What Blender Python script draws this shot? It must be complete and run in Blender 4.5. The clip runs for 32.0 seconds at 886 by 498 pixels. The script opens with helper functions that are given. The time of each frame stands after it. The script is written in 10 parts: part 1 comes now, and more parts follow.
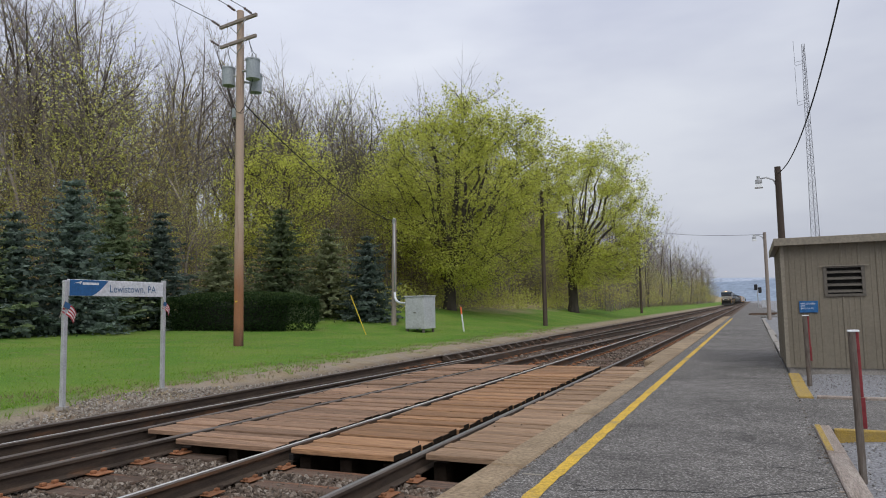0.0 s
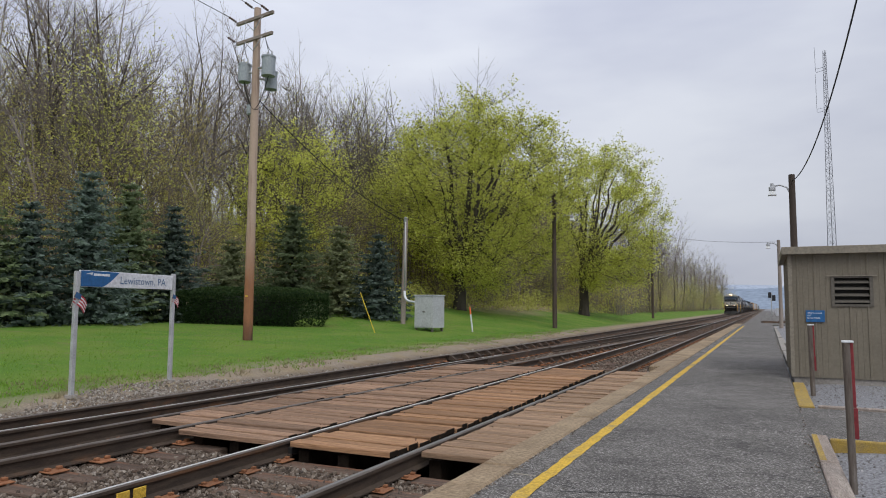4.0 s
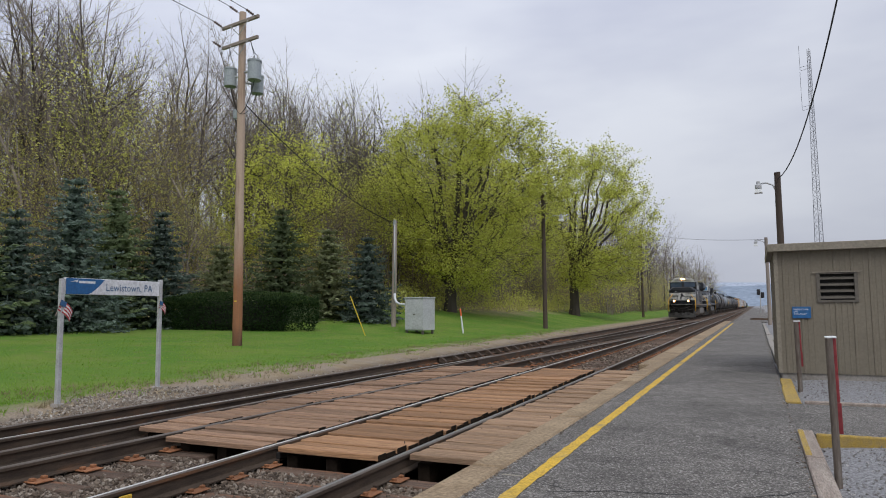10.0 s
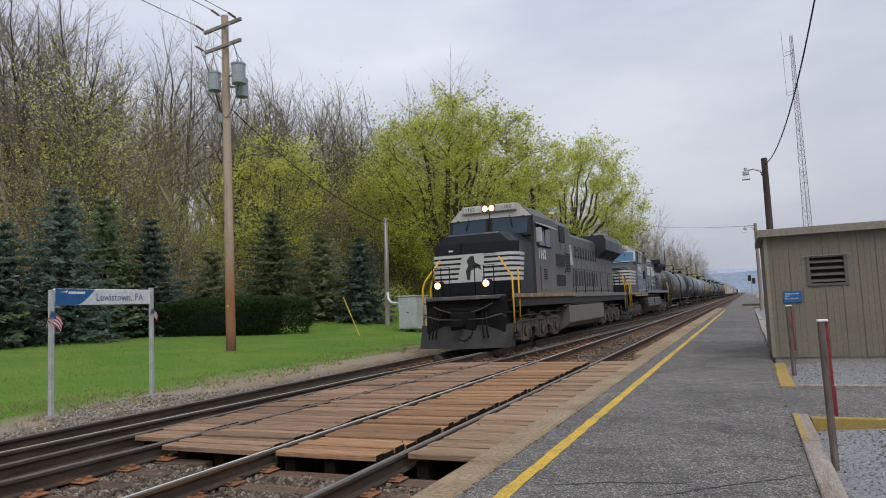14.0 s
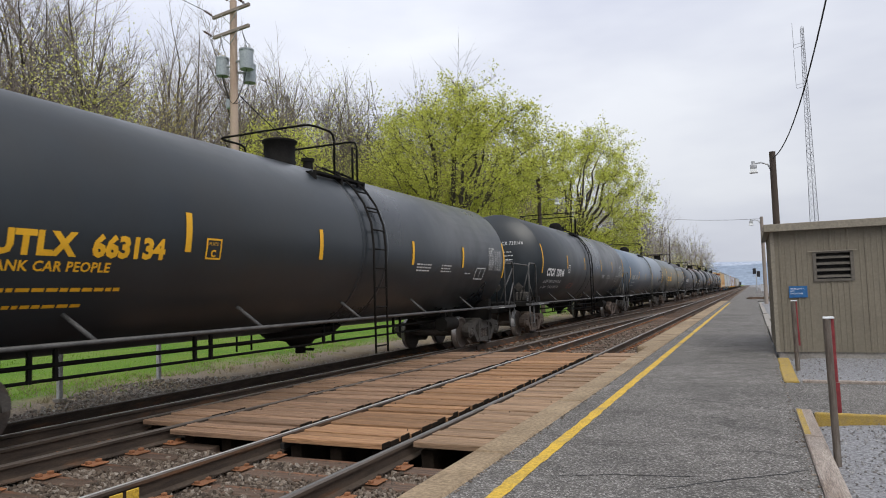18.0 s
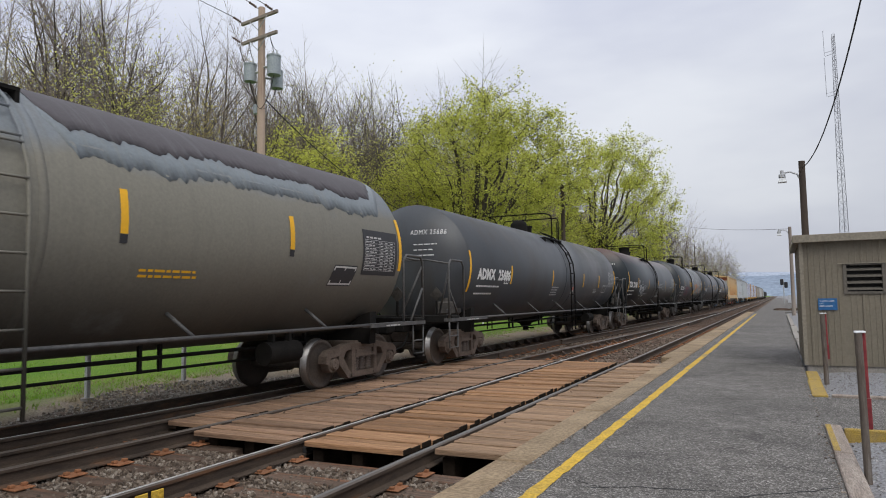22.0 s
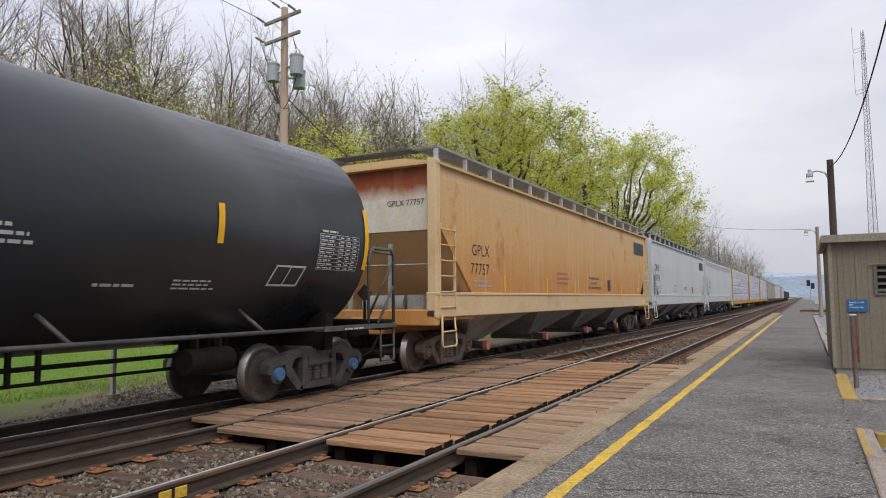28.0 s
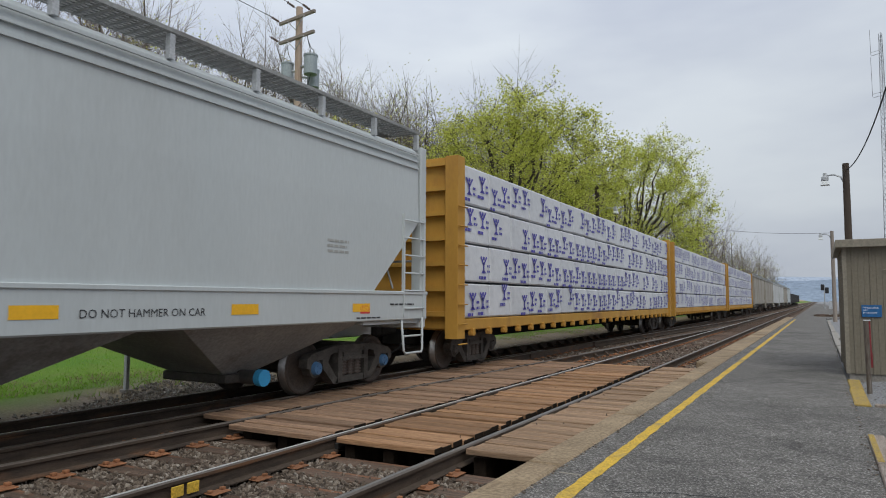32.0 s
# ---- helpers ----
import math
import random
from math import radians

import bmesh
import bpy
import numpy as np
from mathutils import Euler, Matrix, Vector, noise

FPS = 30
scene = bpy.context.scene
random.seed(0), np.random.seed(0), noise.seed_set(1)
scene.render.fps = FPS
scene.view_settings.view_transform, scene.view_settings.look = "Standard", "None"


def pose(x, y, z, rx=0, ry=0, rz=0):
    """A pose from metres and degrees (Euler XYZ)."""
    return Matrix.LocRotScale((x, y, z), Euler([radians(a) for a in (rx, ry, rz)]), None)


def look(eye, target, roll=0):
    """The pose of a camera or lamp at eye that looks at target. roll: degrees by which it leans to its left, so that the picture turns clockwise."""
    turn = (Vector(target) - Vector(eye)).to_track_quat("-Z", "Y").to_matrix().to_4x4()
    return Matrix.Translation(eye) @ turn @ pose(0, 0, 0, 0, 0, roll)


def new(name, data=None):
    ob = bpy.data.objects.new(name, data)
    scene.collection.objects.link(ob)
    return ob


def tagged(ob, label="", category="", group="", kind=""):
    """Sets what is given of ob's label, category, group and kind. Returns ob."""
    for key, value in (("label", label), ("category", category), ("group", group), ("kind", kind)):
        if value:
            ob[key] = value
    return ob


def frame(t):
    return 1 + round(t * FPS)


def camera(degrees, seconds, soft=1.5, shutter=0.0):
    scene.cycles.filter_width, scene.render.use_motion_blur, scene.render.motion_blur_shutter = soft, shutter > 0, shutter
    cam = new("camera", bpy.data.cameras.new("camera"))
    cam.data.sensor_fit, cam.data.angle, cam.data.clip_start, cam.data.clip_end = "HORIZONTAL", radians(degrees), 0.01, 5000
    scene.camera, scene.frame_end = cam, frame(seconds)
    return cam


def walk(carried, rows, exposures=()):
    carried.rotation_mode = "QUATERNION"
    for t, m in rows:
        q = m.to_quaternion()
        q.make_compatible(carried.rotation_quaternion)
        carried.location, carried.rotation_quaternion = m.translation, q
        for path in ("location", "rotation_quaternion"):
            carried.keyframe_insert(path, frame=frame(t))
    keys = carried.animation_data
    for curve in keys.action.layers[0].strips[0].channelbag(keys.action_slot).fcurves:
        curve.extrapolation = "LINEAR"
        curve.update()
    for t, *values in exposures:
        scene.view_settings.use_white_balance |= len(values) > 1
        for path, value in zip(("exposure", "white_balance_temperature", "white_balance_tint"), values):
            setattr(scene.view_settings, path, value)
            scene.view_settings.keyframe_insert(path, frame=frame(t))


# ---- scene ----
cam = camera(66.3, 32.0, soft=1.0, shutter=0.03)
PATH = [
    (0, (-0.187, 0.009, 1.447), (-1.009, 1.824, 1.616), -1.1),
    (0.5, (-0.178, 0.01, 1.452), (-1.0, 1.825, 1.624), -0.3),
    (1, (-0.116, 0.028, 1.452), (-0.963, 1.832, 1.624), 0.2),
    (1.5, (-0.059, 0.013, 1.448), (-0.916, 1.811, 1.621), -0.0),
    (2, (-0.027, 0.02, 1.446), (-0.907, 1.807, 1.62), 0.4),
    (2.5, (-0.005, 0.006, 1.449), (-0.905, 1.785, 1.616), 0.7),
    (3, (-0.047, 0.009, 1.458), (-0.918, 1.8, 1.64), -0.4),
    (3.5, (-0.041, -0.024, 1.453), (-0.879, 1.784, 1.629), 0.0),
    (4, (-0.037, -0.022, 1.452), (-0.894, 1.778, 1.62), 0.4),
    (4.5, (-0.034, -0.02, 1.453), (-0.895, 1.778, 1.621), 0.2),
    (6.5, (-0.016, -0.005, 1.454), (-0.894, 1.785, 1.614), -0.2),
    (7, (-0.02, 0.009, 1.452), (-0.903, 1.796, 1.611), -0.1),
    (7.5, (-0.012, -0.009, 1.454), (-0.903, 1.774, 1.615), 0.1),
    (8, (-0.002, -0.002, 1.452), (-0.868, 1.793, 1.616), -0.1),
    (8.5, (0.01, -0.011, 1.452), (-0.845, 1.789, 1.62), -0.1),
    (9, (0.011, -0.003, 1.452), (-0.836, 1.801, 1.622), -0.0),
    (9.5, (0.008, 0.012, 1.456), (-0.833, 1.819, 1.627), -0.1),
    (10, (0.008, -0.001, 1.451), (-0.823, 1.81, 1.625), -0.5),
    (10.5, (0.011, -0.008, 1.453), (-0.815, 1.806, 1.627), -0.9),
    (11, (0.018, -0.007, 1.453), (-0.807, 1.807, 1.627), -1.0),
    (11.5, (0.023, -0.007, 1.453), (-0.795, 1.81, 1.622), -0.9),
    (12, (0.019, 0.001, 1.452), (-0.793, 1.821, 1.618), -1.1),
    (12.5, (0.02, 0.009, 1.452), (-0.788, 1.831, 1.616), -1.2),
    (13, (0.022, 0.007, 1.45), (-0.785, 1.83, 1.612), -1.2),
    (13.5, (0.018, 0.015, 1.453), (-0.789, 1.838, 1.613), -1.2),
    (14, (0.007, 0.019, 1.454), (-0.802, 1.841, 1.619), -2.6),
    (14.1, (0.021, 0.047, 1.479), (-0.869, 1.83, 1.645), -2.7),
    (14.2, (0.008, 0.025, 1.457), (-0.794, 1.85, 1.599), -2.7),
    (14.3, (0.009, 0.027, 1.458), (-0.769, 1.863, 1.585), -2.7),
    (14.5, (0.01, 0.031, 1.462), (-0.781, 1.865, 1.562), -2.7),
    (16.5, (0.011, -0.022, 1.486), (-0.801, 1.799, 1.637), -1.1),
    (17, (0.007, 0.0, 1.486), (-0.813, 1.818, 1.633), -1.1),
    (17.5, (0.007, -0.003, 1.476), (-0.813, 1.816, 1.609), -1.4),
    (18, (-0.009, -0.03, 1.482), (-0.832, 1.788, 1.613), -1.7),
    (18.5, (-0.007, -0.024, 1.484), (-0.838, 1.791, 1.6), -1.8),
    (19, (-0.002, -0.006, 1.485), (-0.845, 1.805, 1.588), -1.4),
    (19.5, (-0.027, -0.04, 1.488), (-0.881, 1.765, 1.592), -1.8),
    (20, (-0.037, -0.049, 1.49), (-0.86, 1.77, 1.599), -1.2),
    (20.5, (-0.037, -0.029, 1.484), (-0.821, 1.808, 1.593), -1.2),
    (21, (-0.032, 0.009, 1.482), (-0.847, 1.832, 1.597), -1.0),
    (21.5, (-0.028, -0.03, 1.491), (-0.899, 1.764, 1.642), -1.0),
    (22, (-0.023, -0.04, 1.494), (-0.905, 1.749, 1.644), -0.8),
    (22.5, (-0.021, -0.014, 1.493), (-0.917, 1.769, 1.637), -0.8),
    (23, (-0.028, -0.018, 1.492), (-0.928, 1.763, 1.628), -0.7),
    (23.5, (-0.03, -0.052, 1.488), (-0.932, 1.728, 1.616), -0.5),
    (24, (-0.028, -0.035, 1.49), (-0.934, 1.744, 1.611), -0.3),
    (24.5, (-0.025, -0.052, 1.498), (-0.933, 1.726, 1.615), -0.5),
    (25, (-0.031, -0.043, 1.491), (-0.944, 1.733, 1.606), -0.6),
    (25.5, (-0.04, -0.017, 1.483), (-0.96, 1.755, 1.608), -0.8),
    (27.5, (-0.048, -0.021, 1.498), (-0.98, 1.743, 1.646), -0.5),
    (28, (-0.052, -0.014, 1.491), (-0.989, 1.747, 1.64), -0.5),
    (28.5, (-0.047, -0.032, 1.491), (-0.981, 1.731, 1.639), -0.1),
    (29, (-0.045, -0.04, 1.491), (-0.983, 1.72, 1.644), -0.2),
    (29.5, (-0.039, -0.011, 1.485), (-0.987, 1.742, 1.643), -0.3),
    (30, (-0.038, -0.029, 1.491), (-0.992, 1.722, 1.646), 0.0),
    (30.5, (-0.047, -0.048, 1.489), (-1.006, 1.701, 1.641), 0.3),
    (31, (-0.046, -0.043, 1.492), (-1.006, 1.705, 1.643), 0.3),
    (31.5, (-0.045, -0.04, 1.496), (-1.007, 1.706, 1.645), 0.2),
    (32, (-0.042, -0.042, 1.495), (-1.008, 1.703, 1.644), 0.2),
]
walk(cam, [(t, look(eye, target, roll)) for t, eye, target, roll in PATH],
     exposures=[(0, 0.0, 6440, 10), (14, 0.0, 6440, 10), (16.5, 0.06, 6480, 7), (17, 0.18, 6520, 7), (18, 0.27, 6620, 9), (20, 0.27, 6620, 9), (22, 0.12, 6580, 9), (24, 0.28, 6640, 9), (25, 0.3, 6640, 9), (28, 0.28, 6740, 10), (29, 0.12, 6600, 7), (30, -0.03, 6400, 4), (32, -0.05, 6440, 5)])

# ---- light ----
SUN_UP, SUN_TURN = 52.0, 140.0
world = bpy.data.worlds.new("overcast")
scene.world = world
world.use_nodes = True
wn, wl = world.node_tree.nodes, world.node_tree.links
wn.clear()
w_out, w_bg = wn.new("ShaderNodeOutputWorld"), wn.new("ShaderNodeBackground")
w_sky = wn.new("ShaderNodeTexSky")
w_sky.sky_type, w_sky.sun_disc = "NISHITA", False
w_sky.sun_elevation, w_sky.sun_rotation = radians(SUN_UP), radians(SUN_TURN)
w_sky.dust_density, w_sky.air_density = 3.0, 1.0
w_co, w_map = wn.new("ShaderNodeTexCoord"), wn.new("ShaderNodeMapping")
w_map.inputs["Scale"].default_value = (1.0, 1.0, 3.2)
w_n, w_r = wn.new("ShaderNodeTexNoise"), wn.new("ShaderNodeValToRGB")
w_n.inputs["Scale"].default_value, w_n.inputs["Detail"].default_value = 1.7, 5.0
w_r.color_ramp.elements[0].position, w_r.color_ramp.elements[0].color = 0.34, (0.575, 0.61, 0.75, 1)
w_r.color_ramp.elements[1].position, w_r.color_ramp.elements[1].color = 0.68, (0.855, 0.89, 0.975, 1)
w_mul, w_mix = wn.new("ShaderNodeVectorMath"), wn.new("ShaderNodeMix")
w_mul.operation = "SCALE"
w_mul.inputs["Scale"].default_value = 0.05
w_mix.data_type = "RGBA"
w_mix.inputs["Factor"].default_value = 0.93
wl.new(w_co.outputs["Generated"], w_map.inputs["Vector"])
wl.new(w_map.outputs["Vector"], w_n.inputs["Vector"])
wl.new(w_n.outputs["Fac"], w_r.inputs["Fac"])
wl.new(w_sky.outputs["Color"], w_mul.inputs[0])
wl.new(w_mul.outputs["Vector"], w_mix.inputs["A"])
wl.new(w_r.outputs["Color"], w_mix.inputs["B"])
# an overcast sky is brighter overhead than at the horizon; the cloud is thicker to the east
w_dot, w_zen, w_dim = wn.new("ShaderNodeVectorMath"), wn.new("ShaderNodeMapRange"), wn.new("ShaderNodeVectorMath")
w_dot.operation, w_dot.inputs[1].default_value = "DOT_PRODUCT", (-0.22, 0.0, 1.0)
w_zen.inputs["From Min"].default_value, w_zen.inputs["From Max"].default_value = 0.0, 0.60
w_zen.inputs["To Min"].default_value, w_zen.inputs["To Max"].default_value = 0.74, 1.20
w_dim.operation = "SCALE"
wl.new(w_co.outputs["Generated"], w_dot.inputs[0])
wl.new(w_dot.outputs["Value"], w_zen.inputs["Value"])
wl.new(w_mix.outputs["Result"], w_dim.inputs[0])
wl.new(w_zen.outputs["Result"], w_dim.inputs["Scale"])
wl.new(w_dim.outputs["Vector"], w_bg.inputs["Color"])
w_bg.inputs["Strength"].default_value = 0.92
wl.new(w_bg.outputs["Background"], w_out.inputs["Surface"])
sun = new("sun", bpy.data.lights.new("sun", "SUN"))
sun.data.energy, sun.data.angle, sun.data.color = 1.5, radians(40), (1.0, 0.97, 0.92)
sun.matrix_world = look((0, 0, 60), (0 - math.sin(radians(SUN_TURN)) * 30, 0 - math.cos(radians(SUN_TURN)) * 30, 60 - math.tan(radians(SUN_UP)) * 30))


# ---- mesh tools ----
class Geo:
    """Vertices and faces of one mesh, with a material slot for each face."""

    def __init__(self):
        self.v, self.f, self.m, self.smooth = [], [], [], []

    def add(self, verts, faces, m=0, smooth=False):
        o = len(self.v)
        self.v += [tuple(p) for p in verts]
        self.f += [tuple(i + o for i in face) for face in faces]
        self.m += [m] * len(faces)
        self.smooth += [smooth] * len(faces)
        return self

    def box(self, x0, x1, y0, y1, z0, z1, m=0, c=0.0):
        if c <= 0:
            vs = [(x, y, z) for x in (x0, x1) for y in (y0, y1) for z in (z0, z1)]
            return self.add(vs, [(0, 1, 3, 2), (4, 6, 7, 5), (0, 4, 5, 1), (2, 3, 7, 6), (0, 2, 6, 4), (1, 5, 7, 3)], m)
        bm = bmesh.new()
        vs = []
        for x, sx in ((x0, 1), (x1, -1)):
            for y, sy in ((y0, 1), (y1, -1)):
                for z, sz in ((z0, 1), (z1, -1)):
                    for k in ((0, 1, 1), (1, 0, 1), (1, 1, 0)):
                        vs.append(bm.verts.new((x + sx * c * k[0], y + sy * c * k[1], z + sz * c * k[2])))
        bmesh.ops.convex_hull(bm, input=vs)
        bmesh.ops.dissolve_limit(bm, angle_limit=0.02, verts=bm.verts[:], edges=bm.edges[:])
        bm.verts.index_update()
        self.add([v.co for v in bm.verts], [[v.index for v in f.verts] for f in bm.faces], m)
        bm.free()
        return self

    def cyl(self, p0, p1, r0, r1=None, n=8, m=0, caps=True, smooth=True):
        p0, p1 = Vector(p0), Vector(p1)
        r1 = r0 if r1 is None else r1
        d = (p1 - p0).normalized()
        a = d.orthogonal().normalized()
        b = d.cross(a)
        ring = [a * math.cos(2 * math.pi * k / n) + b * math.sin(2 * math.pi * k / n) for k in range(n)]
        self.add([p0 + e * r0 for e in ring] + [p1 + e * r1 for e in ring],
                 [(k, (k + 1) % n, n + (k + 1) % n, n + k) for k in range(n)], m, smooth)
        if caps:
            self.add([p0 + e * r0 for e in ring], [tuple(range(n - 1, -1, -1))], m)
            self.add([p1 + e * r1 for e in ring], [tuple(range(n))], m)
        return self

    def tube(self, pts, r, n=6, m=0):
        """A pipe along points; r one radius or one for each point."""
        pts = [Vector(p) for p in pts]
        rs = r if isinstance(r, (list, tuple)) else [r] * len(pts)
        o, rows = len(self.v), len(pts)
        a = None
        for k, p in enumerate(pts):
            d = (pts[min(k + 1, rows - 1)] - pts[max(k - 1, 0)]).normalized()
            a = d.orthogonal().normalized() if a is None else (a - d * a.dot(d)).normalized()
            b = d.cross(a)
            self.v += [tuple(p + (a * math.cos(2 * math.pi * j / n) + b * math.sin(2 * math.pi * j / n)) * rs[k]) for j in range(n)]
        fs = [(o + k * n + j, o + k * n + (j + 1) % n, o + (k + 1) * n + (j + 1) % n, o + (k + 1) * n + j) for k in range(rows - 1) for j in range(n)]
        fs += [tuple(o + j for j in range(n - 1, -1, -1)), tuple(o + (rows - 1) * n + j for j in range(n))]
        self.f += fs
        self.m += [m] * len(fs)
        self.smooth += [True] * (len(fs) - 2) + [False] * 2
        return self

    def prism(self, poly, axis, a, b, m=0, smooth=False):
        """A polygon in the plane across the axis, drawn out from a to b."""
        n = len(poly)
        put = {"x": lambda u, v, w: (w, u, v), "y": lambda u, v, w: (u, w, v), "z": lambda u, v, w: (u, v, w)}[axis]
        vs = [put(u, v, a) for u, v in poly] + [put(u, v, b) for u, v in poly]
        self.add(vs, [(k, (k + 1) % n, n + (k + 1) % n, n + k) for k in range(n)], m, smooth)
        self.add(vs, [tuple(range(n - 1, -1, -1)), tuple(range(n, 2 * n))], m)
        return self

    def loft(self, rings, m=0, smooth=True, caps=True):
        """Skin over closed rings with as many points each."""
        n = len(rings[0])
        self.add([p for ring in rings for p in ring],
                 [(k * n + j, k * n + (j + 1) % n, (k + 1) * n + (j + 1) % n, (k + 1) * n + j) for k in range(len(rings) - 1) for j in range(n)], m, smooth)
        if caps:
            self.add(rings[0], [tuple(range(n - 1, -1, -1))], m)
            self.add(rings[-1], [tuple(range(n))], m)
        return self

    def join(self, other, matrix=None, m=None):
        vs = [matrix @ Vector(p) for p in other.v] if matrix else other.v
        o = len(self.v)
        self.v += [tuple(p) for p in vs]
        self.f += [tuple(i + o for i in face) for face in other.f]
        self.m += other.m if m is None else [m] * len(other.f)
        self.smooth += other.smooth
        return self

    def mesh(self, name, mats):
        me = bpy.data.meshes.new(name)
        me.from_pydata(self.v, [], self.f)
        for mt in mats if isinstance(mats, (list, tuple)) else [mats]:
            me.materials.append(mt)
        me.polygons.foreach_set("material_index", self.m)
        me.polygons.foreach_set("use_smooth", self.smooth)
        bm = bmesh.new()
        bm.from_mesh(me)
        bmesh.ops.recalc_face_normals(bm, faces=bm.faces[:])
        bm.to_mesh(me)
        bm.free()
        return me


def part(name, geo, mats, parent=None, label="", at=None):
    """One mesh object, under its thing where it has one. geo may be a mesh that is shared."""
    ob = new(name, geo.mesh(name, mats) if isinstance(geo, Geo) else geo)
    if parent:
        ob.parent = parent
    if at is not None:
        ob.matrix_basis = at
    if label:
        tagged(ob, label)
    return ob


def thing(name, label, category, group="", kind="", at=None):
    ob = new(name)
    ob.empty_display_size = 0.3
    if at is not None:
        ob.matrix_basis = at
    return tagged(ob, label, category, group, kind)


def solid(name, geo, mats, label, category, group="", kind="", at=None):
    return tagged(part(name, geo, mats, None, "", at), label, category, group, kind)


def lettering(text, size, spacing=1.0, shear=0.0, bold=0.0):
    """A flat mesh of a line of text in x and y, from the origin."""
    cu = bpy.data.curves.new("text", "FONT")
    cu.body, cu.size, cu.space_character, cu.shear, cu.resolution_u = text, size, spacing, shear, 2
    cu.offset = bold
    ob = bpy.data.objects.new("text", cu)
    me = bpy.data.meshes.new_from_object(ob)
    bpy.data.objects.remove(ob)
    g = Geo()
    g.add([tuple(v.co) for v in me.vertices], [tuple(p.vertices) for p in me.polygons])
    bpy.data.meshes.remove(me)
    bpy.data.curves.remove(cu)
    return g


# ---- materials ----
def surf(name, c1, c2, scale=3.0, rough=0.8, metal=0.0, bump=0.3, grain=40.0, c3=None, stretch=(1, 1, 1), spec=0.4, rand=0.0, rough2=None, coord="Object", dist=0.02, mott=1.0):
    """Paint of two colours in patches, with grain, a third colour for stains, and relief."""
    mt = bpy.data.materials.new(name)
    mt.use_nodes = True
    n, l = mt.node_tree.nodes, mt.node_tree.links
    b = n["Principled BSDF"]
    b.inputs["Metallic"].default_value = metal
    b.inputs["Specular IOR Level"].default_value = spec
    co, mp = n.new("ShaderNodeTexCoord"), n.new("ShaderNodeMapping")
    mp.inputs["Scale"].default_value = stretch
    l.new(co.outputs[coord], mp.inputs["Vector"])

    def noise_at(s, detail, low, high):
        t, r = n.new("ShaderNodeTexNoise"), n.new("ShaderNodeMapRange")
        t.inputs["Scale"].default_value, t.inputs["Detail"].default_value, t.inputs["Roughness"].default_value = s, detail, 0.62
        r.inputs["From Min"].default_value, r.inputs["From Max"].default_value = low, high
        l.new(mp.outputs["Vector"], t.inputs["Vector"])
        l.new(t.outputs["Fac"], r.inputs["Value"])
        return t.outputs["Fac"], r.outputs["Result"]

    def mixed(fac, a, bb):
        x = n.new("ShaderNodeMix")
        x.data_type = "RGBA"
        for key, val in (("Factor", fac), ("A", a), ("B", bb)):
            if isinstance(val, (tuple, list)):
                x.inputs[key].default_value = (*val, 1)
            elif isinstance(val, float):
                x.inputs[key].default_value = val
            else:
                l.new(val, x.inputs[key])
        return x.outputs["Result"]

    _, big = noise_at(scale, 4.0, 0.36, 0.66)
    fine_raw, fine = noise_at(grain, 3.0, 0.3, 0.7)
    col = mixed(big, c1, c2)
    if c3:
        _, stain = noise_at(scale * 0.45, 6.0, 0.55, 0.68)
        col = mixed(stain, col, c3)
    dark = n.new("ShaderNodeMapRange")
    dark.inputs["To Min"].default_value, dark.inputs["To Max"].default_value = 1 - 0.22 * mott, 1 + 0.16 * mott
    l.new(fine, dark.inputs["Value"])
    hsv = n.new("ShaderNodeHueSaturation")
    l.new(col, hsv.inputs["Color"])
    value = dark.outputs["Result"]
    if rand:
        inf, rr, mu = n.new("ShaderNodeObjectInfo"), n.new("ShaderNodeMapRange"), n.new("ShaderNodeMath")
        rr.inputs["To Min"].default_value, rr.inputs["To Max"].default_value = 1 - rand, 1 + rand
        mu.operation = "MULTIPLY"
        l.new(inf.outputs["Random"], rr.inputs["Value"])
        l.new(rr.outputs["Result"], mu.inputs[0])
        l.new(value, mu.inputs[1])
        value = mu.outputs["Value"]
    l.new(value, hsv.inputs["Value"])
    l.new(hsv.outputs["Color"], b.inputs["Base Color"])
    ro = n.new("ShaderNodeMapRange")
    ro.inputs["To Min"].default_value, ro.inputs["To Max"].default_value = rough, rough2 if rough2 is not None else min(1.0, rough + 0.12)
    l.new(big, ro.inputs["Value"])
    l.new(ro.outputs["Result"], b.inputs["Roughness"])
    if bump:
        bu = n.new("ShaderNodeBump")
        bu.inputs["Strength"].default_value, bu.inputs["Distance"].default_value = bump, dist
        l.new(fine_raw, bu.inputs["Height"])
        l.new(bu.outputs["Normal"], b.inputs["Normal"])
    return mt


def glow(name, colour, strength):
    mt = bpy.data.materials.new(name)
    mt.use_nodes = True
    b = mt.node_tree.nodes["Principled BSDF"]
    b.inputs["Base Color"].default_value = (*colour, 1)
    b.inputs["Emission Color"].default_value, b.inputs["Emission Strength"].default_value = (*colour, 1), strength
    return mt


def plain(name, c, rough=0.6, metal=0.0):
    return surf(name, tuple(k * 0.94 for k in c), tuple(min(1, k * 1.05) for k in c), 2.0, rough, metal, 0.03, 25.0, mott=0.3)

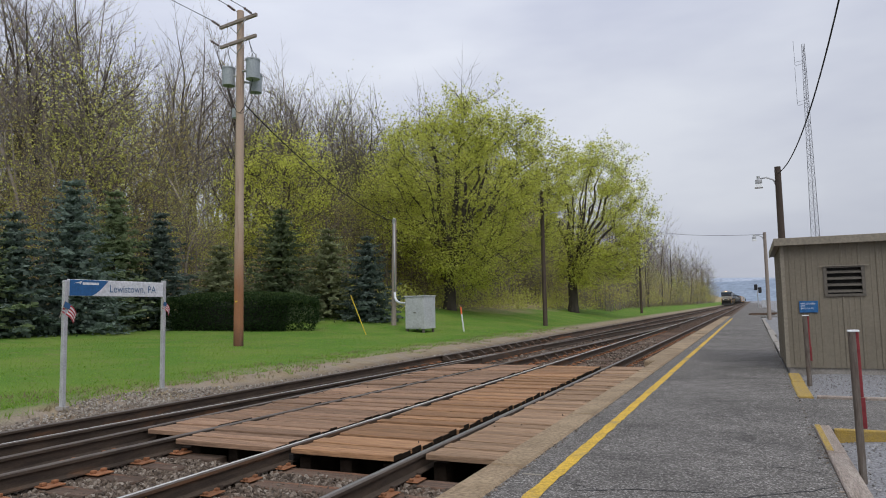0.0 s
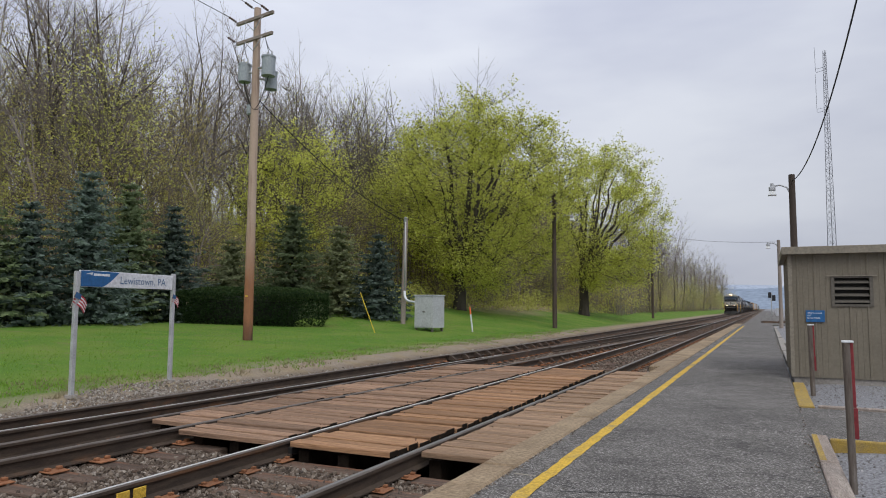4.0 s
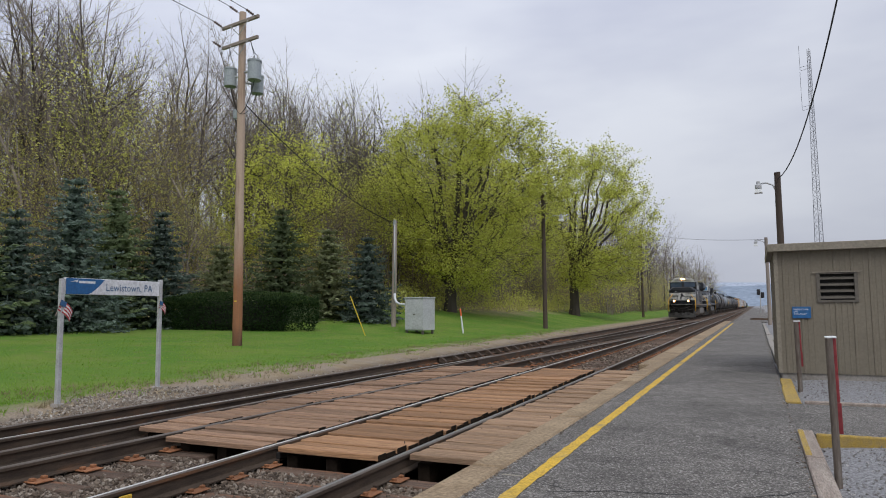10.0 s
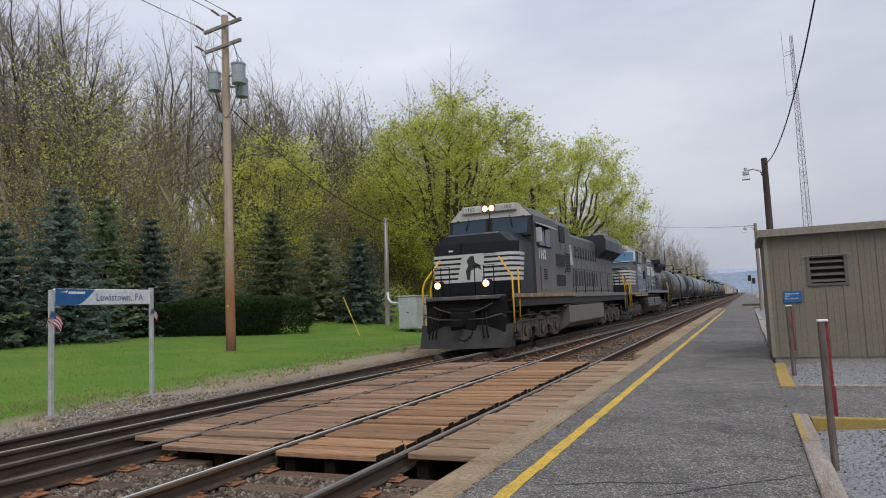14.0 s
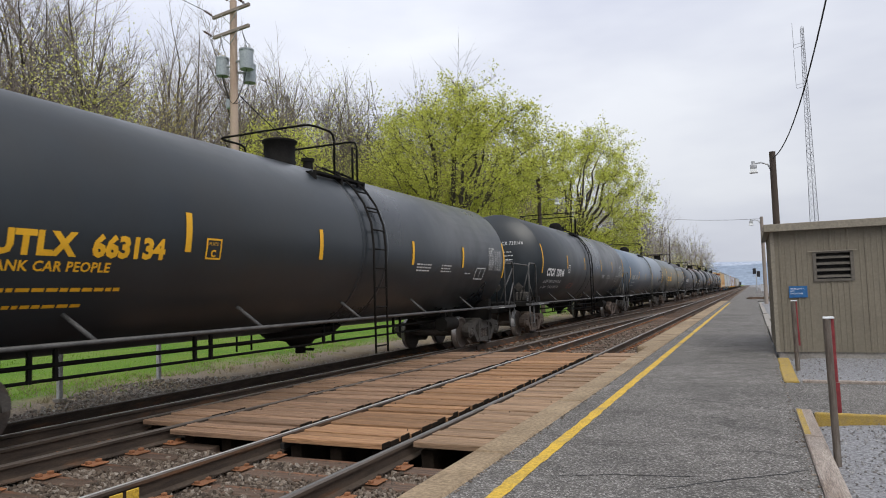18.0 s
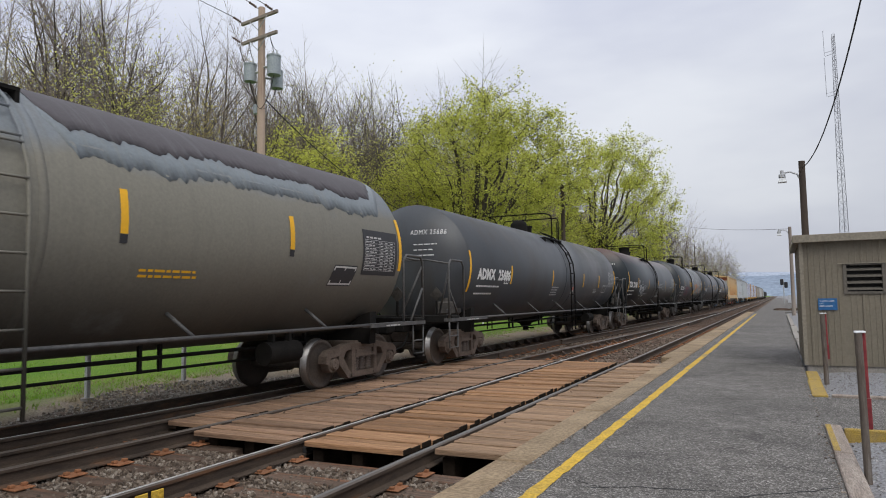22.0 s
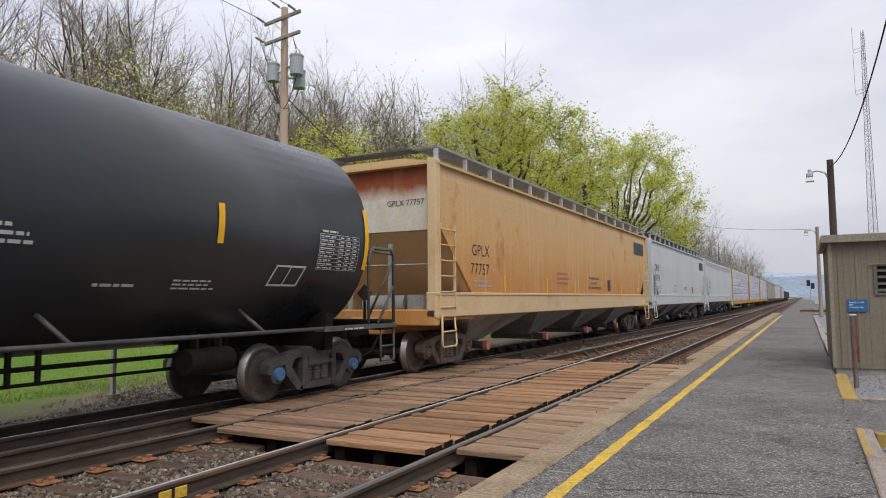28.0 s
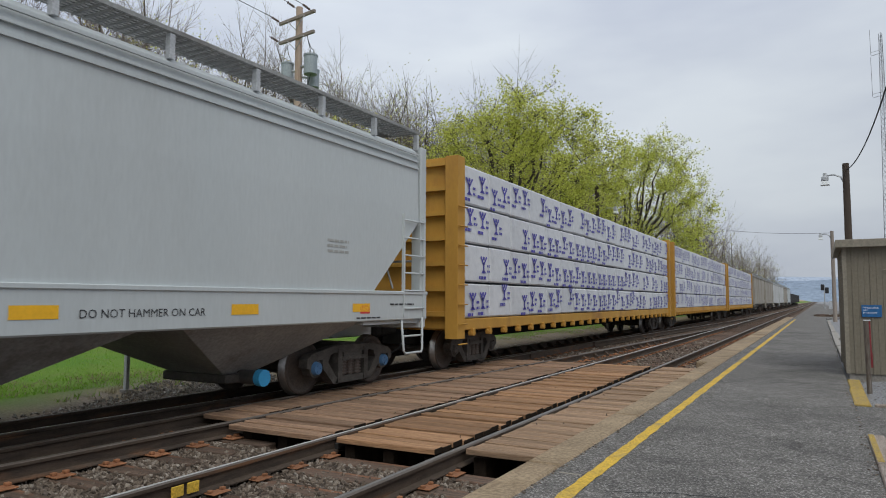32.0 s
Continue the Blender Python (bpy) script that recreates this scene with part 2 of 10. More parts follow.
def weathered(name, low, mid, top, z0, z1, rag, streak, streak_amount, blot, blot_amount, rough=0.7):
    """Paint in three tones by height, for weathering or painted belly shade, with ragged edges, drip streaks and
    blotches.
    """
    mt = bpy.data.materials.new(name)
    mt.use_nodes = True
    n, l = mt.node_tree.nodes, mt.node_tree.links
    b = n["Principled BSDF"]
    b.inputs["Roughness"].default_value = rough
    b.inputs["Specular IOR Level"].default_value = 0.3
    co, sep = n.new("ShaderNodeTexCoord"), n.new("ShaderNodeSeparateXYZ")
    l.new(co.outputs["Object"], sep.inputs["Vector"])

    def tex(scale, stretch, detail=5.0):
        m, t = n.new("ShaderNodeMapping"), n.new("ShaderNodeTexNoise")
        m.inputs["Scale"].default_value = stretch
        t.inputs["Scale"].default_value, t.inputs["Detail"].default_value, t.inputs["Roughness"].default_value = scale, detail, 0.62
        l.new(co.outputs["Object"], m.inputs["Vector"])
        l.new(m.outputs["Vector"], t.inputs["Vector"])
        return t.outputs["Fac"]

    def span(src, a, c, lo=0.0, hi=1.0):
        m = n.new("ShaderNodeMapRange")
        for key, val in (("From Min", a), ("From Max", c), ("To Min", lo), ("To Max", hi)):
            m.inputs[key].default_value = val
        l.new(src, m.inputs["Value"])
        return m.outputs["Result"]

    def mix(fac, a, c):
        m = n.new("ShaderNodeMix")
        m.data_type = "RGBA"
        l.new(fac, m.inputs["Factor"])
        for key, val in (("A", a), ("B", c)):
            if isinstance(val, tuple):
                m.inputs[key].default_value = (*val, 1)
            else:
                l.new(val, m.inputs[key])
        return m.outputs["Result"]
    wob = n.new("ShaderNodeMath")
    wob.operation, wob.inputs[1].default_value = "MULTIPLY_ADD", rag
    l.new(tex(1.2, (1, 1, 0.5), 6.0), wob.inputs[0])
    l.new(sep.outputs["Z"], wob.inputs[2])
    z = wob.outputs["Value"]
    half = rag / 2
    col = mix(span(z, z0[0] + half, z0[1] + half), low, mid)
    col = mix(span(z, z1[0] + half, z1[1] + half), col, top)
    col = mix(span(tex(1.0, (1, 9, 0.35), 3.0), 0.52, 0.72, 0.0, streak_amount), col, streak)
    col = mix(span(tex(0.8, (1, 1, 0.8), 6.0), 0.60, 0.70, 0.0, blot_amount), col, blot)
    hsv = n.new("ShaderNodeHueSaturation")
    l.new(span(tex(24, (1, 1, 1), 3.0), 0.3, 0.7, 0.9, 1.08), hsv.inputs["Value"])
    l.new(col, hsv.inputs["Color"])
    l.new(hsv.outputs["Color"], b.inputs["Base Color"])
    return mt


def asphalt_material():
    """Dark binder with pale chips, wear in broad patches, oil stains and fine dust."""
    mt = bpy.data.materials.new("asphalt")
    mt.use_nodes = True
    n, l = mt.node_tree.nodes, mt.node_tree.links
    b = n["Principled BSDF"]
    b.inputs["Roughness"].default_value = 0.9
    b.inputs["Specular IOR Level"].default_value = 0.3
    co = n.new("ShaderNodeTexCoord")

    def ramp(src, *stops):
        r = n.new("ShaderNodeValToRGB")
        while len(r.color_ramp.elements) < len(stops):
            r.color_ramp.elements.new(0.5)
        for e, (p, c) in zip(r.color_ramp.elements, stops):
            e.position, e.color = p, (*(c if isinstance(c, tuple) else (c, c, c)), 1)
        l.new(src, r.inputs["Fac"])
        return r.outputs["Color"]

    def tex(scale, detail):
        t = n.new("ShaderNodeTexNoise")
        t.inputs["Scale"].default_value, t.inputs["Detail"].default_value, t.inputs["Roughness"].default_value = scale, detail, 0.65
        l.new(co.outputs["Object"], t.inputs["Vector"])
        return t.outputs["Fac"]

    def times(a, c):
        m = n.new("ShaderNodeMix")
        m.data_type, m.blend_type = "RGBA", "MULTIPLY"
        m.inputs["Factor"].default_value = 1.0
        l.new(a, m.inputs["A"])
        l.new(c, m.inputs["B"])
        return m.outputs["Result"]
    chips = n.new("ShaderNodeTexVoronoi")
    chips.inputs["Scale"].default_value = 85.0
    l.new(co.outputs["Object"], chips.inputs["Vector"])
    sep = n.new("ShaderNodeSeparateColor")
    l.new(chips.outputs["Color"], sep.inputs["Color"])
    col = ramp(sep.outputs["Red"], (0.0, (0.064, 0.059, 0.053)), (0.45, (0.114, 0.106, 0.097)), (0.80, (0.178, 0.167, 0.154)), (0.97, (0.34, 0.325, 0.305)))
    col = times(col, ramp(tex(0.55, 5.0), (0.34, 0.80), (0.66, 1.22)))
    col = times(col, ramp(tex(3.6, 4.0), (0.36, 0.86), (0.64, 1.12)))
    col = times(col, ramp(tex(1.1, 6.0), (0.28, 0.62), (0.38, 1.0)))
    col = times(col, ramp(tex(22.0, 2.0), (0.35, 0.85), (0.65, 1.13)))
    l.new(col, b.inputs["Base Color"])
    bu = n.new("ShaderNodeBump")
    bu.inputs["Strength"].default_value, bu.inputs["Distance"].default_value = 0.8, 0.006
    l.new(chips.outputs["Distance"], bu.inputs["Height"])
    l.new(bu.outputs["Normal"], b.inputs["Normal"])
    return mt


def stone_material(name, colours):
    """Crushed stone, each stone of its own tone, with grain."""
    mt = bpy.data.materials.new(name)
    mt.use_nodes = True
    n, l = mt.node_tree.nodes, mt.node_tree.links
    b = n["Principled BSDF"]
    b.inputs["Roughness"].default_value = 0.92
    geo, r, t, m = n.new("ShaderNodeNewGeometry"), n.new("ShaderNodeValToRGB"), n.new("ShaderNodeTexNoise"), n.new("ShaderNodeMapRange")
    while len(r.color_ramp.elements) < len(colours):
        r.color_ramp.elements.new(0.5)
    for e, (p, c) in zip(r.color_ramp.elements, zip((0.0, 0.4, 0.8, 1.0), colours)):
        e.position, e.color = p, (*c, 1)
    l.new(geo.outputs["Random Per Island"], r.inputs["Fac"])
    co, hsv = n.new("ShaderNodeTexCoord"), n.new("ShaderNodeHueSaturation")
    t.inputs["Scale"].default_value, t.inputs["Detail"].default_value = 70.0, 3.0
    m.inputs["From Min"].default_value, m.inputs["From Max"].default_value = 0.3, 0.7
    m.inputs["To Min"].default_value, m.inputs["To Max"].default_value = 0.65, 1.3
    l.new(co.outputs["Object"], t.inputs["Vector"])
    l.new(t.outputs["Fac"], m.inputs["Value"])
    l.new(m.outputs["Result"], hsv.inputs["Value"])
    l.new(r.outputs["Color"], hsv.inputs["Color"])
    l.new(hsv.outputs["Color"], b.inputs["Base Color"])
    return mt


M_RAIL = surf("rail_rust", (0.050, 0.038, 0.030), (0.092, 0.068, 0.051), 4, 0.8, 0, 0.3, 60, c3=(0.15, 0.080, 0.045), stretch=(1, 0.5, 3), spec=0.2)
# polished steel, made near-white to hold the sky's reflection in its colour
M_RAILTOP = surf("rail_polished_sky_glint", (0.80, 0.79, 0.77), (0.66, 0.65, 0.63), 3, 0.32, 0.5, 0.05, 30, stretch=(8, 0.6, 8), mott=0.4)
M_RAILMID = surf("rail_grey_top", (0.26, 0.25, 0.235), (0.19, 0.18, 0.168), 3, 0.42, 0.6, 0.05, 30, stretch=(8, 0.6, 8), mott=0.4)
M_RAILDULL = surf("rail_worn_top", (0.17, 0.145, 0.125), (0.11, 0.088, 0.072), 3, 0.5, 0.4, 0.1, 30, stretch=(8, 0.6, 8))
M_TIE = surf("tie_wood", (0.085, 0.058, 0.042), (0.15, 0.10, 0.072), 3, 0.9, 0, 0.6, 30, c3=(0.19, 0.09, 0.05), stretch=(0.4, 6, 6), rand=0.3, mott=1.5)
M_PLATE = surf("tie_plate_rust", (0.24, 0.10, 0.045), (0.34, 0.155, 0.075), 6, 0.9, 0, 0.5, 50, c3=(0.13, 0.075, 0.05), rand=0.25)
M_PLANK = surf("deck_plank", (0.270, 0.145, 0.074), (0.410, 0.235, 0.122), 1.1, 0.85, 0, 0.8, 9, c3=(0.139, 0.077, 0.043), stretch=(0.45, 9, 9), rand=0.30, mott=1.7)
M_PLANKDARK = surf("deck_plank_brown", (0.235, 0.142, 0.088), (0.360, 0.228, 0.145), 1.1, 0.87, 0, 0.8, 9, c3=(0.126, 0.078, 0.052), stretch=(0.45, 9, 9), rand=0.28, mott=1.7)
M_PLANKGREY = surf("deck_plank_grey", (0.262, 0.168, 0.102), (0.372, 0.247, 0.155), 1.1, 0.88, 0, 0.8, 9, c3=(0.175, 0.112, 0.069), stretch=(0.45, 9, 9), rand=0.24, mott=1.6)
# oily wood, with the shade of gaps and under-deck painted in as near-black
M_OILYSHADE = surf("oily_shaded_wood", (0.016, 0.012, 0.009), (0.032, 0.024, 0.018), 3, 0.95, 0, 0.4, 30, spec=0.05)
M_CURB = surf("curb_concrete", (0.252, 0.186, 0.116), (0.359, 0.270, 0.172), 1.4, 0.9, 0, 0.7, 26, c3=(0.194, 0.135, 0.080), mott=1.7, rand=0.1)
M_ASPHALT = asphalt_material()
M_CRACK = surf("crack", (0.025, 0.025, 0.026), (0.05, 0.05, 0.05), 8, 0.95, 0, 0.2, 60)
M_YELLOW = surf("yellow_line_paint", (0.66, 0.42, 0.045), (0.55, 0.36, 0.06), 3, 0.75, 0, 0.6, 45, c3=(0.33, 0.26, 0.12), mott=1.6)
M_STONE = stone_material("ballast_stone", ((0.058, 0.043, 0.032), (0.120, 0.090, 0.066), (0.205, 0.164, 0.128), (0.31, 0.27, 0.225)))
M_STONEGREY = stone_material("grey_gravel_stone", ((0.14, 0.13, 0.125), (0.22, 0.21, 0.20), (0.30, 0.29, 0.285), (0.42, 0.41, 0.41)))
M_SIDING = surf("shed_siding_paint", (0.178, 0.156, 0.116), (0.198, 0.173, 0.130), 1.0, 0.6, 0, 0.08, 20, c3=(0.165, 0.142, 0.107), mott=0.5)
M_FLASH = surf("shed_trim_paint", (0.235, 0.208, 0.160), (0.26, 0.23, 0.18), 2, 0.5, 0, 0.05, 20)
M_LOUVRE = surf("louvre_slat", (0.13, 0.118, 0.098), (0.11, 0.10, 0.085), 3, 0.5, 0, 0.05, 20)
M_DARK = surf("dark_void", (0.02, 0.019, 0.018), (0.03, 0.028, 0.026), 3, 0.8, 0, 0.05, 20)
M_DARKFRAME = surf("dark_frame", (0.10, 0.09, 0.075), (0.13, 0.115, 0.095), 3, 0.6, 0, 0.05, 20)
M_CONC = surf("concrete", (0.27, 0.25, 0.22), (0.34, 0.315, 0.285), 2, 0.9, 0, 0.4, 30, c3=(0.21, 0.19, 0.165))
M_BLUE = surf("sign_blue", (0.015, 0.10, 0.27), (0.02, 0.12, 0.30), 2, 0.45, 0, 0.02, 20)
M_WHITE = surf("sign_white", (0.62, 0.64, 0.66), (0.70, 0.72, 0.74), 2, 0.5, 0, 0.02, 20)
M_LETTER = plain("white_letter", (0.75, 0.77, 0.78), 0.5)
M_BLUELET = plain("blue_letter", (0.03, 0.10, 0.22), 0.5)
M_GALV = surf("galvanised_steel", (0.42, 0.43, 0.44), (0.52, 0.53, 0.54), 4, 0.5, 0.35, 0.08, 40)
M_BOLLARD = surf("weathered_post", (0.165, 0.138, 0.115), (0.095, 0.073, 0.058), 5, 0.6, 0.1, 0.3, 40, c3=(0.25, 0.225, 0.20), stretch=(6, 6, 0.8))
M_RED = surf("red_reflector", (0.20, 0.022, 0.028), (0.30, 0.05, 0.052), 4, 0.5, 0, 0.05, 30, c3=(0.36, 0.20, 0.18))
M_TIMBER = surf("kerb_timber", (0.30, 0.245, 0.205), (0.42, 0.36, 0.31), 1.5, 0.9, 0, 0.8, 18, c3=(0.19, 0.14, 0.105), stretch=(7, 0.8, 7), mott=1.8)
M_TIMBERY = surf("kerb_timber_yellow", (0.44, 0.30, 0.065), (0.36, 0.26, 0.10), 2.5, 0.9, 0, 0.8, 18, c3=(0.27, 0.20, 0.145), stretch=(5, 1.2, 5), mott=1.6)
M_POLE = weathered("utility_pole_wood", (0.085, 0.045, 0.03), (0.31, 0.140, 0.072), (0.45, 0.345, 0.270), (0.1, 0.9), (2.0, 4.8), 1.8, (0.20, 0.115, 0.078), 0.65, (0.42, 0.30, 0.22), 0.55, 0.85)
M_POLEGREY = surf("grey_pole_wood", (0.25, 0.21, 0.18), (0.34, 0.29, 0.25), 0.5, 0.85, 0, 0.5, 30, stretch=(5, 5, 0.4))
M_POLEDARK = surf("creosote_pole", (0.06, 0.045, 0.035), (0.095, 0.07, 0.055), 0.5, 0.85, 0, 0.5, 30, stretch=(5, 5, 0.4))
M_TRANS = surf("transformer_grey", (0.30, 0.34, 0.36), (0.36, 0.40, 0.42), 2, 0.5, 0.1, 0.05, 20)
M_WIRE = plain("black_wire", (0.02, 0.02, 0.022), 0.7)
M_PORC = plain("porcelain_brown", (0.10, 0.06, 0.05), 0.3)
M_CAB = surf("cabinet_metal", (0.47, 0.48, 0.50), (0.55, 0.56, 0.58), 1.5, 0.5, 0.2, 0.05, 15, c3=(0.40, 0.40, 0.42))
M_LAMPGLASS = plain("lamp_glass", (0.7, 0.72, 0.72), 0.2)
M_ORANGE = plain("orange_plastic", (0.75, 0.15, 0.05), 0.5)
M_YSTICK = plain("yellow_plastic", (0.75, 0.55, 0.05), 0.5)

# ---- ground ----
TRACK_NEAR, TRACK_FAR, GAUGE = -4.03, -8.0, 1.507


def step(a, b, x):
    x = min(1.0, max(0.0, (x - a) / (b - a)))
    return x * x * (3 - 2 * x)


def ground_z(x, y):
    """Height of the ground: ballast bed, lawn that rises to a bank, wooded hill."""
    if x > -2.2:
        return -0.10 + 0.06 * step(0.3, 1.2, x)
    bed = -0.215 + 0.17 * step(-9.4, -10.6, x)
    if x > -7.4:
        bed -= 0.2 * step(5.8, 6.3, y) * (1 - step(15.5, 15.9, y))
    d = max(0.0, -13.5 - x)
    k = 0.035 + 0.13 * step(24, 50, y)
    flat = 20.0 - 10.0 * step(20, 55, y)
    hill = 0.24 * max(0.0, d - flat)
    hill = 70 * (1 - math.exp(-hill / 70))
    rough = 0.05 * step(0, 3, d) * noise.noise(Vector((x * 0.25, y * 0.25, 0)))
    return bed + 0.04 * step(0, 3, d) + k * min(d, flat) + hill + rough


def ground_material():
    mt = bpy.data.materials.new("ground")
    mt.use_nodes = True
    n, l = mt.node_tree.nodes, mt.node_tree.links
    b = n["Principled BSDF"]
    b.inputs["Roughness"].default_value = 0.95
    b.inputs["Specular IOR Level"].default_value = 0.15
    co, sep = n.new("ShaderNodeTexCoord"), n.new("ShaderNodeSeparateXYZ")
    l.new(co.outputs["Object"], sep.inputs["Vector"])

    def tex(scale, detail=4.0):
        t = n.new("ShaderNodeTexNoise")
        t.inputs["Scale"].default_value, t.inputs["Detail"].default_value = scale, detail
        l.new(co.outputs["Object"], t.inputs["Vector"])
        return t.outputs["Fac"]

    def ramp(src, a, c, ca, cb):
        r = n.new("ShaderNodeValToRGB")
        r.color_ramp.elements[0].position, r.color_ramp.elements[0].color = a, (*ca, 1)
        r.color_ramp.elements[1].position, r.color_ramp.elements[1].color = c, (*cb, 1)
        l.new(src, r.inputs["Fac"])
        return r.outputs["Color"]

    def blend(fac, a, c):
        m = n.new("ShaderNodeMix")
        m.data_type = "RGBA"
        l.new(fac, m.inputs["Factor"])
        l.new(a, m.inputs["A"])
        l.new(c, m.inputs["B"])
        return m.outputs["Result"]

    near = n.new("ShaderNodeMapRange")
    for key, val in (("From Min", 6.0), ("From Max", 9.5), ("To Min", -1.1), ("To Max", 0.0)):
        near.inputs[key].default_value = val
    l.new(sep.outputs["Y"], near.inputs["Value"])
    shifted = n.new("ShaderNodeMath")
    l.new(sep.outputs["X"], shifted.inputs[0])
    l.new(near.outputs["Result"], shifted.inputs[1])

    def edge(a, c, amount, scale, lawn=False):
        s, m = n.new("ShaderNodeMath"), n.new("ShaderNodeMapRange")
        s.operation, s.inputs[1].default_value = "MULTIPLY_ADD", amount
        l.new(tex(scale, 5.0), s.inputs[0])
        l.new(shifted.outputs["Value"] if lawn else sep.outputs["X"], s.inputs[2])
        m.inputs["From Min"].default_value, m.inputs["From Max"].default_value = a, c
        l.new(s.outputs["Value"], m.inputs["Value"])
        return m.outputs["Result"]

    grass = blend(ramp(tex(0.35), 0.42, 0.62, (0, 0, 0), (1, 1, 1)),
                  ramp(tex(45, 2.0), 0.3, 0.7, (0.066, 0.142, 0.018), (0.130, 0.245, 0.036)),
                  ramp(tex(38, 2.0), 0.3, 0.7, (0.105, 0.170, 0.026), (0.185, 0.265, 0.052)))
    grass = blend(ramp(tex(1.6, 5.0), 0.56, 0.68, (0, 0, 0), (0.7, 0.7, 0.7)), grass,
                  ramp(tex(40, 2.0), 0.3, 0.7, (0.125, 0.150, 0.040), (0.215, 0.23, 0.085)))
    dirt = blend(ramp(tex(1.3), 0.4, 0.6, (0, 0, 0), (1, 1, 1)),
                 ramp(tex(30, 3.0), 0.3, 0.7, (0.19, 0.15, 0.092), (0.38, 0.305, 0.20)),
                 ramp(tex(34, 3.0), 0.3, 0.7, (0.19, 0.155, 0.118), (0.38, 0.32, 0.25)))
    ballast = blend(ramp(tex(0.6), 0.4, 0.62, (0, 0, 0), (1, 1, 1)),
                    ramp(tex(26, 3.0), 0.32, 0.66, (0.035, 0.028, 0.023), (0.19, 0.155, 0.13)),
                    ramp(tex(26, 3.0), 0.32, 0.66, (0.04, 0.026, 0.018), (0.20, 0.13, 0.09)))
    gravel = ramp(tex(40, 3.0), 0.3, 0.7, (0.13, 0.13, 0.135), (0.36, 0.36, 0.37))
    leaf = ramp(tex(3.0, 6.0), 0.35, 0.65, (0.25, 0.195, 0.125), (0.40, 0.33, 0.20))
    foot, add, rim = n.new("ShaderNodeMapRange"), n.new("ShaderNodeMath"), n.new("ShaderNodeMapRange")
    foot.interpolation_type = "SMOOTHSTEP"
    for key, val in (("From Min", 26.0), ("From Max", 56.0), ("To Min", 0.0), ("To Max", 13.5)):
        foot.inputs[key].default_value = val
    l.new(sep.outputs["Y"], foot.inputs["Value"])
    wob = n.new("ShaderNodeMath")
    wob.operation, wob.inputs[1].default_value = "MULTIPLY_ADD", 6.0
    l.new(tex(0.25, 5.0), wob.inputs[0])
    l.new(sep.outputs["X"], wob.inputs[2])
    add.operation = "SUBTRACT"
    l.new(wob.outputs["Value"], add.inputs[0])
    l.new(foot.outputs["Result"], add.inputs[1])
    rim.inputs["From Min"].default_value, rim.inputs["From Max"].default_value = -32.0, -28.0
    l.new(add.outputs["Value"], rim.inputs["Value"])
    col = blend(rim.outputs["Result"], leaf, grass)
    col = blend(edge(-10.9, -9.6, 2.6, 0.45, True), col, dirt)
    col = blend(edge(-9.9, -9.3, 0.7, 1.5), col, ballast)
    col = blend(edge(-2.3, -2.0, 0.0, 1.0), col, gravel)
    l.new(col, b.inputs["Base Color"])
    bu = n.new("ShaderNodeBump")
    bu.inputs["Strength"].default_value, bu.inputs["Distance"].default_value = 0.8, 0.04
    l.new(tex(28, 4.0), bu.inputs["Height"])
    l.new(bu.outputs["Normal"], b.inputs["Normal"])
    return mt


def ground():
    xs = [-1500, -900, -500, -300, -200, -150] + [-120 + 4 * k for k in range(18)] + [-48 + 1.0 * k for k in range(34)] + [-14 + 0.4 * k for k in range(30)]
    xs += [-1.9, -1, 0, 0.3, 0.6, 0.9, 1.2, 2, 4, 8, 15, 30, 60, 120, 250, 500, 900, 1500]
    ys = sorted([5.8, 6.0, 6.15, 6.3, 15.5, 15.7, 15.9] + [-900, -500, -300, -150, -80, -40, -20, -10] + [-6 + 1.5 * k for k in range(60)] + [86 + 6 * k for k in range(30)] + [280, 330, 400, 500, 650, 850, 1200, 1700, 2600])
    g = Geo()
    nx = len(xs)
    g.add([(x, y, ground_z(x, y)) for y in ys for x in xs],
          [(j * nx + i, j * nx + i + 1, (j + 1) * nx + i + 1, (j + 1) * nx + i) for j in range(len(ys) - 1) for i in range(nx - 1)], 0, True)
    solid("ground", g, ground_material(), "lawn, ballast bed and wooded slope beside the railway", "ground", kind="structure")


ground()


# ---- tracks ----
def rail_profile(s=1.0):
    right = [(0.07, -0.172), (0.07, -0.160), (0.012, -0.142), (0.009, -0.05), (0.037, -0.038), (0.037, -0.010), (0.028, -0.001)]
    return right + [(0.012, 0.0)] + [(-x, z) for x, z in reversed(right)]


def rail(name, pts, top, label, parent=None):
    """A rail along points (x, y) of the plan."""
    prof = rail_profile()
    g = Geo()
    rings = [[(x + u, y, v) for u, v in prof] for x, y in pts]
    g.loft(rings, 0, False)
    n = len(prof)
    per = len(pts) - 1
    for k in range(per):
        g.m[k * n + 7] = 1
        g.m[k * n + 5] = g.m[k * n + 6] = g.m[k * n + 8] = 2
    return part(name, g, [M_RAIL, top, M_RAILDULL], parent, label)


def div_x(y):
    """Right-hand rail of the crossover track."""
    return -6.68 + 0.0435 * y


def long_ys(a, b):
    return [a, 0, 20, 60, 150, b]


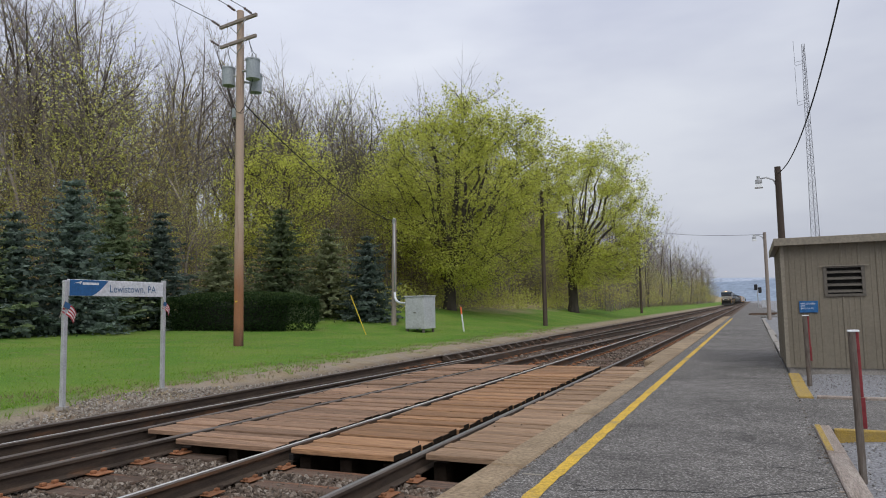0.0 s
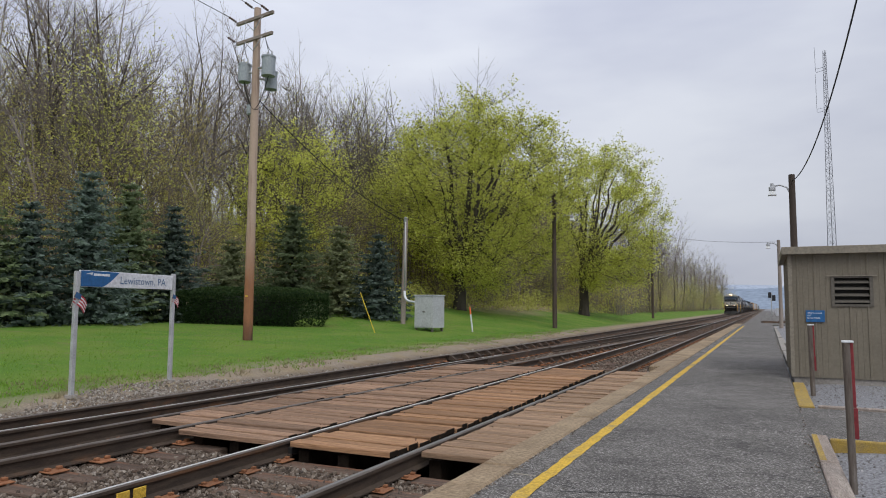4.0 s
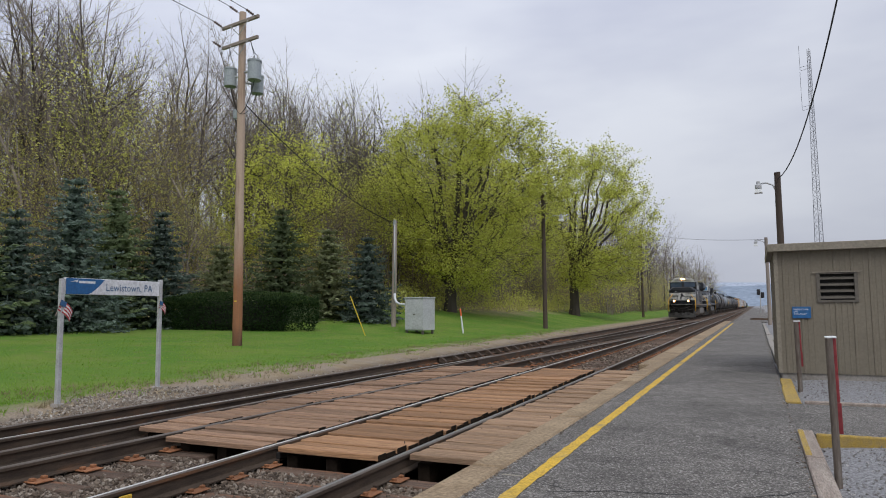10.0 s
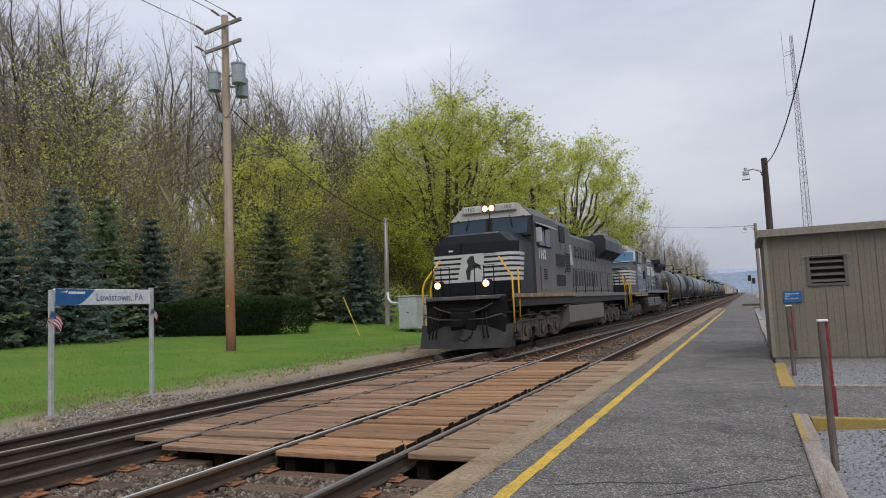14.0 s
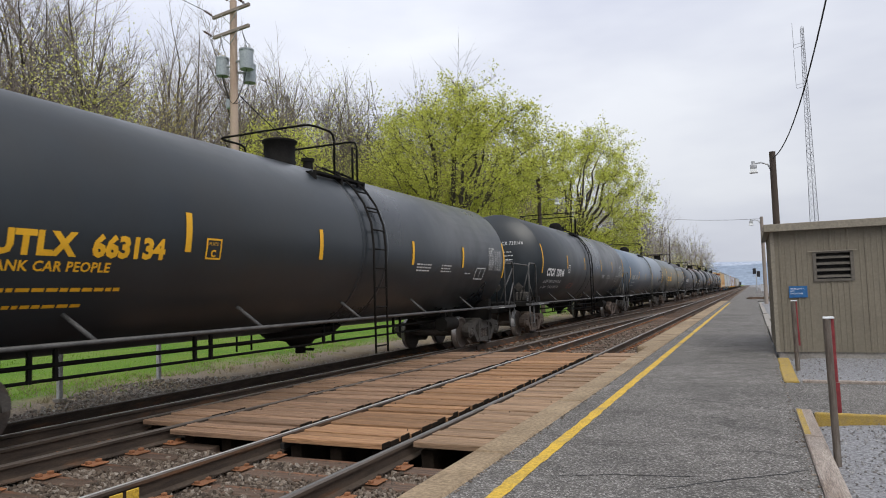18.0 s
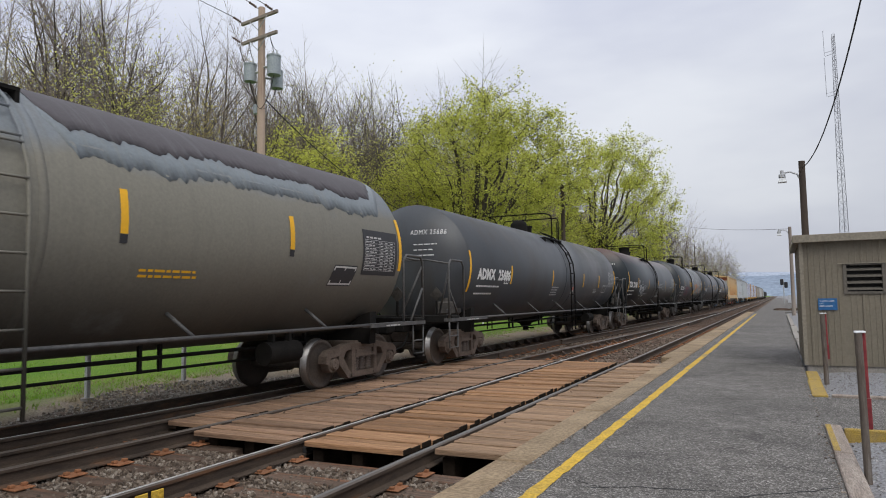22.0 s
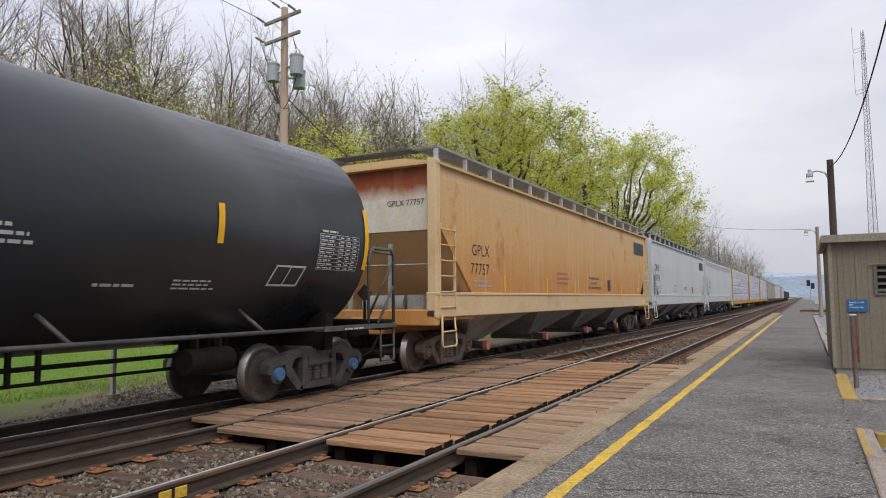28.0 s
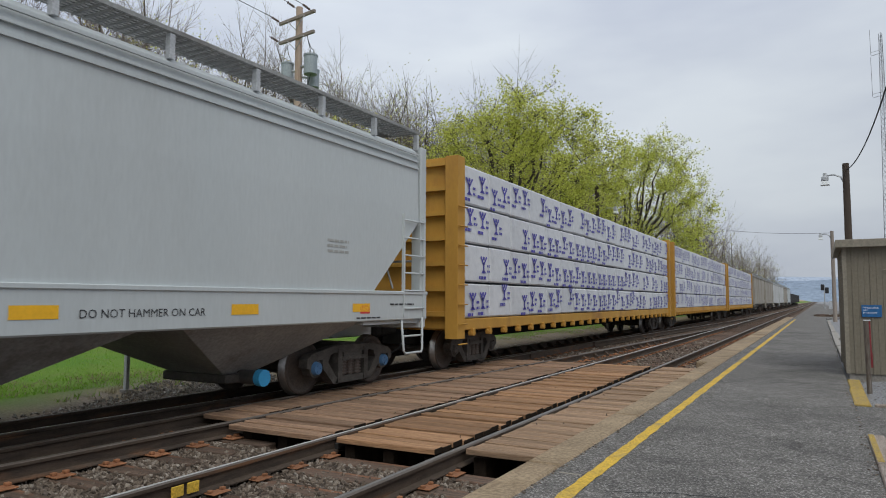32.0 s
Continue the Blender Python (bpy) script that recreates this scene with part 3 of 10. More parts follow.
near_track = thing("railway_track_near", "railway track with polished rails on wooden ties beside the platform", "track", "railway tracks", "structure")
far_track = thing("railway_track_far", "railway track with dark rails that the freight train runs on", "track", "railway tracks", "structure")
cross_track = thing("crossover_track", "crossover track that joins the two main tracks with frogs", "track", "railway tracks", "structure")
for side in (-1, 1):
    rail("rail", [(TRACK_NEAR + side * GAUGE / 2, y) for y in long_ys(-60, 900)], M_RAILTOP if side < 0 else M_RAILMID, "polished steel rail", near_track)
    rail("rail", [(TRACK_FAR + side * GAUGE / 2, y) for y in long_ys(-300, 900)], M_RAILDULL, "dark worn steel rail", far_track)
for ya, yb in ((3.85, 3.97), (4.01, 4.13)):
    part("joint_mark", Geo().box(-4.732, -4.716, ya, yb, -0.135, -0.045, c=0.003), M_YELLOW, near_track, "yellow painted plate on the rail web")
rail("rail", [(div_x(y), y) for y in (-14, 10, 30, 43.6)], M_RAILDULL, "rusty crossover rail", cross_track)
rail("rail", [(div_x(y) - GAUGE, y) for y in (-14, 5, 19.5)], M_RAILTOP, "bright crossover rail", cross_track)
rail("rail", [(div_x(y) - GAUGE, y) for y in (24.0, 40, 60, 77)], M_RAILDULL, "rusty crossover rail", cross_track)
# frogs, wing rails and guard rails with their braces
g = Geo()
g.prism([(div_x(18.5) - GAUGE - 0.03, 18.0), (-7.19, 18.0), (-7.18, 24.5), (div_x(24.5) - GAUGE - 0.05, 24.5)], "z", -0.16, -0.012)
part("frog", g, M_RAIL, cross_track, "cast steel frog")
g = Geo()
g.prism([(div_x(41) - 0.04, 41.0), (-4.70, 41.0), (-4.70, 47), (div_x(47) + 0.02, 47)], "z", -0.16, -0.012)
part("frog", g, M_RAIL, cross_track, "cast steel frog")


def guard(pts):
    ob = rail("guard_rail", pts, M_RAILDULL, "guard rail with bolted braces", cross_track)
    g = Geo()
    (xa, ya), (xb, yb) = pts[0], pts[-1]
    k = 0
    while ya + k * 0.95 < yb:
        y = ya + k * 0.95
        x = xa + (xb - xa) * (y - ya) / (yb - ya)
        g.prism([(x - 0.02, -0.17), (x + 0.24, -0.17), (x + 0.24, -0.13), (x + 0.09, -0.02), (x - 0.02, -0.02)], "y", y, y + 0.14)
        k += 1
    part("brace", g, M_RAIL, ob)


guard([(TRACK_FAR - GAUGE / 2 + 0.10, 18.5), (TRACK_FAR - GAUGE / 2 + 0.10, 30)])
guard([(div_x(18.5) - 0.10, 18.5), (div_x(28) - 0.10, 28)])


def ties():
    """Ties as parts near the camera, the rest of each track in one piece."""
    tie = Geo().box(-1.3, 1.3, -0.115, 0.115, -0.36, -0.176, c=0.012).mesh("tie", M_TIE)
    plate = Geo().box(-0.19, 0.19, -0.10, 0.10, -0.178, -0.168, c=0.004)
    for sx in (-0.11, 0.11):
        for sy in (-0.07, 0.07):
            plate.box(sx - 0.02, sx + 0.02, sy - 0.02, sy + 0.02, -0.168, -0.145, c=0.004)
    plate = plate.mesh("tie_plate", M_PLATE)
    anchor = Geo().box(-0.10, 0.10, -0.015, 0.015, -0.20, -0.175, c=0.004)
    for sx in (-0.088, 0.088):
        anchor.box(sx - 0.02, sx + 0.02, -0.018, 0.018, -0.19, -0.135, c=0.004)
    anchor = anchor.mesh("rail_anchor", M_RAIL)
    rng = random.Random(3)
    for track, cx, ya, yb in ((near_track, TRACK_NEAR, -3.0, 40.0), (far_track, TRACK_FAR, -1.0, 34.0)):
        y = ya
        while y < yb:
            if not 6.1 < y < 15.9:
                part("tie", tie, None, track, at=pose(cx + rng.uniform(-0.04, 0.04), y, rng.uniform(-0.036, -0.014), 0, 0, rng.uniform(-0.8, 0.8)))
                for side in (-1, 1):
                    part("tie_plate", plate, None, track, at=pose(cx + side * GAUGE / 2, y, 0))
                    if y < 24 and track is near_track:
                        part("rail_anchor", anchor, None, track, at=pose(cx + side * GAUGE / 2, y + 0.135, 0))
            y += 0.52
        g = Geo()
        while y < 160:
            g.box(cx - 1.3, cx + 1.3, y - 0.115, y + 0.115, -0.36, -0.18)
            y += 0.52
        tagged(part("far_ties", g, M_TIE, track), "weathered wooden ties", kind="stuff")


ties()


def crossover_ties():
    """Short tie ends and rusty plates along the crossover's rail."""
    tie = Geo().box(-0.42, 0.72, -0.115, 0.115, -0.36, -0.178, c=0.012).mesh("tie_end", M_TIE)
    plate = Geo().box(-0.22, 0.24, -0.10, 0.10, -0.178, -0.164, c=0.004)
    for sx in (-0.13, 0.13):
        for sy in (-0.06, 0.06):
            plate.box(sx - 0.025, sx + 0.025, sy - 0.025, sy + 0.025, -0.164, -0.135, c=0.005)
    plate = plate.mesh("wide_tie_plate", M_PLATE)
    rng = random.Random(6)
    for k in range(52):
        y = 2.38 + 0.52 * k
        if not 6.1 < y < 15.9:
            part("tie_end", tie, None, cross_track, at=pose(div_x(y), y, rng.uniform(-0.02, -0.004), 0, 0, rng.uniform(-1.5, 1.5)))
            part("tie_plate", plate, None, cross_track, at=pose(div_x(y), y, 0))


crossover_ties()


# ---- platform ----
def platform():
    p = thing("platform", "asphalt station platform with a stone edge and a yellow line", "platform", kind="structure")
    g = Geo()
    g.box(-2.09, 0.36, -14, 66, -0.3, 0.028)
    part("platform_surface", g, M_ASPHALT, p, "worn grey asphalt")
    g = Geo().box(0.36, 9.0, 8.72, 11.25, -0.3, 0.022)
    part("side_path", g, M_ASPHALT, p, "worn grey asphalt")
    g = Geo().box(-2.0, 2.4, 66, 400, -0.25, 0.012)
    part("far_path", g, M_ASPHALT, p, "worn grey asphalt")
    rng = random.Random(5)
    y = -13.0
    while y < 65:
        ln = rng.uniform(2.6, 3.4)
        g = Geo().box(-2.42 - 0.26 * (y > 14.6), -2.094, y + 0.008, y + ln - 0.008, -0.32, 0.045 + rng.uniform(-0.006, 0.006), c=0.025)
        part("edge_stone", g, M_CURB, p)
        y += ln
    g = Geo()
    y, x = -13.0, -1.757
    pts = []
    while y < 61:
        pts.append((x + rng.uniform(-0.006, 0.006), y, 0.06 + rng.uniform(-0.007, 0.007)))
        y += 0.12 if y < 25 else 0.6
    vs = [(a - w, b, 0.0325) for a, b, w in pts] + [(a + w, b, 0.0325) for a, b, w in pts]
    n = len(pts)
    g.add(vs, [(k, n + k, n + k + 1, k + 1) for k in range(n - 1)])
    part("yellow_line", g, M_YELLOW, p, "worn yellow painted line")
    # cracks
    def crack(x0, y0, x1, y1, w, amp, seed):
        r = random.Random(seed)
        m = 46
        g = Geo()
        vs = []
        off = 0.0
        for k in range(m):
            t = k / (m - 1)
            off += r.uniform(-amp, amp)
            off *= 0.92
            ww = w * r.uniform(0.25, 1.0) * min(1, 8 * t, 8 * (1 - t)) + 0.001
            vs += [(x0 + (x1 - x0) * t, y0 + (y1 - y0) * t + off - ww, 0.031), (x0 + (x1 - x0) * t, y0 + (y1 - y0) * t + off + ww, 0.031)]
        g.add(vs, [(2 * k, 2 * k + 1, 2 * k + 3, 2 * k + 2) for k in range(m - 1)])
        part("crack", g, M_CRACK, p, "dark crack in the asphalt")
    crack(-1.9, 13.35, 0.33, 13.9, 0.022, 0.02, 1)
    crack(-1.6, 24.0, 0.33, 23.2, 0.03, 0.03, 2)
    crack(-1.9, 34.5, 0.3, 35.0, 0.05, 0.04, 12)
    crack(-1.1, 9.45, 0.35, 8.7, 0.012, 0.03, 3)
    crack(-1.55, 5.25, -0.45, 5.58, 0.013, 0.02, 4)
    crack(-0.72, 5.14, 0.35, 6.02, 0.015, 0.02, 6)
    crack(-2.0, 6.0, -1.85, 5.6, 0.006, 0.02, 7)
    crack(-1.75, 5.55, -1.3, 5.35, 0.006, 0.02, 8)
    crack(-0.9, 8.0, 0.3, 8.4, 0.006, 0.03, 9)
    crack(-1.9, 19.2, -0.2, 19.6, 0.016, 0.03, 10)
    crack(-0.6, 3.6, 0.36, 4.3, 0.006, 0.02, 11)
    crack(-0.2, 6.6, 0.36, 6.45, 0.005, 0.02, 13)
    g = Geo().box(-2.03, -1.84, 5.60, 5.635, 0.03, 0.0315)
    part("chalk_mark", g, M_FLASH, p, "faint white paint mark")
    # grit along the edge stones and the shed side
    r = random.Random(17)
    g = Geo()
    for _ in range(900):
        y = 3 + 40 * r.random() ** 1.6
        x = -2.085 + abs(r.gauss(0, 0.02)) if r.random() < 0.6 else 0.355 - abs(r.gauss(0, 0.04))
        s = r.uniform(0.003, 0.011)
        g.box(x - s, x + s, y - s, y + s * 1.4, 0.02, 0.028 + s, c=s * 0.4)
    tagged(part("grit", g, M_STONE, p), "dark grit along the platform edges", kind="stuff")


platform()


def crossing_deck():
    """Wooden boards between the rails, laid across the track."""
    deck = thing("crossing_deck", "worn wooden board crossing between the rails", "crossing", kind="structure")
    rng = random.Random(11)
    near_l, near_r = TRACK_NEAR - GAUGE / 2, TRACK_NEAR + GAUGE / 2
    bays = [(lambda y: TRACK_FAR + GAUGE / 2 + 0.06, lambda y: div_x(y) - 0.06, 6.35, M_PLANKDARK),
            (lambda y: div_x(y) + 0.075, lambda y: near_l - 0.125, 6.0, M_PLANKDARK),
            (lambda y: near_l + 0.095, lambda y: near_r - 0.165, 5.95, M_PLANK),
            (lambda y: near_r + 0.06, lambda y: -2.43, 6.15, M_PLANKGREY)]
    for left, right, y0, mt in bays:
        y = y0
        while y < 15.9:
            w = rng.uniform(0.17, 0.26)
            a, b = left(y) + rng.uniform(0, 0.03), right(y) + rng.uniform(-0.02, 0.012)
            if b - a > 0.3:
                end = b + (0.25 * (y < 14.6 and rng.random() < 0.25) if mt is M_PLANKGREY else 0)
                top = rng.uniform(-0.024, 0.006)
                g = Geo()
                g.box(a - (a + b) / 2, min(end, -2.43) - (a + b) / 2, 0, w - rng.choice((0.012, 0.018, 0.024, 0.034)), top - 0.06, top, c=0.006)
                # ends and undersides get the oily near-black that also paints in their shade
                xs = [v[0] for v in g.v]
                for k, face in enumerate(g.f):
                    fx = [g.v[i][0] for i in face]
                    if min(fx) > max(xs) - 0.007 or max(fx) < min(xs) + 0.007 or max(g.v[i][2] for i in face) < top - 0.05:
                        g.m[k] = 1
                part("plank", g, [mt, M_OILYSHADE], deck, at=pose((a + b) / 2, y, 0, rng.uniform(-0.5, 0.5), rng.uniform(-0.25, 0.25), rng.uniform(-0.25, 0.25)))
            y += w
    # joists in the same near-black, for the shade under the deck
    for left, right, y0, mt in bays:
        a, b = left(8), right(8)
        for x in (a + 0.12, (a + b) / 2, b - 0.12):
            if b - a < 1.0 and x == (a + b) / 2:
                continue
            part("joist", Geo().box(x - 0.07, x + 0.07, y0 + 0.1, 15.8, -0.44, -0.10, c=0.01), M_OILYSHADE, deck)
    # added dark strips stand in for the shade in the flangeways
    for x0, x1 in ((near_r - 0.20, near_r - 0.045), (near_l - 0.16, near_l - 0.045), (near_l + 0.045, near_l + 0.10)):
        part("flangeway_timber", Geo().box(x0, x1, 6.0, 15.85, -0.14, -0.075, c=0.006), M_DARK, deck, "added black strip for the shade in the flangeway")
    # spike heads along the joists
    g = Geo()
    for left, right, y0, mt in bays:
        y = y0 + 0.06
        while y < 15.7:
            a, b = left(y), right(y)
            for x in (a + 0.12, (a + b) / 2, b - 0.12):
                if b - a > 0.4 and rng.random() < 0.12:
                    g.cyl((x + rng.uniform(-0.03, 0.03), y + rng.uniform(0, 0.08), -0.03), (x, y + 0.04, 0.0015), 0.006, n=6)
            y += 0.225
    tagged(part("spike_heads", g, M_RAIL, deck), "rusty spike heads in the boards", kind="stuff")


crossing_deck()


# ---- stones ----
def stone_mesh(seed):
    """A broken stone: the hull of a few scattered points."""
    r = random.Random(seed)
    bm = bmesh.new()
    for _ in range(11):
        v = Vector((r.gauss(0, 1), r.gauss(0, 1), r.gauss(0, 1))).normalized()
        m = max(abs(c) for c in v)
        bm.verts.new(v * (0.55 + 0.45 / m) * r.uniform(0.72, 1.0))
    res = bmesh.ops.convex_hull(bm, input=bm.verts[:])
    bmesh.ops.delete(bm, geom=[g for g in res["geom_interior"] if isinstance(g, bmesh.types.BMVert)], context="VERTS")
    bm.verts.index_update()
    pts = [v.co.copy() for v in bm.verts]
    fs = [[v.index for v in f.verts] for f in bm.faces]
    bm.free()
    return pts, fs


def scatter(name, mt, label, count, spot, size, seed):
    r = random.Random(seed)
    kinds = [stone_mesh(seed * 10 + k) for k in range(10)]
    g = Geo()
    for _ in range(count):
        x, y = spot(r)
        if -5.4 < x < -2.7 and abs((y + 3.0 + 0.26) % 0.52 - 0.26) < 0.125 and r.random() < 0.60:
            continue
        if -6.7 < x < -5.8 and abs((y - 2.38 + 0.26) % 0.52 - 0.26) < 0.12 and r.random() < 0.75:
            continue
        s = r.uniform(*size)
        m = Matrix.Translation((x, y, ground_z(x, y) + s * r.uniform(-0.1, 0.55))) @ Euler((r.uniform(0, 6), r.uniform(0, 6), r.uniform(0, 6))).to_matrix().to_4x4() @ Matrix.Diagonal((s, s * r.uniform(0.7, 1.2), s * r.uniform(0.55, 0.9), 1))
        pts, fs = kinds[r.randrange(10)]
        g.add([m @ p for p in pts], fs)
    tagged(part(name, g, mt), label, "gravel", kind="stuff")


LAST_Y = [0.0]


def r_y(r):
    """A place along the verge, denser near the station sign."""
    LAST_Y[0] = r.gauss(9.0, 1.8) if r.random() < 0.4 else 4 + 30 * r.random() ** 1.5
    return LAST_Y[0]


scatter("ballast", M_STONE, "brown-grey crushed stone ballast between the rails", 13500, lambda r: (r.uniform(-7.2, -2.45), 2.0 + 4.4 * r.random() ** 0.9), (0.013, 0.036), 1)
scatter("ballast", M_STONE, "brown-grey crushed stone ballast beside the crossing", 5200, lambda r: (r.uniform(-7.3, -2.75), 15.9 + 16 * r.random() ** 1.6), (0.025, 0.055), 2)
M_STONEVERGE = stone_material("verge_stone", ((0.15, 0.125, 0.10), (0.24, 0.205, 0.17), (0.33, 0.30, 0.26), (0.43, 0.41, 0.37)))
scatter("ballast", M_STONEVERGE, "grey-brown stone ballast on the verge by the sign", 8200, lambda r: (-9.15 - (0.75 + 0.9 * math.exp(-((r_y(r) - 9.0) / 1.6) ** 2)) * r.random() ** 1.5, LAST_Y[0]), (0.012, 0.036), 3)
scatter("gravel", M_STONEGREY, "grey gravel beside the platform", 3200, lambda r: (0.42 + 2.6 * r.random(), r.choice((r.uniform(4.2, 8.6), r.uniform(11.35, 15.5), r.uniform(4.2, 8.6)))), (0.008, 0.02), 4)


# ---- shed ----
def shed():
    x0, x1, y0, y1, zt = 0.40, 6.4, 15.62, 19.6, 2.60
    s = thing("equipment_shed", "brown ribbed metal shed with a louvre vent and flat roof", "shed")
    part("foundation", Geo().box(x0 + 0.03, x1 - 0.03, y0 + 0.03, y1 - 0.03, -0.3, 0.10, c=0.01), M_CONC, s, "pale concrete base")

    def sheet(axis, a, b, z0, z1, at, out):
        """One pressed sheet with ribs, 80 mm thick in all."""
        poly = [(a, -0.08), (a, 0.0)]
        k = math.ceil((a - 0.55) / 0.305) * 0.305 + 0.55 - 0.305
        while k < b:
            for off, w, d in ((0, 0.024, 0.017), (0.10, 0.014, 0.007), (0.20, 0.014, 0.007)):
                u = k + off
                if a + 0.03 < u < b - 0.03:
                    poly += [(u - w, 0.0), (u - w * 0.6, d), (u + w * 0.6, d), (u + w, 0.0)]
            k += 0.305
        poly += [(b, 0.0), (b, -0.08)]
        pts = [(u, at + d * out) if axis == "x" else (at + d * out, u) for u, d in poly]
        return Geo().prism(pts, "z", z0, z1)
    hole = (1.14, 1.86, 1.50, 2.10)
    for a, b, z0, z1 in ((x0, hole[0], 0.08, zt), (hole[1], x1, 0.08, zt), (hole[0], hole[1], 0.08, hole[2]), (hole[0], hole[1], hole[3], zt)):
        part("front_wall_panel", sheet("x", a, b, z0, z1, y0, -1), M_SIDING, s, "brown ribbed metal siding")
    part("side_wall", sheet("y", y0 + 0.081, y1 - 0.081, 0.08, zt, x0, -1), M_SIDING, s)
    part("side_wall", sheet("y", y0 + 0.081, y1 - 0.081, 0.08, zt, x1, 1), M_SIDING, s)
    part("back_wall", sheet("x", x0, x1, 0.08, zt, y1, 1), M_SIDING, s)
    g = Geo()
    g.box(x0 - 0.02, x0 + 0.05, y0 - 0.022, y0 + 0.06, 0.08, zt)
    part("corner_trim", g, M_FLASH, s)
    g = Geo()
    g.prism([(y0 - 0.14, zt - 0.03), (y1 + 0.1, zt - 0.03), (y1 + 0.1, zt + 0.05), (y0 - 0.16, zt + 0.10)], "x", x0 - 0.10, x1 + 0.1)
    part("roof", g, M_FLASH, s, "brown metal roof with a drip edge")
    g = Geo().box(x0 - 0.13, x1 + 0.12, y0 - 0.185, y0 - 0.15, zt - 0.05, zt + 0.105, c=0.006)
    g.box(x0 - 0.13, x0 - 0.102, y0 - 0.15, y1 + 0.1, zt - 0.05, zt + 0.105, c=0.006)
    part("fascia", g, M_FLASH, s)
    u0, u1, z0, z1 = hole
    g = Geo()
    for a in ((u0, u1, z0, z0 + 0.05), (u0, u1, z1 - 0.03, z1), (u0, u0 + 0.06, z0 + 0.05, z1 - 0.03), (u1 - 0.06, u1, z0 + 0.05, z1 - 0.03)):
        g.box(a[0], a[1], y0 - 0.03, y0 + 0.09, a[2], a[3])
    v = part("louvre_vent", g, M_DARKFRAME, s, "dark framed louvre vent")
    part("vent_back", Geo().box(u0 + 0.06, u1 - 0.06, y0 + 0.10, y0 + 0.12, z0, z1), M_DARK, v)
    part("vent_hood", Geo().box(u0 - 0.10, u1 + 0.07, y0 - 0.05, y0 - 0.031, z1 + 0.002, z1 + 0.02), M_FLASH, v)
    for k in range(4):
        z = z0 + 0.075 + k * 0.128
        part("slat", Geo().prism([(y0 - 0.025, z), (y0 - 0.025, z + 0.02), (y0 + 0.045, z + 0.062), (y0 + 0.045, z + 0.048)], "x", u0 + 0.061, u1 - 0.061), M_LOUVRE, v)
    sign = part("notice_sign", Geo().box(0.675, 1.01, y0 - 0.034, y0 - 0.022, 1.185, 1.42, c=0.003), M_BLUE, s, "small blue notice with white writing")
    for k, (line, size) in enumerate((("WHEELCHAIR", 0.042), ("LIFT", 0.042), ("ENCLOSURE", 0.042))):
        g = lettering(line, size)
        h = Geo().join(g, Matrix.Translation((0.70, y0 - 0.036, 1.35 - k * 0.048)) @ Matrix.Rotation(radians(90), 4, "X"))
        part("writing", h, M_LETTER, sign, "white letters")


shed()


def timber(x0, x1, y0, y1, z1, mt, label):
    solid("timber_kerb", Geo().box(x0, x1, y0, y1, z1 - 0.2, z1, c=0.012), mt, label, "kerb", "timber kerbs")


timber(0.365, 0.56, 13.3, 14.75, 0.048, M_TIMBERY, "yellow painted timber kerb by the shed")
timber(0.345, 0.55, 11.3, 13.28, 0.045, M_TIMBERY, "yellow painted timber kerb by the shed")
timber(0.365, 0.525, 7.25, 8.75, 0.055, M_TIMBER, "worn timber kerb with yellow paint remains")
solid("painted_edge", Geo().box(0.371, 0.425, 7.3, 8.74, 0.0555, 0.058), M_TIMBERY, "worn yellow paint along a timber kerb", "paint")
timber(0.365, 0.525, 3.2, 7.23, 0.052, M_TIMBER, "bare weathered timber kerb along the gravel")
timber(0.54, 3.6, 8.48, 8.55, 0.06, M_TIMBERY, "yellow painted timber along the path")
timber(0.60, 3.6, 11.36, 11.46, 0.05, M_TIMBER, "bare grey timber along the path")


def bollard(x, y, h, rad, label):
    b = thing("bollard", label, "bollard", "bollards", at=pose(x, y, 0, 0.6, -0.7, 0))
    g = Geo().cyl((0, 0, -0.25), (0, 0, h - 0.02), rad, n=16).cyl((0, 0, h - 0.02), (0, 0, h), rad, rad * 0.8, n=16)
    part("post", g, M_BOLLARD, b, "weathered steel post")
    part("reflector_plate", Geo().box(rad - 0.014, rad + 0.026, 0.030, 0.042, 0.62, h - 0.015, c=0.003), M_RED, b, "worn red reflector strip")
    part("reflector_plate", Geo().box(rad - 0.008, rad + 0.034, 0.026, 0.038, 0.36, 0.618, c=0.003), M_RED, b, "worn red reflector strip")
    part("white_cap", Geo().box(-rad, rad + 0.026, -rad, 0.045, h - 0.012, h + 0.004, c=0.003), M_LETTER, b)


bollard(0.575, 6.70, 1.18, 0.030, "weathered grey steel bollard with a red strip in gravel")
bollard(0.66, 13.75, 1.17, 0.040, "thin weathered bollard with a red strip by the shed")


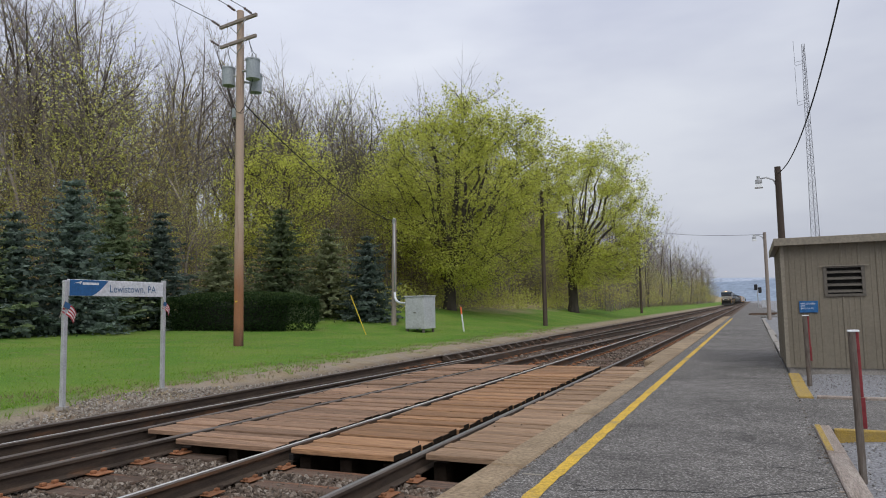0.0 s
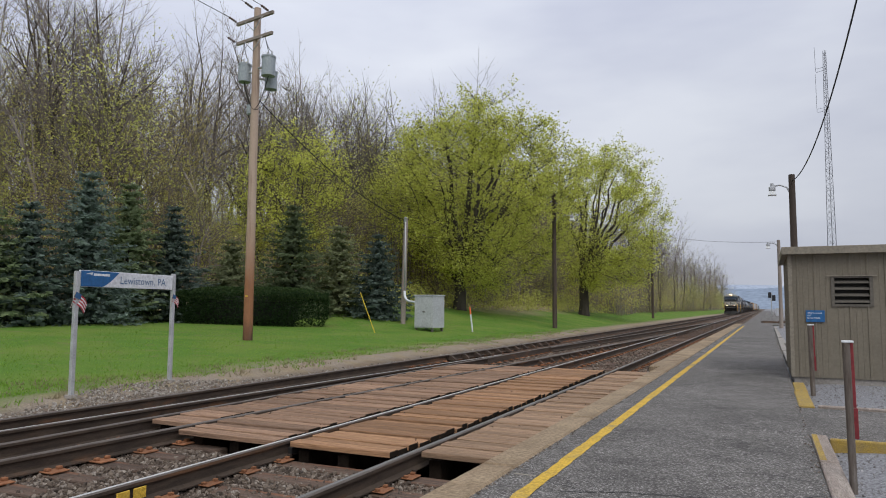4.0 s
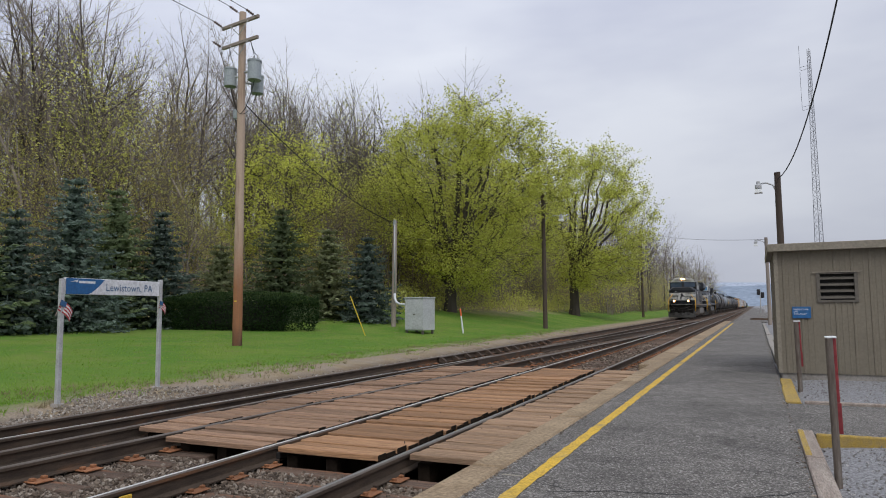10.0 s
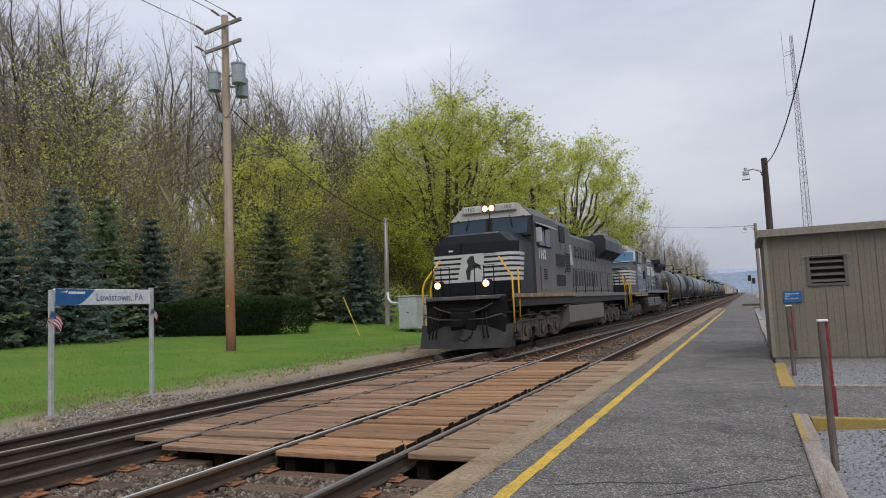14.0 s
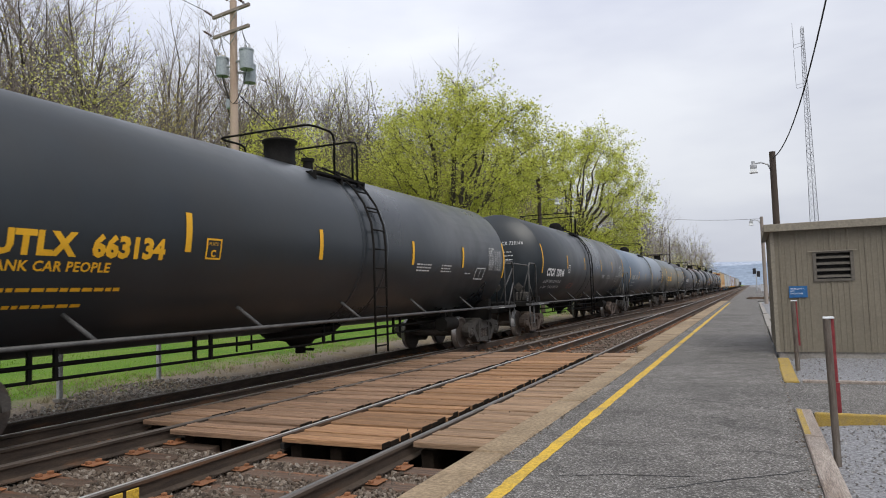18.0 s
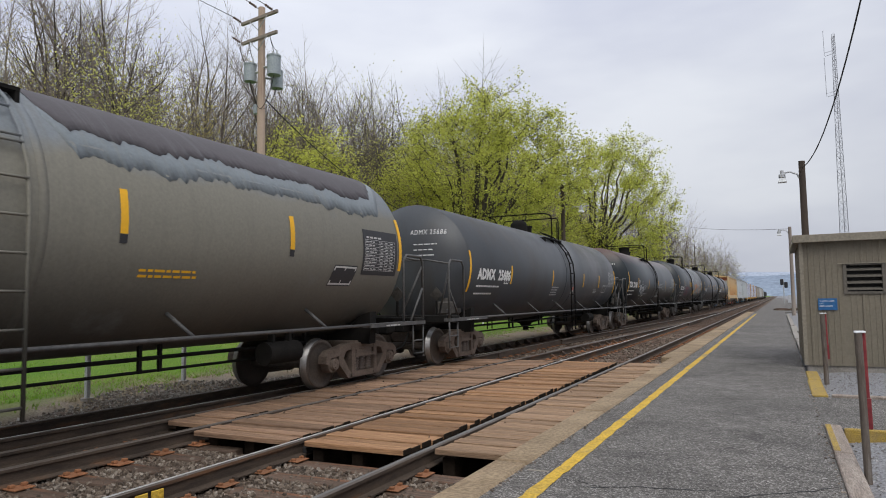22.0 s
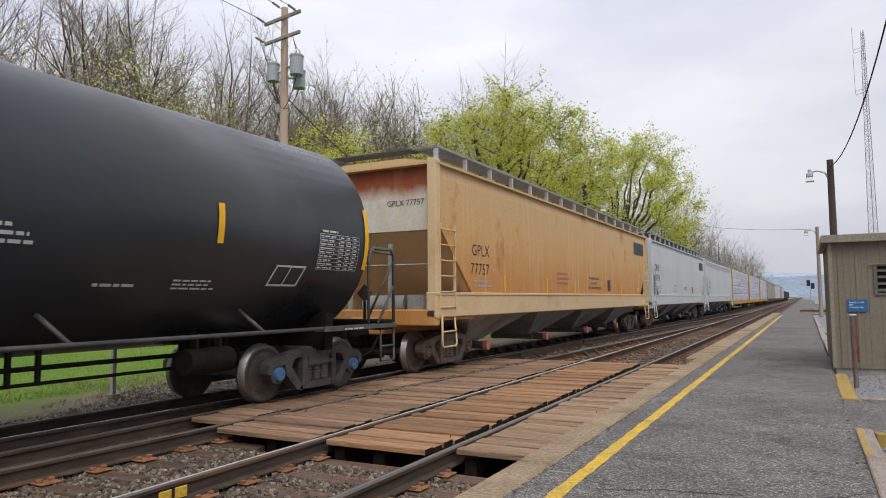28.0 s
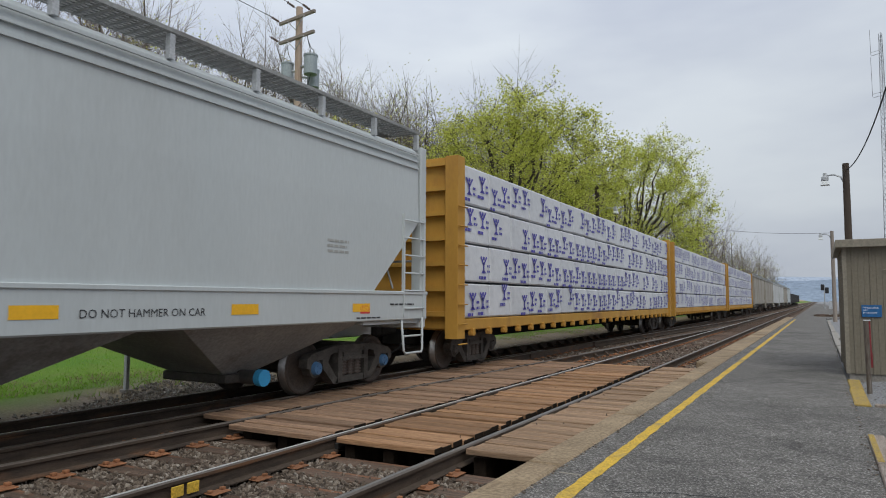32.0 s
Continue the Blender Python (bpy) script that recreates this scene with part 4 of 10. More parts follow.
# ---- station sign ----
def station_sign():
    s = thing("station_sign", "white and blue station name sign on two grey posts", "sign", at=pose(0, 0, 0))
    a, b = Vector((-10.31, 7.50, -0.09)), Vector((-10.61, 9.80, -0.07))
    for p, h in ((a, 2.08), (b, 2.12)):
        part("post", Geo().box(p.x - 0.036, p.x + 0.036, p.y - 0.036, p.y + 0.036, p.z - 0.1, p.z + h, c=0.008), M_GALV, s, "grey square post")
        part("footing", Geo().cyl((p.x, p.y, p.z - 0.2), (p.x, p.y, p.z + 0.06), 0.11, 0.10, n=14), M_CONC, s, "concrete footing")
    d = (b - a).normalized()
    ang = math.atan2(d.y, d.x)
    ln = (b - a).length
    m = Matrix.Translation((a.x, a.y, 0)) @ Matrix.Rotation(ang, 4, "Z")
    g = Geo().join(Geo().box(0.05, ln - 0.05, -0.03, 0.03, 1.735, 2.01, c=0.006), m)
    board = part("sign_board", g, M_WHITE, s, "white panel with a blue end")
    nb = 10
    poly = [(0.05, 1.74)] + [(0.50 + 0.38 * (k / nb) ** 0.7, 1.74 + 0.265 * k / nb) for k in range(nb + 1)] + [(0.05, 2.005)]
    part("blue_panel", Geo().join(Geo().prism(poly, "y", -0.0335, -0.031), m), M_BLUE, board, "blue swept panel")
    for word, u in (("Lewistown,", 0.90), ("PA", 1.84)):
        part("writing", Geo().join(Geo().join(lettering(word, 0.19), Matrix.Translation((u, -0.034, 1.805)) @ Matrix.Rotation(radians(90), 4, "X")), m), M_BLUELET, board, "dark blue letters")
    g = Geo()
    g.prism([(0.13, 1.945), (0.30, 1.985), (0.27, 1.93), (0.24, 1.95)], "y", -0.0365, -0.034)
    g.box(0.31, 0.66, -0.0365, -0.034, 1.925, 1.965)
    part("operator_mark", Geo().join(g, m), M_WHITE, board, "white operator mark")
    # small flags on the posts
    for p, size, turn in ((a, 1.0, -8), (b, 0.75, -30)):
        f = thing("small_flag", "small striped cloth flag on the sign post", "flag", "small flags", at=Matrix.Translation((p.x + 0.05, p.y - 0.05, 1.62)) @ Matrix.Rotation(ang, 4, "Z") @ pose(0, 0, 0, 0, 22 + turn * 0.3, 0))
        part("stick", Geo().cyl((0, 0, -0.25), (0, 0, 0.05), 0.006, n=6), M_TIMBER, f)
        st = [surf_flag[k % 2] for k in range(7)]
        for k in range(7):
            z = 0.03 - k * 0.026 * size
            pts = []
            for j in range(9):
                u = j / 8 * 0.30 * size
                pts.append((u, 0.012 * math.sin(j * 0.9), z - 0.10 * (j / 8) ** 2))
            g = Geo().add(pts + [(x, y + 0.002, zz - 0.026 * size) for x, y, zz in pts], [(j, j + 1, 10 + j, 9 + j) for j in range(8)])
            part("stripe", g, st[k], f)
        g = Geo().add([(0, -0.004, 0.032), (0.12 * size, -0.012, 0.018), (0.12 * size, -0.012, -0.07 * size), (0, -0.004, -0.06 * size)], [(0, 1, 2, 3)])
        part("canton", g, M_BLUELET, f, "blue corner")


surf_flag = [plain("flag_red", (0.42, 0.06, 0.07), 0.8), plain("flag_white", (0.65, 0.62, 0.60), 0.8)]
station_sign()

# ---- plants ----
def leaf_material(name, c1, c2, spread=0.35):
    """Leaves that vary clump by clump, a little translucent."""
    mt = bpy.data.materials.new(name)
    mt.use_nodes = True
    n, l = mt.node_tree.nodes, mt.node_tree.links
    b = n["Principled BSDF"]
    b.inputs["Roughness"].default_value = 0.65
    b.inputs["Specular IOR Level"].default_value = 0.2
    geo, mix, hsv, rng = n.new("ShaderNodeNewGeometry"), n.new("ShaderNodeMix"), n.new("ShaderNodeHueSaturation"), n.new("ShaderNodeMapRange")
    mix.data_type = "RGBA"
    mix.inputs["A"].default_value, mix.inputs["B"].default_value = (*c1, 1), (*c2, 1)
    l.new(geo.outputs["Random Per Island"], mix.inputs["Factor"])
    info = n.new("ShaderNodeObjectInfo")
    rng.inputs["To Min"].default_value, rng.inputs["To Max"].default_value = 1 - spread, 1 + spread
    l.new(info.outputs["Random"], rng.inputs["Value"])
    l.new(mix.outputs["Result"], hsv.inputs["Color"])
    l.new(rng.outputs["Result"], hsv.inputs["Value"])
    l.new(hsv.outputs["Color"], b.inputs["Base Color"])
    tr, add, out = n.new("ShaderNodeBsdfTranslucent"), n.new("ShaderNodeMixShader"), n["Material Output"]
    l.new(hsv.outputs["Color"], tr.inputs["Color"])
    add.inputs["Fac"].default_value = 0.58
    l.new(b.outputs["BSDF"], add.inputs[1])
    l.new(tr.outputs["BSDF"], add.inputs[2])
    l.new(add.outputs["Shader"], out.inputs["Surface"])
    return mt


M_BARK = surf("bark_grey_brown", (0.070, 0.058, 0.048), (0.135, 0.113, 0.093), 0.8, 0.95, 0, 0.5, 14, stretch=(4, 4, 0.7), rand=0.3)
M_BARKDARK = surf("bark_dark", (0.040, 0.033, 0.028), (0.085, 0.072, 0.06), 0.8, 0.95, 0, 0.5, 14, stretch=(4, 4, 0.7))
M_BARKPALE = surf("bark_pale", (0.20, 0.172, 0.142), (0.30, 0.26, 0.215), 0.8, 0.95, 0, 0.5, 14, stretch=(4, 4, 0.7), rand=0.25)
M_TWIG = surf("twig_brown", (0.15, 0.128, 0.112), (0.235, 0.20, 0.172), 1.0, 0.95, 0, 0.1, 10, rand=0.3)
M_LEAFY = leaf_material("spring_leaf_yellow_green", (0.42, 0.46, 0.07), (0.86, 0.87, 0.22), 0.12)
M_LEAFO = leaf_material("olive_bud_leaf", (0.43, 0.45, 0.12), (0.66, 0.66, 0.20), 0.25)
M_LEAFR = leaf_material("russet_bud_leaf", (0.42, 0.36, 0.125), (0.57, 0.50, 0.19), 0.25)
M_SPRUCE = leaf_material("spruce_blue_green", (0.085, 0.122, 0.098), (0.265, 0.335, 0.285), 0.2)
M_SPRUCEG = leaf_material("spruce_green", (0.115, 0.150, 0.080), (0.275, 0.340, 0.180), 0.2)
M_SPRUCEO = leaf_material("spruce_olive_brown", (0.150, 0.170, 0.090), (0.320, 0.350, 0.195), 0.2)
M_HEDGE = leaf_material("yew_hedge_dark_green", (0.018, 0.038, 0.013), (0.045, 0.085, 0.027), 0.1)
M_HEDGETOP = leaf_material("yew_hedge_top_green", (0.053, 0.090, 0.027), (0.090, 0.135, 0.045), 0.1)
M_GRASS = leaf_material("grass_blade", (0.16, 0.30, 0.032), (0.26, 0.42, 0.065), 0.0)
M_BRUSH = leaf_material("dry_brush", (0.24, 0.20, 0.12), (0.40, 0.35, 0.21), 0.2)


def leaf(g, p, s, r):
    """One leaf: a bent diamond."""
    a = Vector((r.gauss(0, 1), r.gauss(0, 1), r.gauss(0, 0.7))).normalized()
    b = a.orthogonal().normalized()
    b.rotate(Matrix.Rotation(r.uniform(0, 6.28), 3, a))
    g.add([p - a * s * 0.6, p + b * s * 0.42, p + a * s * 0.6, p - b * s * 0.42], [(0, 1, 2), (0, 2, 3)])


def bit(g, p, s, r):
    """A small leaf: one turned triangle."""
    a = Vector((r.gauss(0, 1), r.gauss(0, 1), r.gauss(0, 0.8))).normalized()
    b = a.orthogonal().normalized()
    b.rotate(Matrix.Rotation(r.uniform(0, 6.28), 3, a))
    g.add([p - a * s * 0.6 - b * s * 0.35, p - b * s * -0.5, p + a * s * 0.7 - b * s * 0.2], [(0, 1, 2)])


def spike(g, a, b, rad):
    """A twig that tapers to a point, three-sided."""
    d = (b - a).normalized()
    u = d.orthogonal().normalized()
    v = d.cross(u)
    g.add([a + u * rad, a + (v * 0.87 - u * 0.5) * rad, a - (v * 0.87 + u * 0.5) * rad, b], [(0, 1, 3), (1, 2, 3), (2, 0, 3)])


def grow(trunk, twigs, tips, p, d, ln, rad, level, r, spec):
    """A limb in bent steps, with side limbs; fine ends go to the twigs."""
    steps = 5 if level == 0 else 4 if level < 2 else 2
    pts, rads = [p.copy()], [rad]
    q = p.copy()
    for k in range(steps):
        d = (d + Vector((r.gauss(0, spec["bend"]), r.gauss(0, spec["bend"]), r.gauss(0, spec["bend"] * 0.6) + spec["lift"]))).normalized()
        q = q + d * ln / steps
        pts.append(q.copy())
        rads.append(rad * (1 - (1 - spec["taper"]) * (k + 1) / steps))
    fine = level >= spec["fine"]
    if fine:
        rads = [max(0.0125, q * 0.72) for q in rads]
    if level >= spec["levels"] and spec["spiked"]:
        spike(twigs, p, q, max(0.0135, rad * 0.72))
        tips.append(q)
        tips.append(p.lerp(q, 0.6))
        return
    (twigs if fine else trunk).tube(pts, rads, 3 if fine else (8 if level == 0 else 5))
    if level >= spec["levels"]:
        tips.append(pts[-1])
        tips.append(pts[-2])
        return
    kids = spec["kids"][level]
    for k in range(kids):
        t = spec["bare"][level] + (1 - spec["bare"][level]) * (k + r.uniform(0.2, 0.9)) / kids
        j = min(steps - 1, int(t * steps))
        f = t * steps - j
        s = pts[j].lerp(pts[j + 1], f)
        turn = r.uniform(0, 6.28)
        side = d.orthogonal().normalized()
        side.rotate(Matrix.Rotation(turn, 3, d))
        spread = spec["spread"] * r.uniform(0.7, 1.25)
        nd = (d * math.cos(spread) + side * math.sin(spread)).normalized()
        grow(trunk, twigs, tips, s, nd, ln * spec["short"][level] * r.uniform(0.7, 1.15) * (1.15 - 0.45 * t), rads[j] * 0.52, level + 1, r, spec)
    grow(trunk, twigs, tips, pts[-1], d, ln * spec["short"][level] * 0.9, rads[-1], level + 1, r, spec)


def tree_meshes(seed, height, rad, spec, leaves, size, bark, leaf_mat, clump=0.5):
    r = random.Random(seed)
    trunk, twigs, tips = Geo(), Geo(), []
    grow(trunk, twigs, tips, Vector((0, 0, -0.3)), Vector((r.gauss(0, 0.04), r.gauss(0, 0.04), 1)), height * spec["stem"], rad, 0, r, spec)
    trunk.cyl((0, 0, -0.4), (0, 0, 0.5), rad * 1.7, rad * 1.0, n=10, caps=False)
    if leaves:
        for _ in range(leaves):
            p = tips[r.randrange(len(tips))]
            bit(twigs, p + Vector((r.gauss(0, clump), r.gauss(0, clump), r.gauss(0, clump * 0.8))), size * r.uniform(0.6, 1.3), r)
        cut = len(twigs.f) - leaves
        for k in range(cut, len(twigs.f)):
            twigs.m[k] = 1
    return trunk.mesh("trunk", bark), twigs.mesh("crown", [M_TWIG, leaf_mat])


FOREST = dict(levels=4, kids=[9, 5, 4, 3], bare=[0.30, 0.15, 0.1, 0.05], short=[0.44, 0.56, 0.60, 0.85], spread=0.60, bend=0.09, lift=0.06, taper=0.45, fine=2, stem=0.68, spiked=True)
BACKWOOD = dict(levels=3, kids=[11, 6, 4, 3], bare=[0.28, 0.15, 0.1, 0.05], short=[0.42, 0.56, 0.65, 0.85], spread=0.66, bend=0.10, lift=0.045, taper=0.4, fine=2, stem=0.72, spiked=True)
FARWOOD = dict(levels=3, kids=[9, 5, 3, 3], bare=[0.22, 0.1, 0.1, 0.05], short=[0.45, 0.6, 0.7, 0.85], spread=0.7, bend=0.10, lift=0.045, taper=0.4, fine=1, stem=0.68, spiked=True)
BUSHY = dict(levels=3, kids=[9, 6, 5, 2], bare=[0.12, 0.1, 0.1, 0.1], short=[0.58, 0.62, 0.7, 0.6], spread=0.72, bend=0.14, lift=0.06, taper=0.5, fine=2, stem=0.55, spiked=True)


def plant(name, meshes, x, y, scale, turn, label, category, group, sink=0.15):
    t = thing(name, label, category, group, at=Matrix.Translation((x, y, ground_z(x, y) - sink)) @ Matrix.Rotation(turn, 4, "Z"))
    t.scale = (scale, scale, scale)
    part("trunk", meshes[0], None, t)
    part("crown", meshes[1], None, t)
    return t


def woods():
    r = random.Random(21)
    bare = [tree_meshes(100 + k, 20.0, 0.16 + 0.02 * k, FOREST, 1500 if k % 2 else 500, 0.045, M_BARKPALE if k == 1 else M_BARK, M_LEAFO, 0.3) for k in range(5)]
    back = [tree_meshes(150 + k, 20.0, 0.15 + 0.02 * k, BACKWOOD, 600 if k % 2 else 150, 0.06, M_BARKPALE if k == 1 else M_BARK, M_LEAFO, 0.4) for k in range(4)]
    far = [tree_meshes(180 + k, 18.0, 0.16, FARWOOD, 60, 0.2, M_BARK, M_LEAFO, 0.5) for k in range(3)]
    bush = [tree_meshes(200 + k, 9.5, 0.085, BUSHY, 3600, 0.07, M_BARKPALE, (M_LEAFO, M_LEAFY, M_LEAFR, M_LEAFR)[k], 0.5) for k in range(4)]
    spots = []

    def clear(x, y, gap):
        return all((x - a) ** 2 + (y - b) ** 2 > gap * gap for a, b in spots)
    n = tries = 0
    while n < 178 and tries < 6000:
        tries += 1
        y = 2 + 122 * r.random() ** 1.25
        edge = -35.5 + 11.0 * step(25, 60, y)
        x = edge - 3 - 44 * r.random() ** 1.15
        if not clear(x, y, 2.1):
            continue
        spots.append((x, y))
        kind = bare if x > edge - 8 and y < 55 else back
        plant("bare_tree", kind[r.randrange(len(kind))], x, y, r.uniform(0.85, 1.3) * (1.0 if y < 38 else 0.9), r.uniform(0, 6.3), "leafless forest tree with fine grey twigs on the slope", "tree", "bare trees of the wood")
        n += 1
    n = tries = 0
    while n < 75 and tries < 4000:
        tries += 1
        y = r.uniform(48, 140)
        x = -24.5 - 4 - 42 * r.random()
        if not clear(x, y, 1.7):
            continue
        spots.append((x, y))
        plant("bare_tree", back[r.randrange(4)], x, y, r.uniform(0.75, 1.05), r.uniform(0, 6.3), "leafless forest tree with fine grey twigs on the slope", "tree", "bare trees of the wood")
        n += 1
    spots.clear()
    n = tries = 0
    while n < 128 and tries < 6000:
        tries += 1
        y = r.uniform(2, 118)
        edge = -33.5 + 11.0 * step(25, 58, y)
        x = edge - 0.5 - 26 * r.random() ** 1.5
        tall = x < edge - 2 and r.random() < 0.55
        if not clear(x, y, 1.7):
            continue
        spots.append((x, y))
        k = r.choices((0, 1, 2, 3), (7, 0.8, 3, 3))[0]
        plant("understorey_tree", bush[k], x, y, r.uniform(1.4, 2.0) if tall else r.uniform(0.7, 1.3), r.uniform(0, 6.3), ("small tree with olive buds at the wood's edge", "small tree with yellow-green new leaves", "small tree with russet buds at the wood's edge", "small tree with russet buds at the wood's edge")[k], "tree", "small trees of the wood")
        n += 1
    # saplings fill the floor of the wood
    for mat, word, seed in ((M_LEAFO, "olive buds", 31), (M_LEAFY, "yellow-green leaves", 32), (M_LEAFR, "russet buds", 33)):
        q = random.Random(seed)
        g = Geo()
        for _ in range((1500, 900, 700)[seed - 31]):
            y = q.uniform(2, 125)
            x = -34.0 + 11.0 * step(25, 58, y) - 34 * q.random() ** 1.9
            h = q.uniform(1.6, 7.5) * (1.35 if y > 45 else 1.0)
            base = Vector((x, y, ground_z(x, y) - 0.1))
            d = Vector((q.gauss(0, 0.09), q.gauss(0, 0.09), 1)).normalized()
            first = len(g.f)
            spike(g, base, base + d * h, 0.012 + 0.005 * h)
            ends = []
            for _ in range(11):
                a = base + d * h * q.uniform(0.2, 0.95)
                e = a + Vector((q.gauss(0, 0.5), q.gauss(0, 0.5), q.uniform(0.1, 0.9))) * h * 0.24
                spike(g, a, e, 0.014)
                ends.append((a, e))
            for k in range(first, len(g.f)):
                g.m[k] = 1
            for _ in range(60):
                a, e = ends[q.randrange(11)]
                bit(g, a.lerp(e, q.uniform(0.2, 1.1)) + Vector((q.gauss(0, 0.22), q.gauss(0, 0.22), q.gauss(0, 0.2))), q.uniform(0.06, 0.125), q)
        tagged(part("saplings", g, [mat, M_BARKPALE]), "thin saplings with %s between the trunks" % word, "saplings", kind="stuff")
    # a thicket runs along the line farther on
    q = random.Random(35)
    g = Geo()
    for _ in range(1500):
        y = 84 + 300 * q.random() ** 1.7
        x = -16.0 - 1.5 * step(84, 110, y) - 12 * q.random() ** 1.4
        h = q.uniform(1.5, 7.0)
        base = Vector((x, y, ground_z(x, y) - 0.1))
        d = Vector((q.gauss(0, 0.1), q.gauss(0, 0.1), 1)).normalized()
        spike(g, base, base + d * h, 0.02 + 0.006 * h)
        ends = []
        for _ in range(9):
            a = base + d * h * q.uniform(0.15, 0.95)
            e = a + Vector((q.gauss(0, 0.55), q.gauss(0, 0.55), q.uniform(0.1, 0.8))) * h * 0.25
            spike(g, a, e, 0.02)
            ends.append((a, e))
        first = len(g.f)
        for _ in range(26):
            a, e = ends[q.randrange(9)]
            bit(g, a.lerp(e, q.uniform(0.2, 1.1)) + Vector((q.gauss(0, 0.25), q.gauss(0, 0.25), q.gauss(0, 0.2))), q.uniform(0.13, 0.24), q)
        m = 1 if q.random() < 0.6 else 2
        for k in range(first, len(g.f)):
            g.m[k] = m
    tagged(part("thicket", g, [M_BARKPALE, M_LEAFR, M_LEAFO]), "brown budding thicket beside the far line", "thicket", kind="stuff")
    # trees along the line farther on
    for k in range(110):
        y = 92 + 2.6 * k + r.uniform(-2, 2)
        x = -17.5 - 16 * r.random() ** 1.3 - (4 if k < 4 else 0)
        if k % 4 == 1:
            plant("understorey_tree", bush[(k // 4) % 4], x + 1.5, y, r.uniform(0.8, 1.3), r.uniform(0, 6.3), "small tree with new leaves beside the far line", "tree", "small trees of the wood")
        else:
            plant("bare_tree", far[r.randrange(3)], x, y, r.uniform(0.8, 1.2), r.uniform(0, 6.3), "leafless tree beside the far line", "tree", "bare trees of the wood")
    # brush at the foot of the wood
    g = Geo()
    for _ in range(3400):
        y = r.uniform(4, 230)
        edge = (-33.5 + 11.0 * step(25, 58, y)) if y < 90 else -18.0 + 1.5 * step(90, 110, y)
        x = edge - 9 * r.random()
        z = ground_z(x, y)
        h = r.uniform(0.3, 1.7)
        d = Vector((r.gauss(0, 0.8), r.gauss(0, 0.8), 1)).normalized() * h
        p = Vector((x, y, z - 0.05))
        g.tube([p, p + d * 0.6, p + d + Vector((r.gauss(0, 0.2), r.gauss(0, 0.2), 0))], [0.012, 0.009, 0.004], 3)
        for _ in range(5):
            leaf(g, p + d * r.uniform(0.3, 1.0) + Vector((r.gauss(0, 0.2), r.gauss(0, 0.2), 0)), r.uniform(0.10, 0.2), r)
    tagged(part("brush", g, M_BRUSH), "dry brown brush along the foot of the wood", "brush", kind="stuff")


woods()


def crown_tree(seed, rad, fork, mid, size, limbs, boughs, leaves, leaf_size, mats):
    """A spreading tree: limbs rise from the fork to uneven clumps that fill the crown."""
    r = random.Random(seed)
    trunk, crown = Geo(), Geo()
    f = Vector((0, 0, fork))
    trunk.tube([(0, 0, -0.4), (0, 0, 0.25), (0.05, 0, 1.2), f], [rad * 1.9, rad * 1.25, rad * 1.02, rad * 0.95], 12)
    mid, size = Vector(mid), Vector(size)

    def spot(shell):
        while True:
            v = Vector((r.uniform(-1, 1), r.uniform(-1, 1), r.uniform(-1, 1)))
            if shell < v.length < 1:
                break
        v *= 1 + 0.13 * noise.noise(v * 2.3 + Vector((seed, 0, 0)))
        if v.z < -0.3:
            v.x *= 0.9
            v.y *= 0.9
        return mid + Vector((v.x * size.x, v.y * size.y, v.z * size.z))

    def arc(a, b, r0, r1, n, geo, sides, up):
        pts = []
        for k in range(n + 1):
            t = k / n
            p = a.lerp(b, t) + Vector((0, 0, up * math.sin(math.pi * t)))
            if 0 < k < n:
                p += Vector((r.gauss(0, 1), r.gauss(0, 1), r.gauss(0, 1))) * (b - a).length * 0.014
            pts.append(p)
        geo.tube(pts, [r0 + (r1 - r0) * k / n for k in range(n + 1)], sides)
        return pts
    joints = []
    for k in range(limbs):
        a = 2.39996 * k + r.uniform(-0.25, 0.25)
        tilt = radians(8 + 74 * ((k + 0.5) / limbs) ** 0.9)
        reach = r.uniform(0.62, 0.82)
        e = mid + Vector((math.cos(a) * math.sin(tilt) * size.x, math.sin(a) * math.sin(tilt) * size.y, math.cos(tilt) * size.z - 0.12 * size.z)) * reach
        start = f - Vector((0, 0, r.uniform(-0.2, 0.9)))
        pts = arc(start, e, rad * r.uniform(0.46, 0.62), rad * 0.10, 8, trunk, 7, 0.5 * math.sin(tilt))
        joints += [(p, rad * (0.46 - 0.034 * j)) for j, p in enumerate(pts) if j > 1]
    ends = []
    for k in range(boughs):
        e = spot(0.38)
        j = min(joints, key=lambda q: (q[0] - e).length + 1.6 * max(0.0, q[0].z - e.z + 0.45 * math.hypot(q[0].x - e.x, q[0].y - e.y)))
        pts = arc(j[0], e, j[1] * 0.34, 0.016, 4, trunk if k % 3 == 0 else crown, 4, -0.1)
        joints += [(p, max(0.05, j[1] * 0.45)) for p in pts[2:4]]
        out = (e - mid).normalized()
        for p in pts[1:]:
            for _ in range(4):
                d = (out * 0.55 + Vector((r.gauss(0, 0.8), r.gauss(0, 0.8), r.gauss(0.25, 0.5)))).normalized() * r.uniform(0.5, 1.15)
                spike(crown, p, p + d, 0.013)
                ends += [p + d, p + d * 0.7, p + d * 0.4]
    base = len(crown.f)
    # leaves hang in small sprays round the twig ends
    sprays = leaves // 6
    for _ in range(sprays):
        p = ends[r.randrange(len(ends))] + Vector((r.uniform(-0.5, 0.5), r.uniform(-0.5, 0.5), r.uniform(-0.45, 0.35)))
        for _ in range(6):
            bit(crown, p + Vector((r.gauss(0, 0.2), r.gauss(0, 0.2), r.gauss(0, 0.13))), leaf_size * r.uniform(0.6, 1.3), r)
    for k in range(base, len(crown.f)):
        crown.m[k] = 1
    return trunk.mesh("trunk", mats[0]), crown.mesh("crown", [M_BARK, mats[1]])


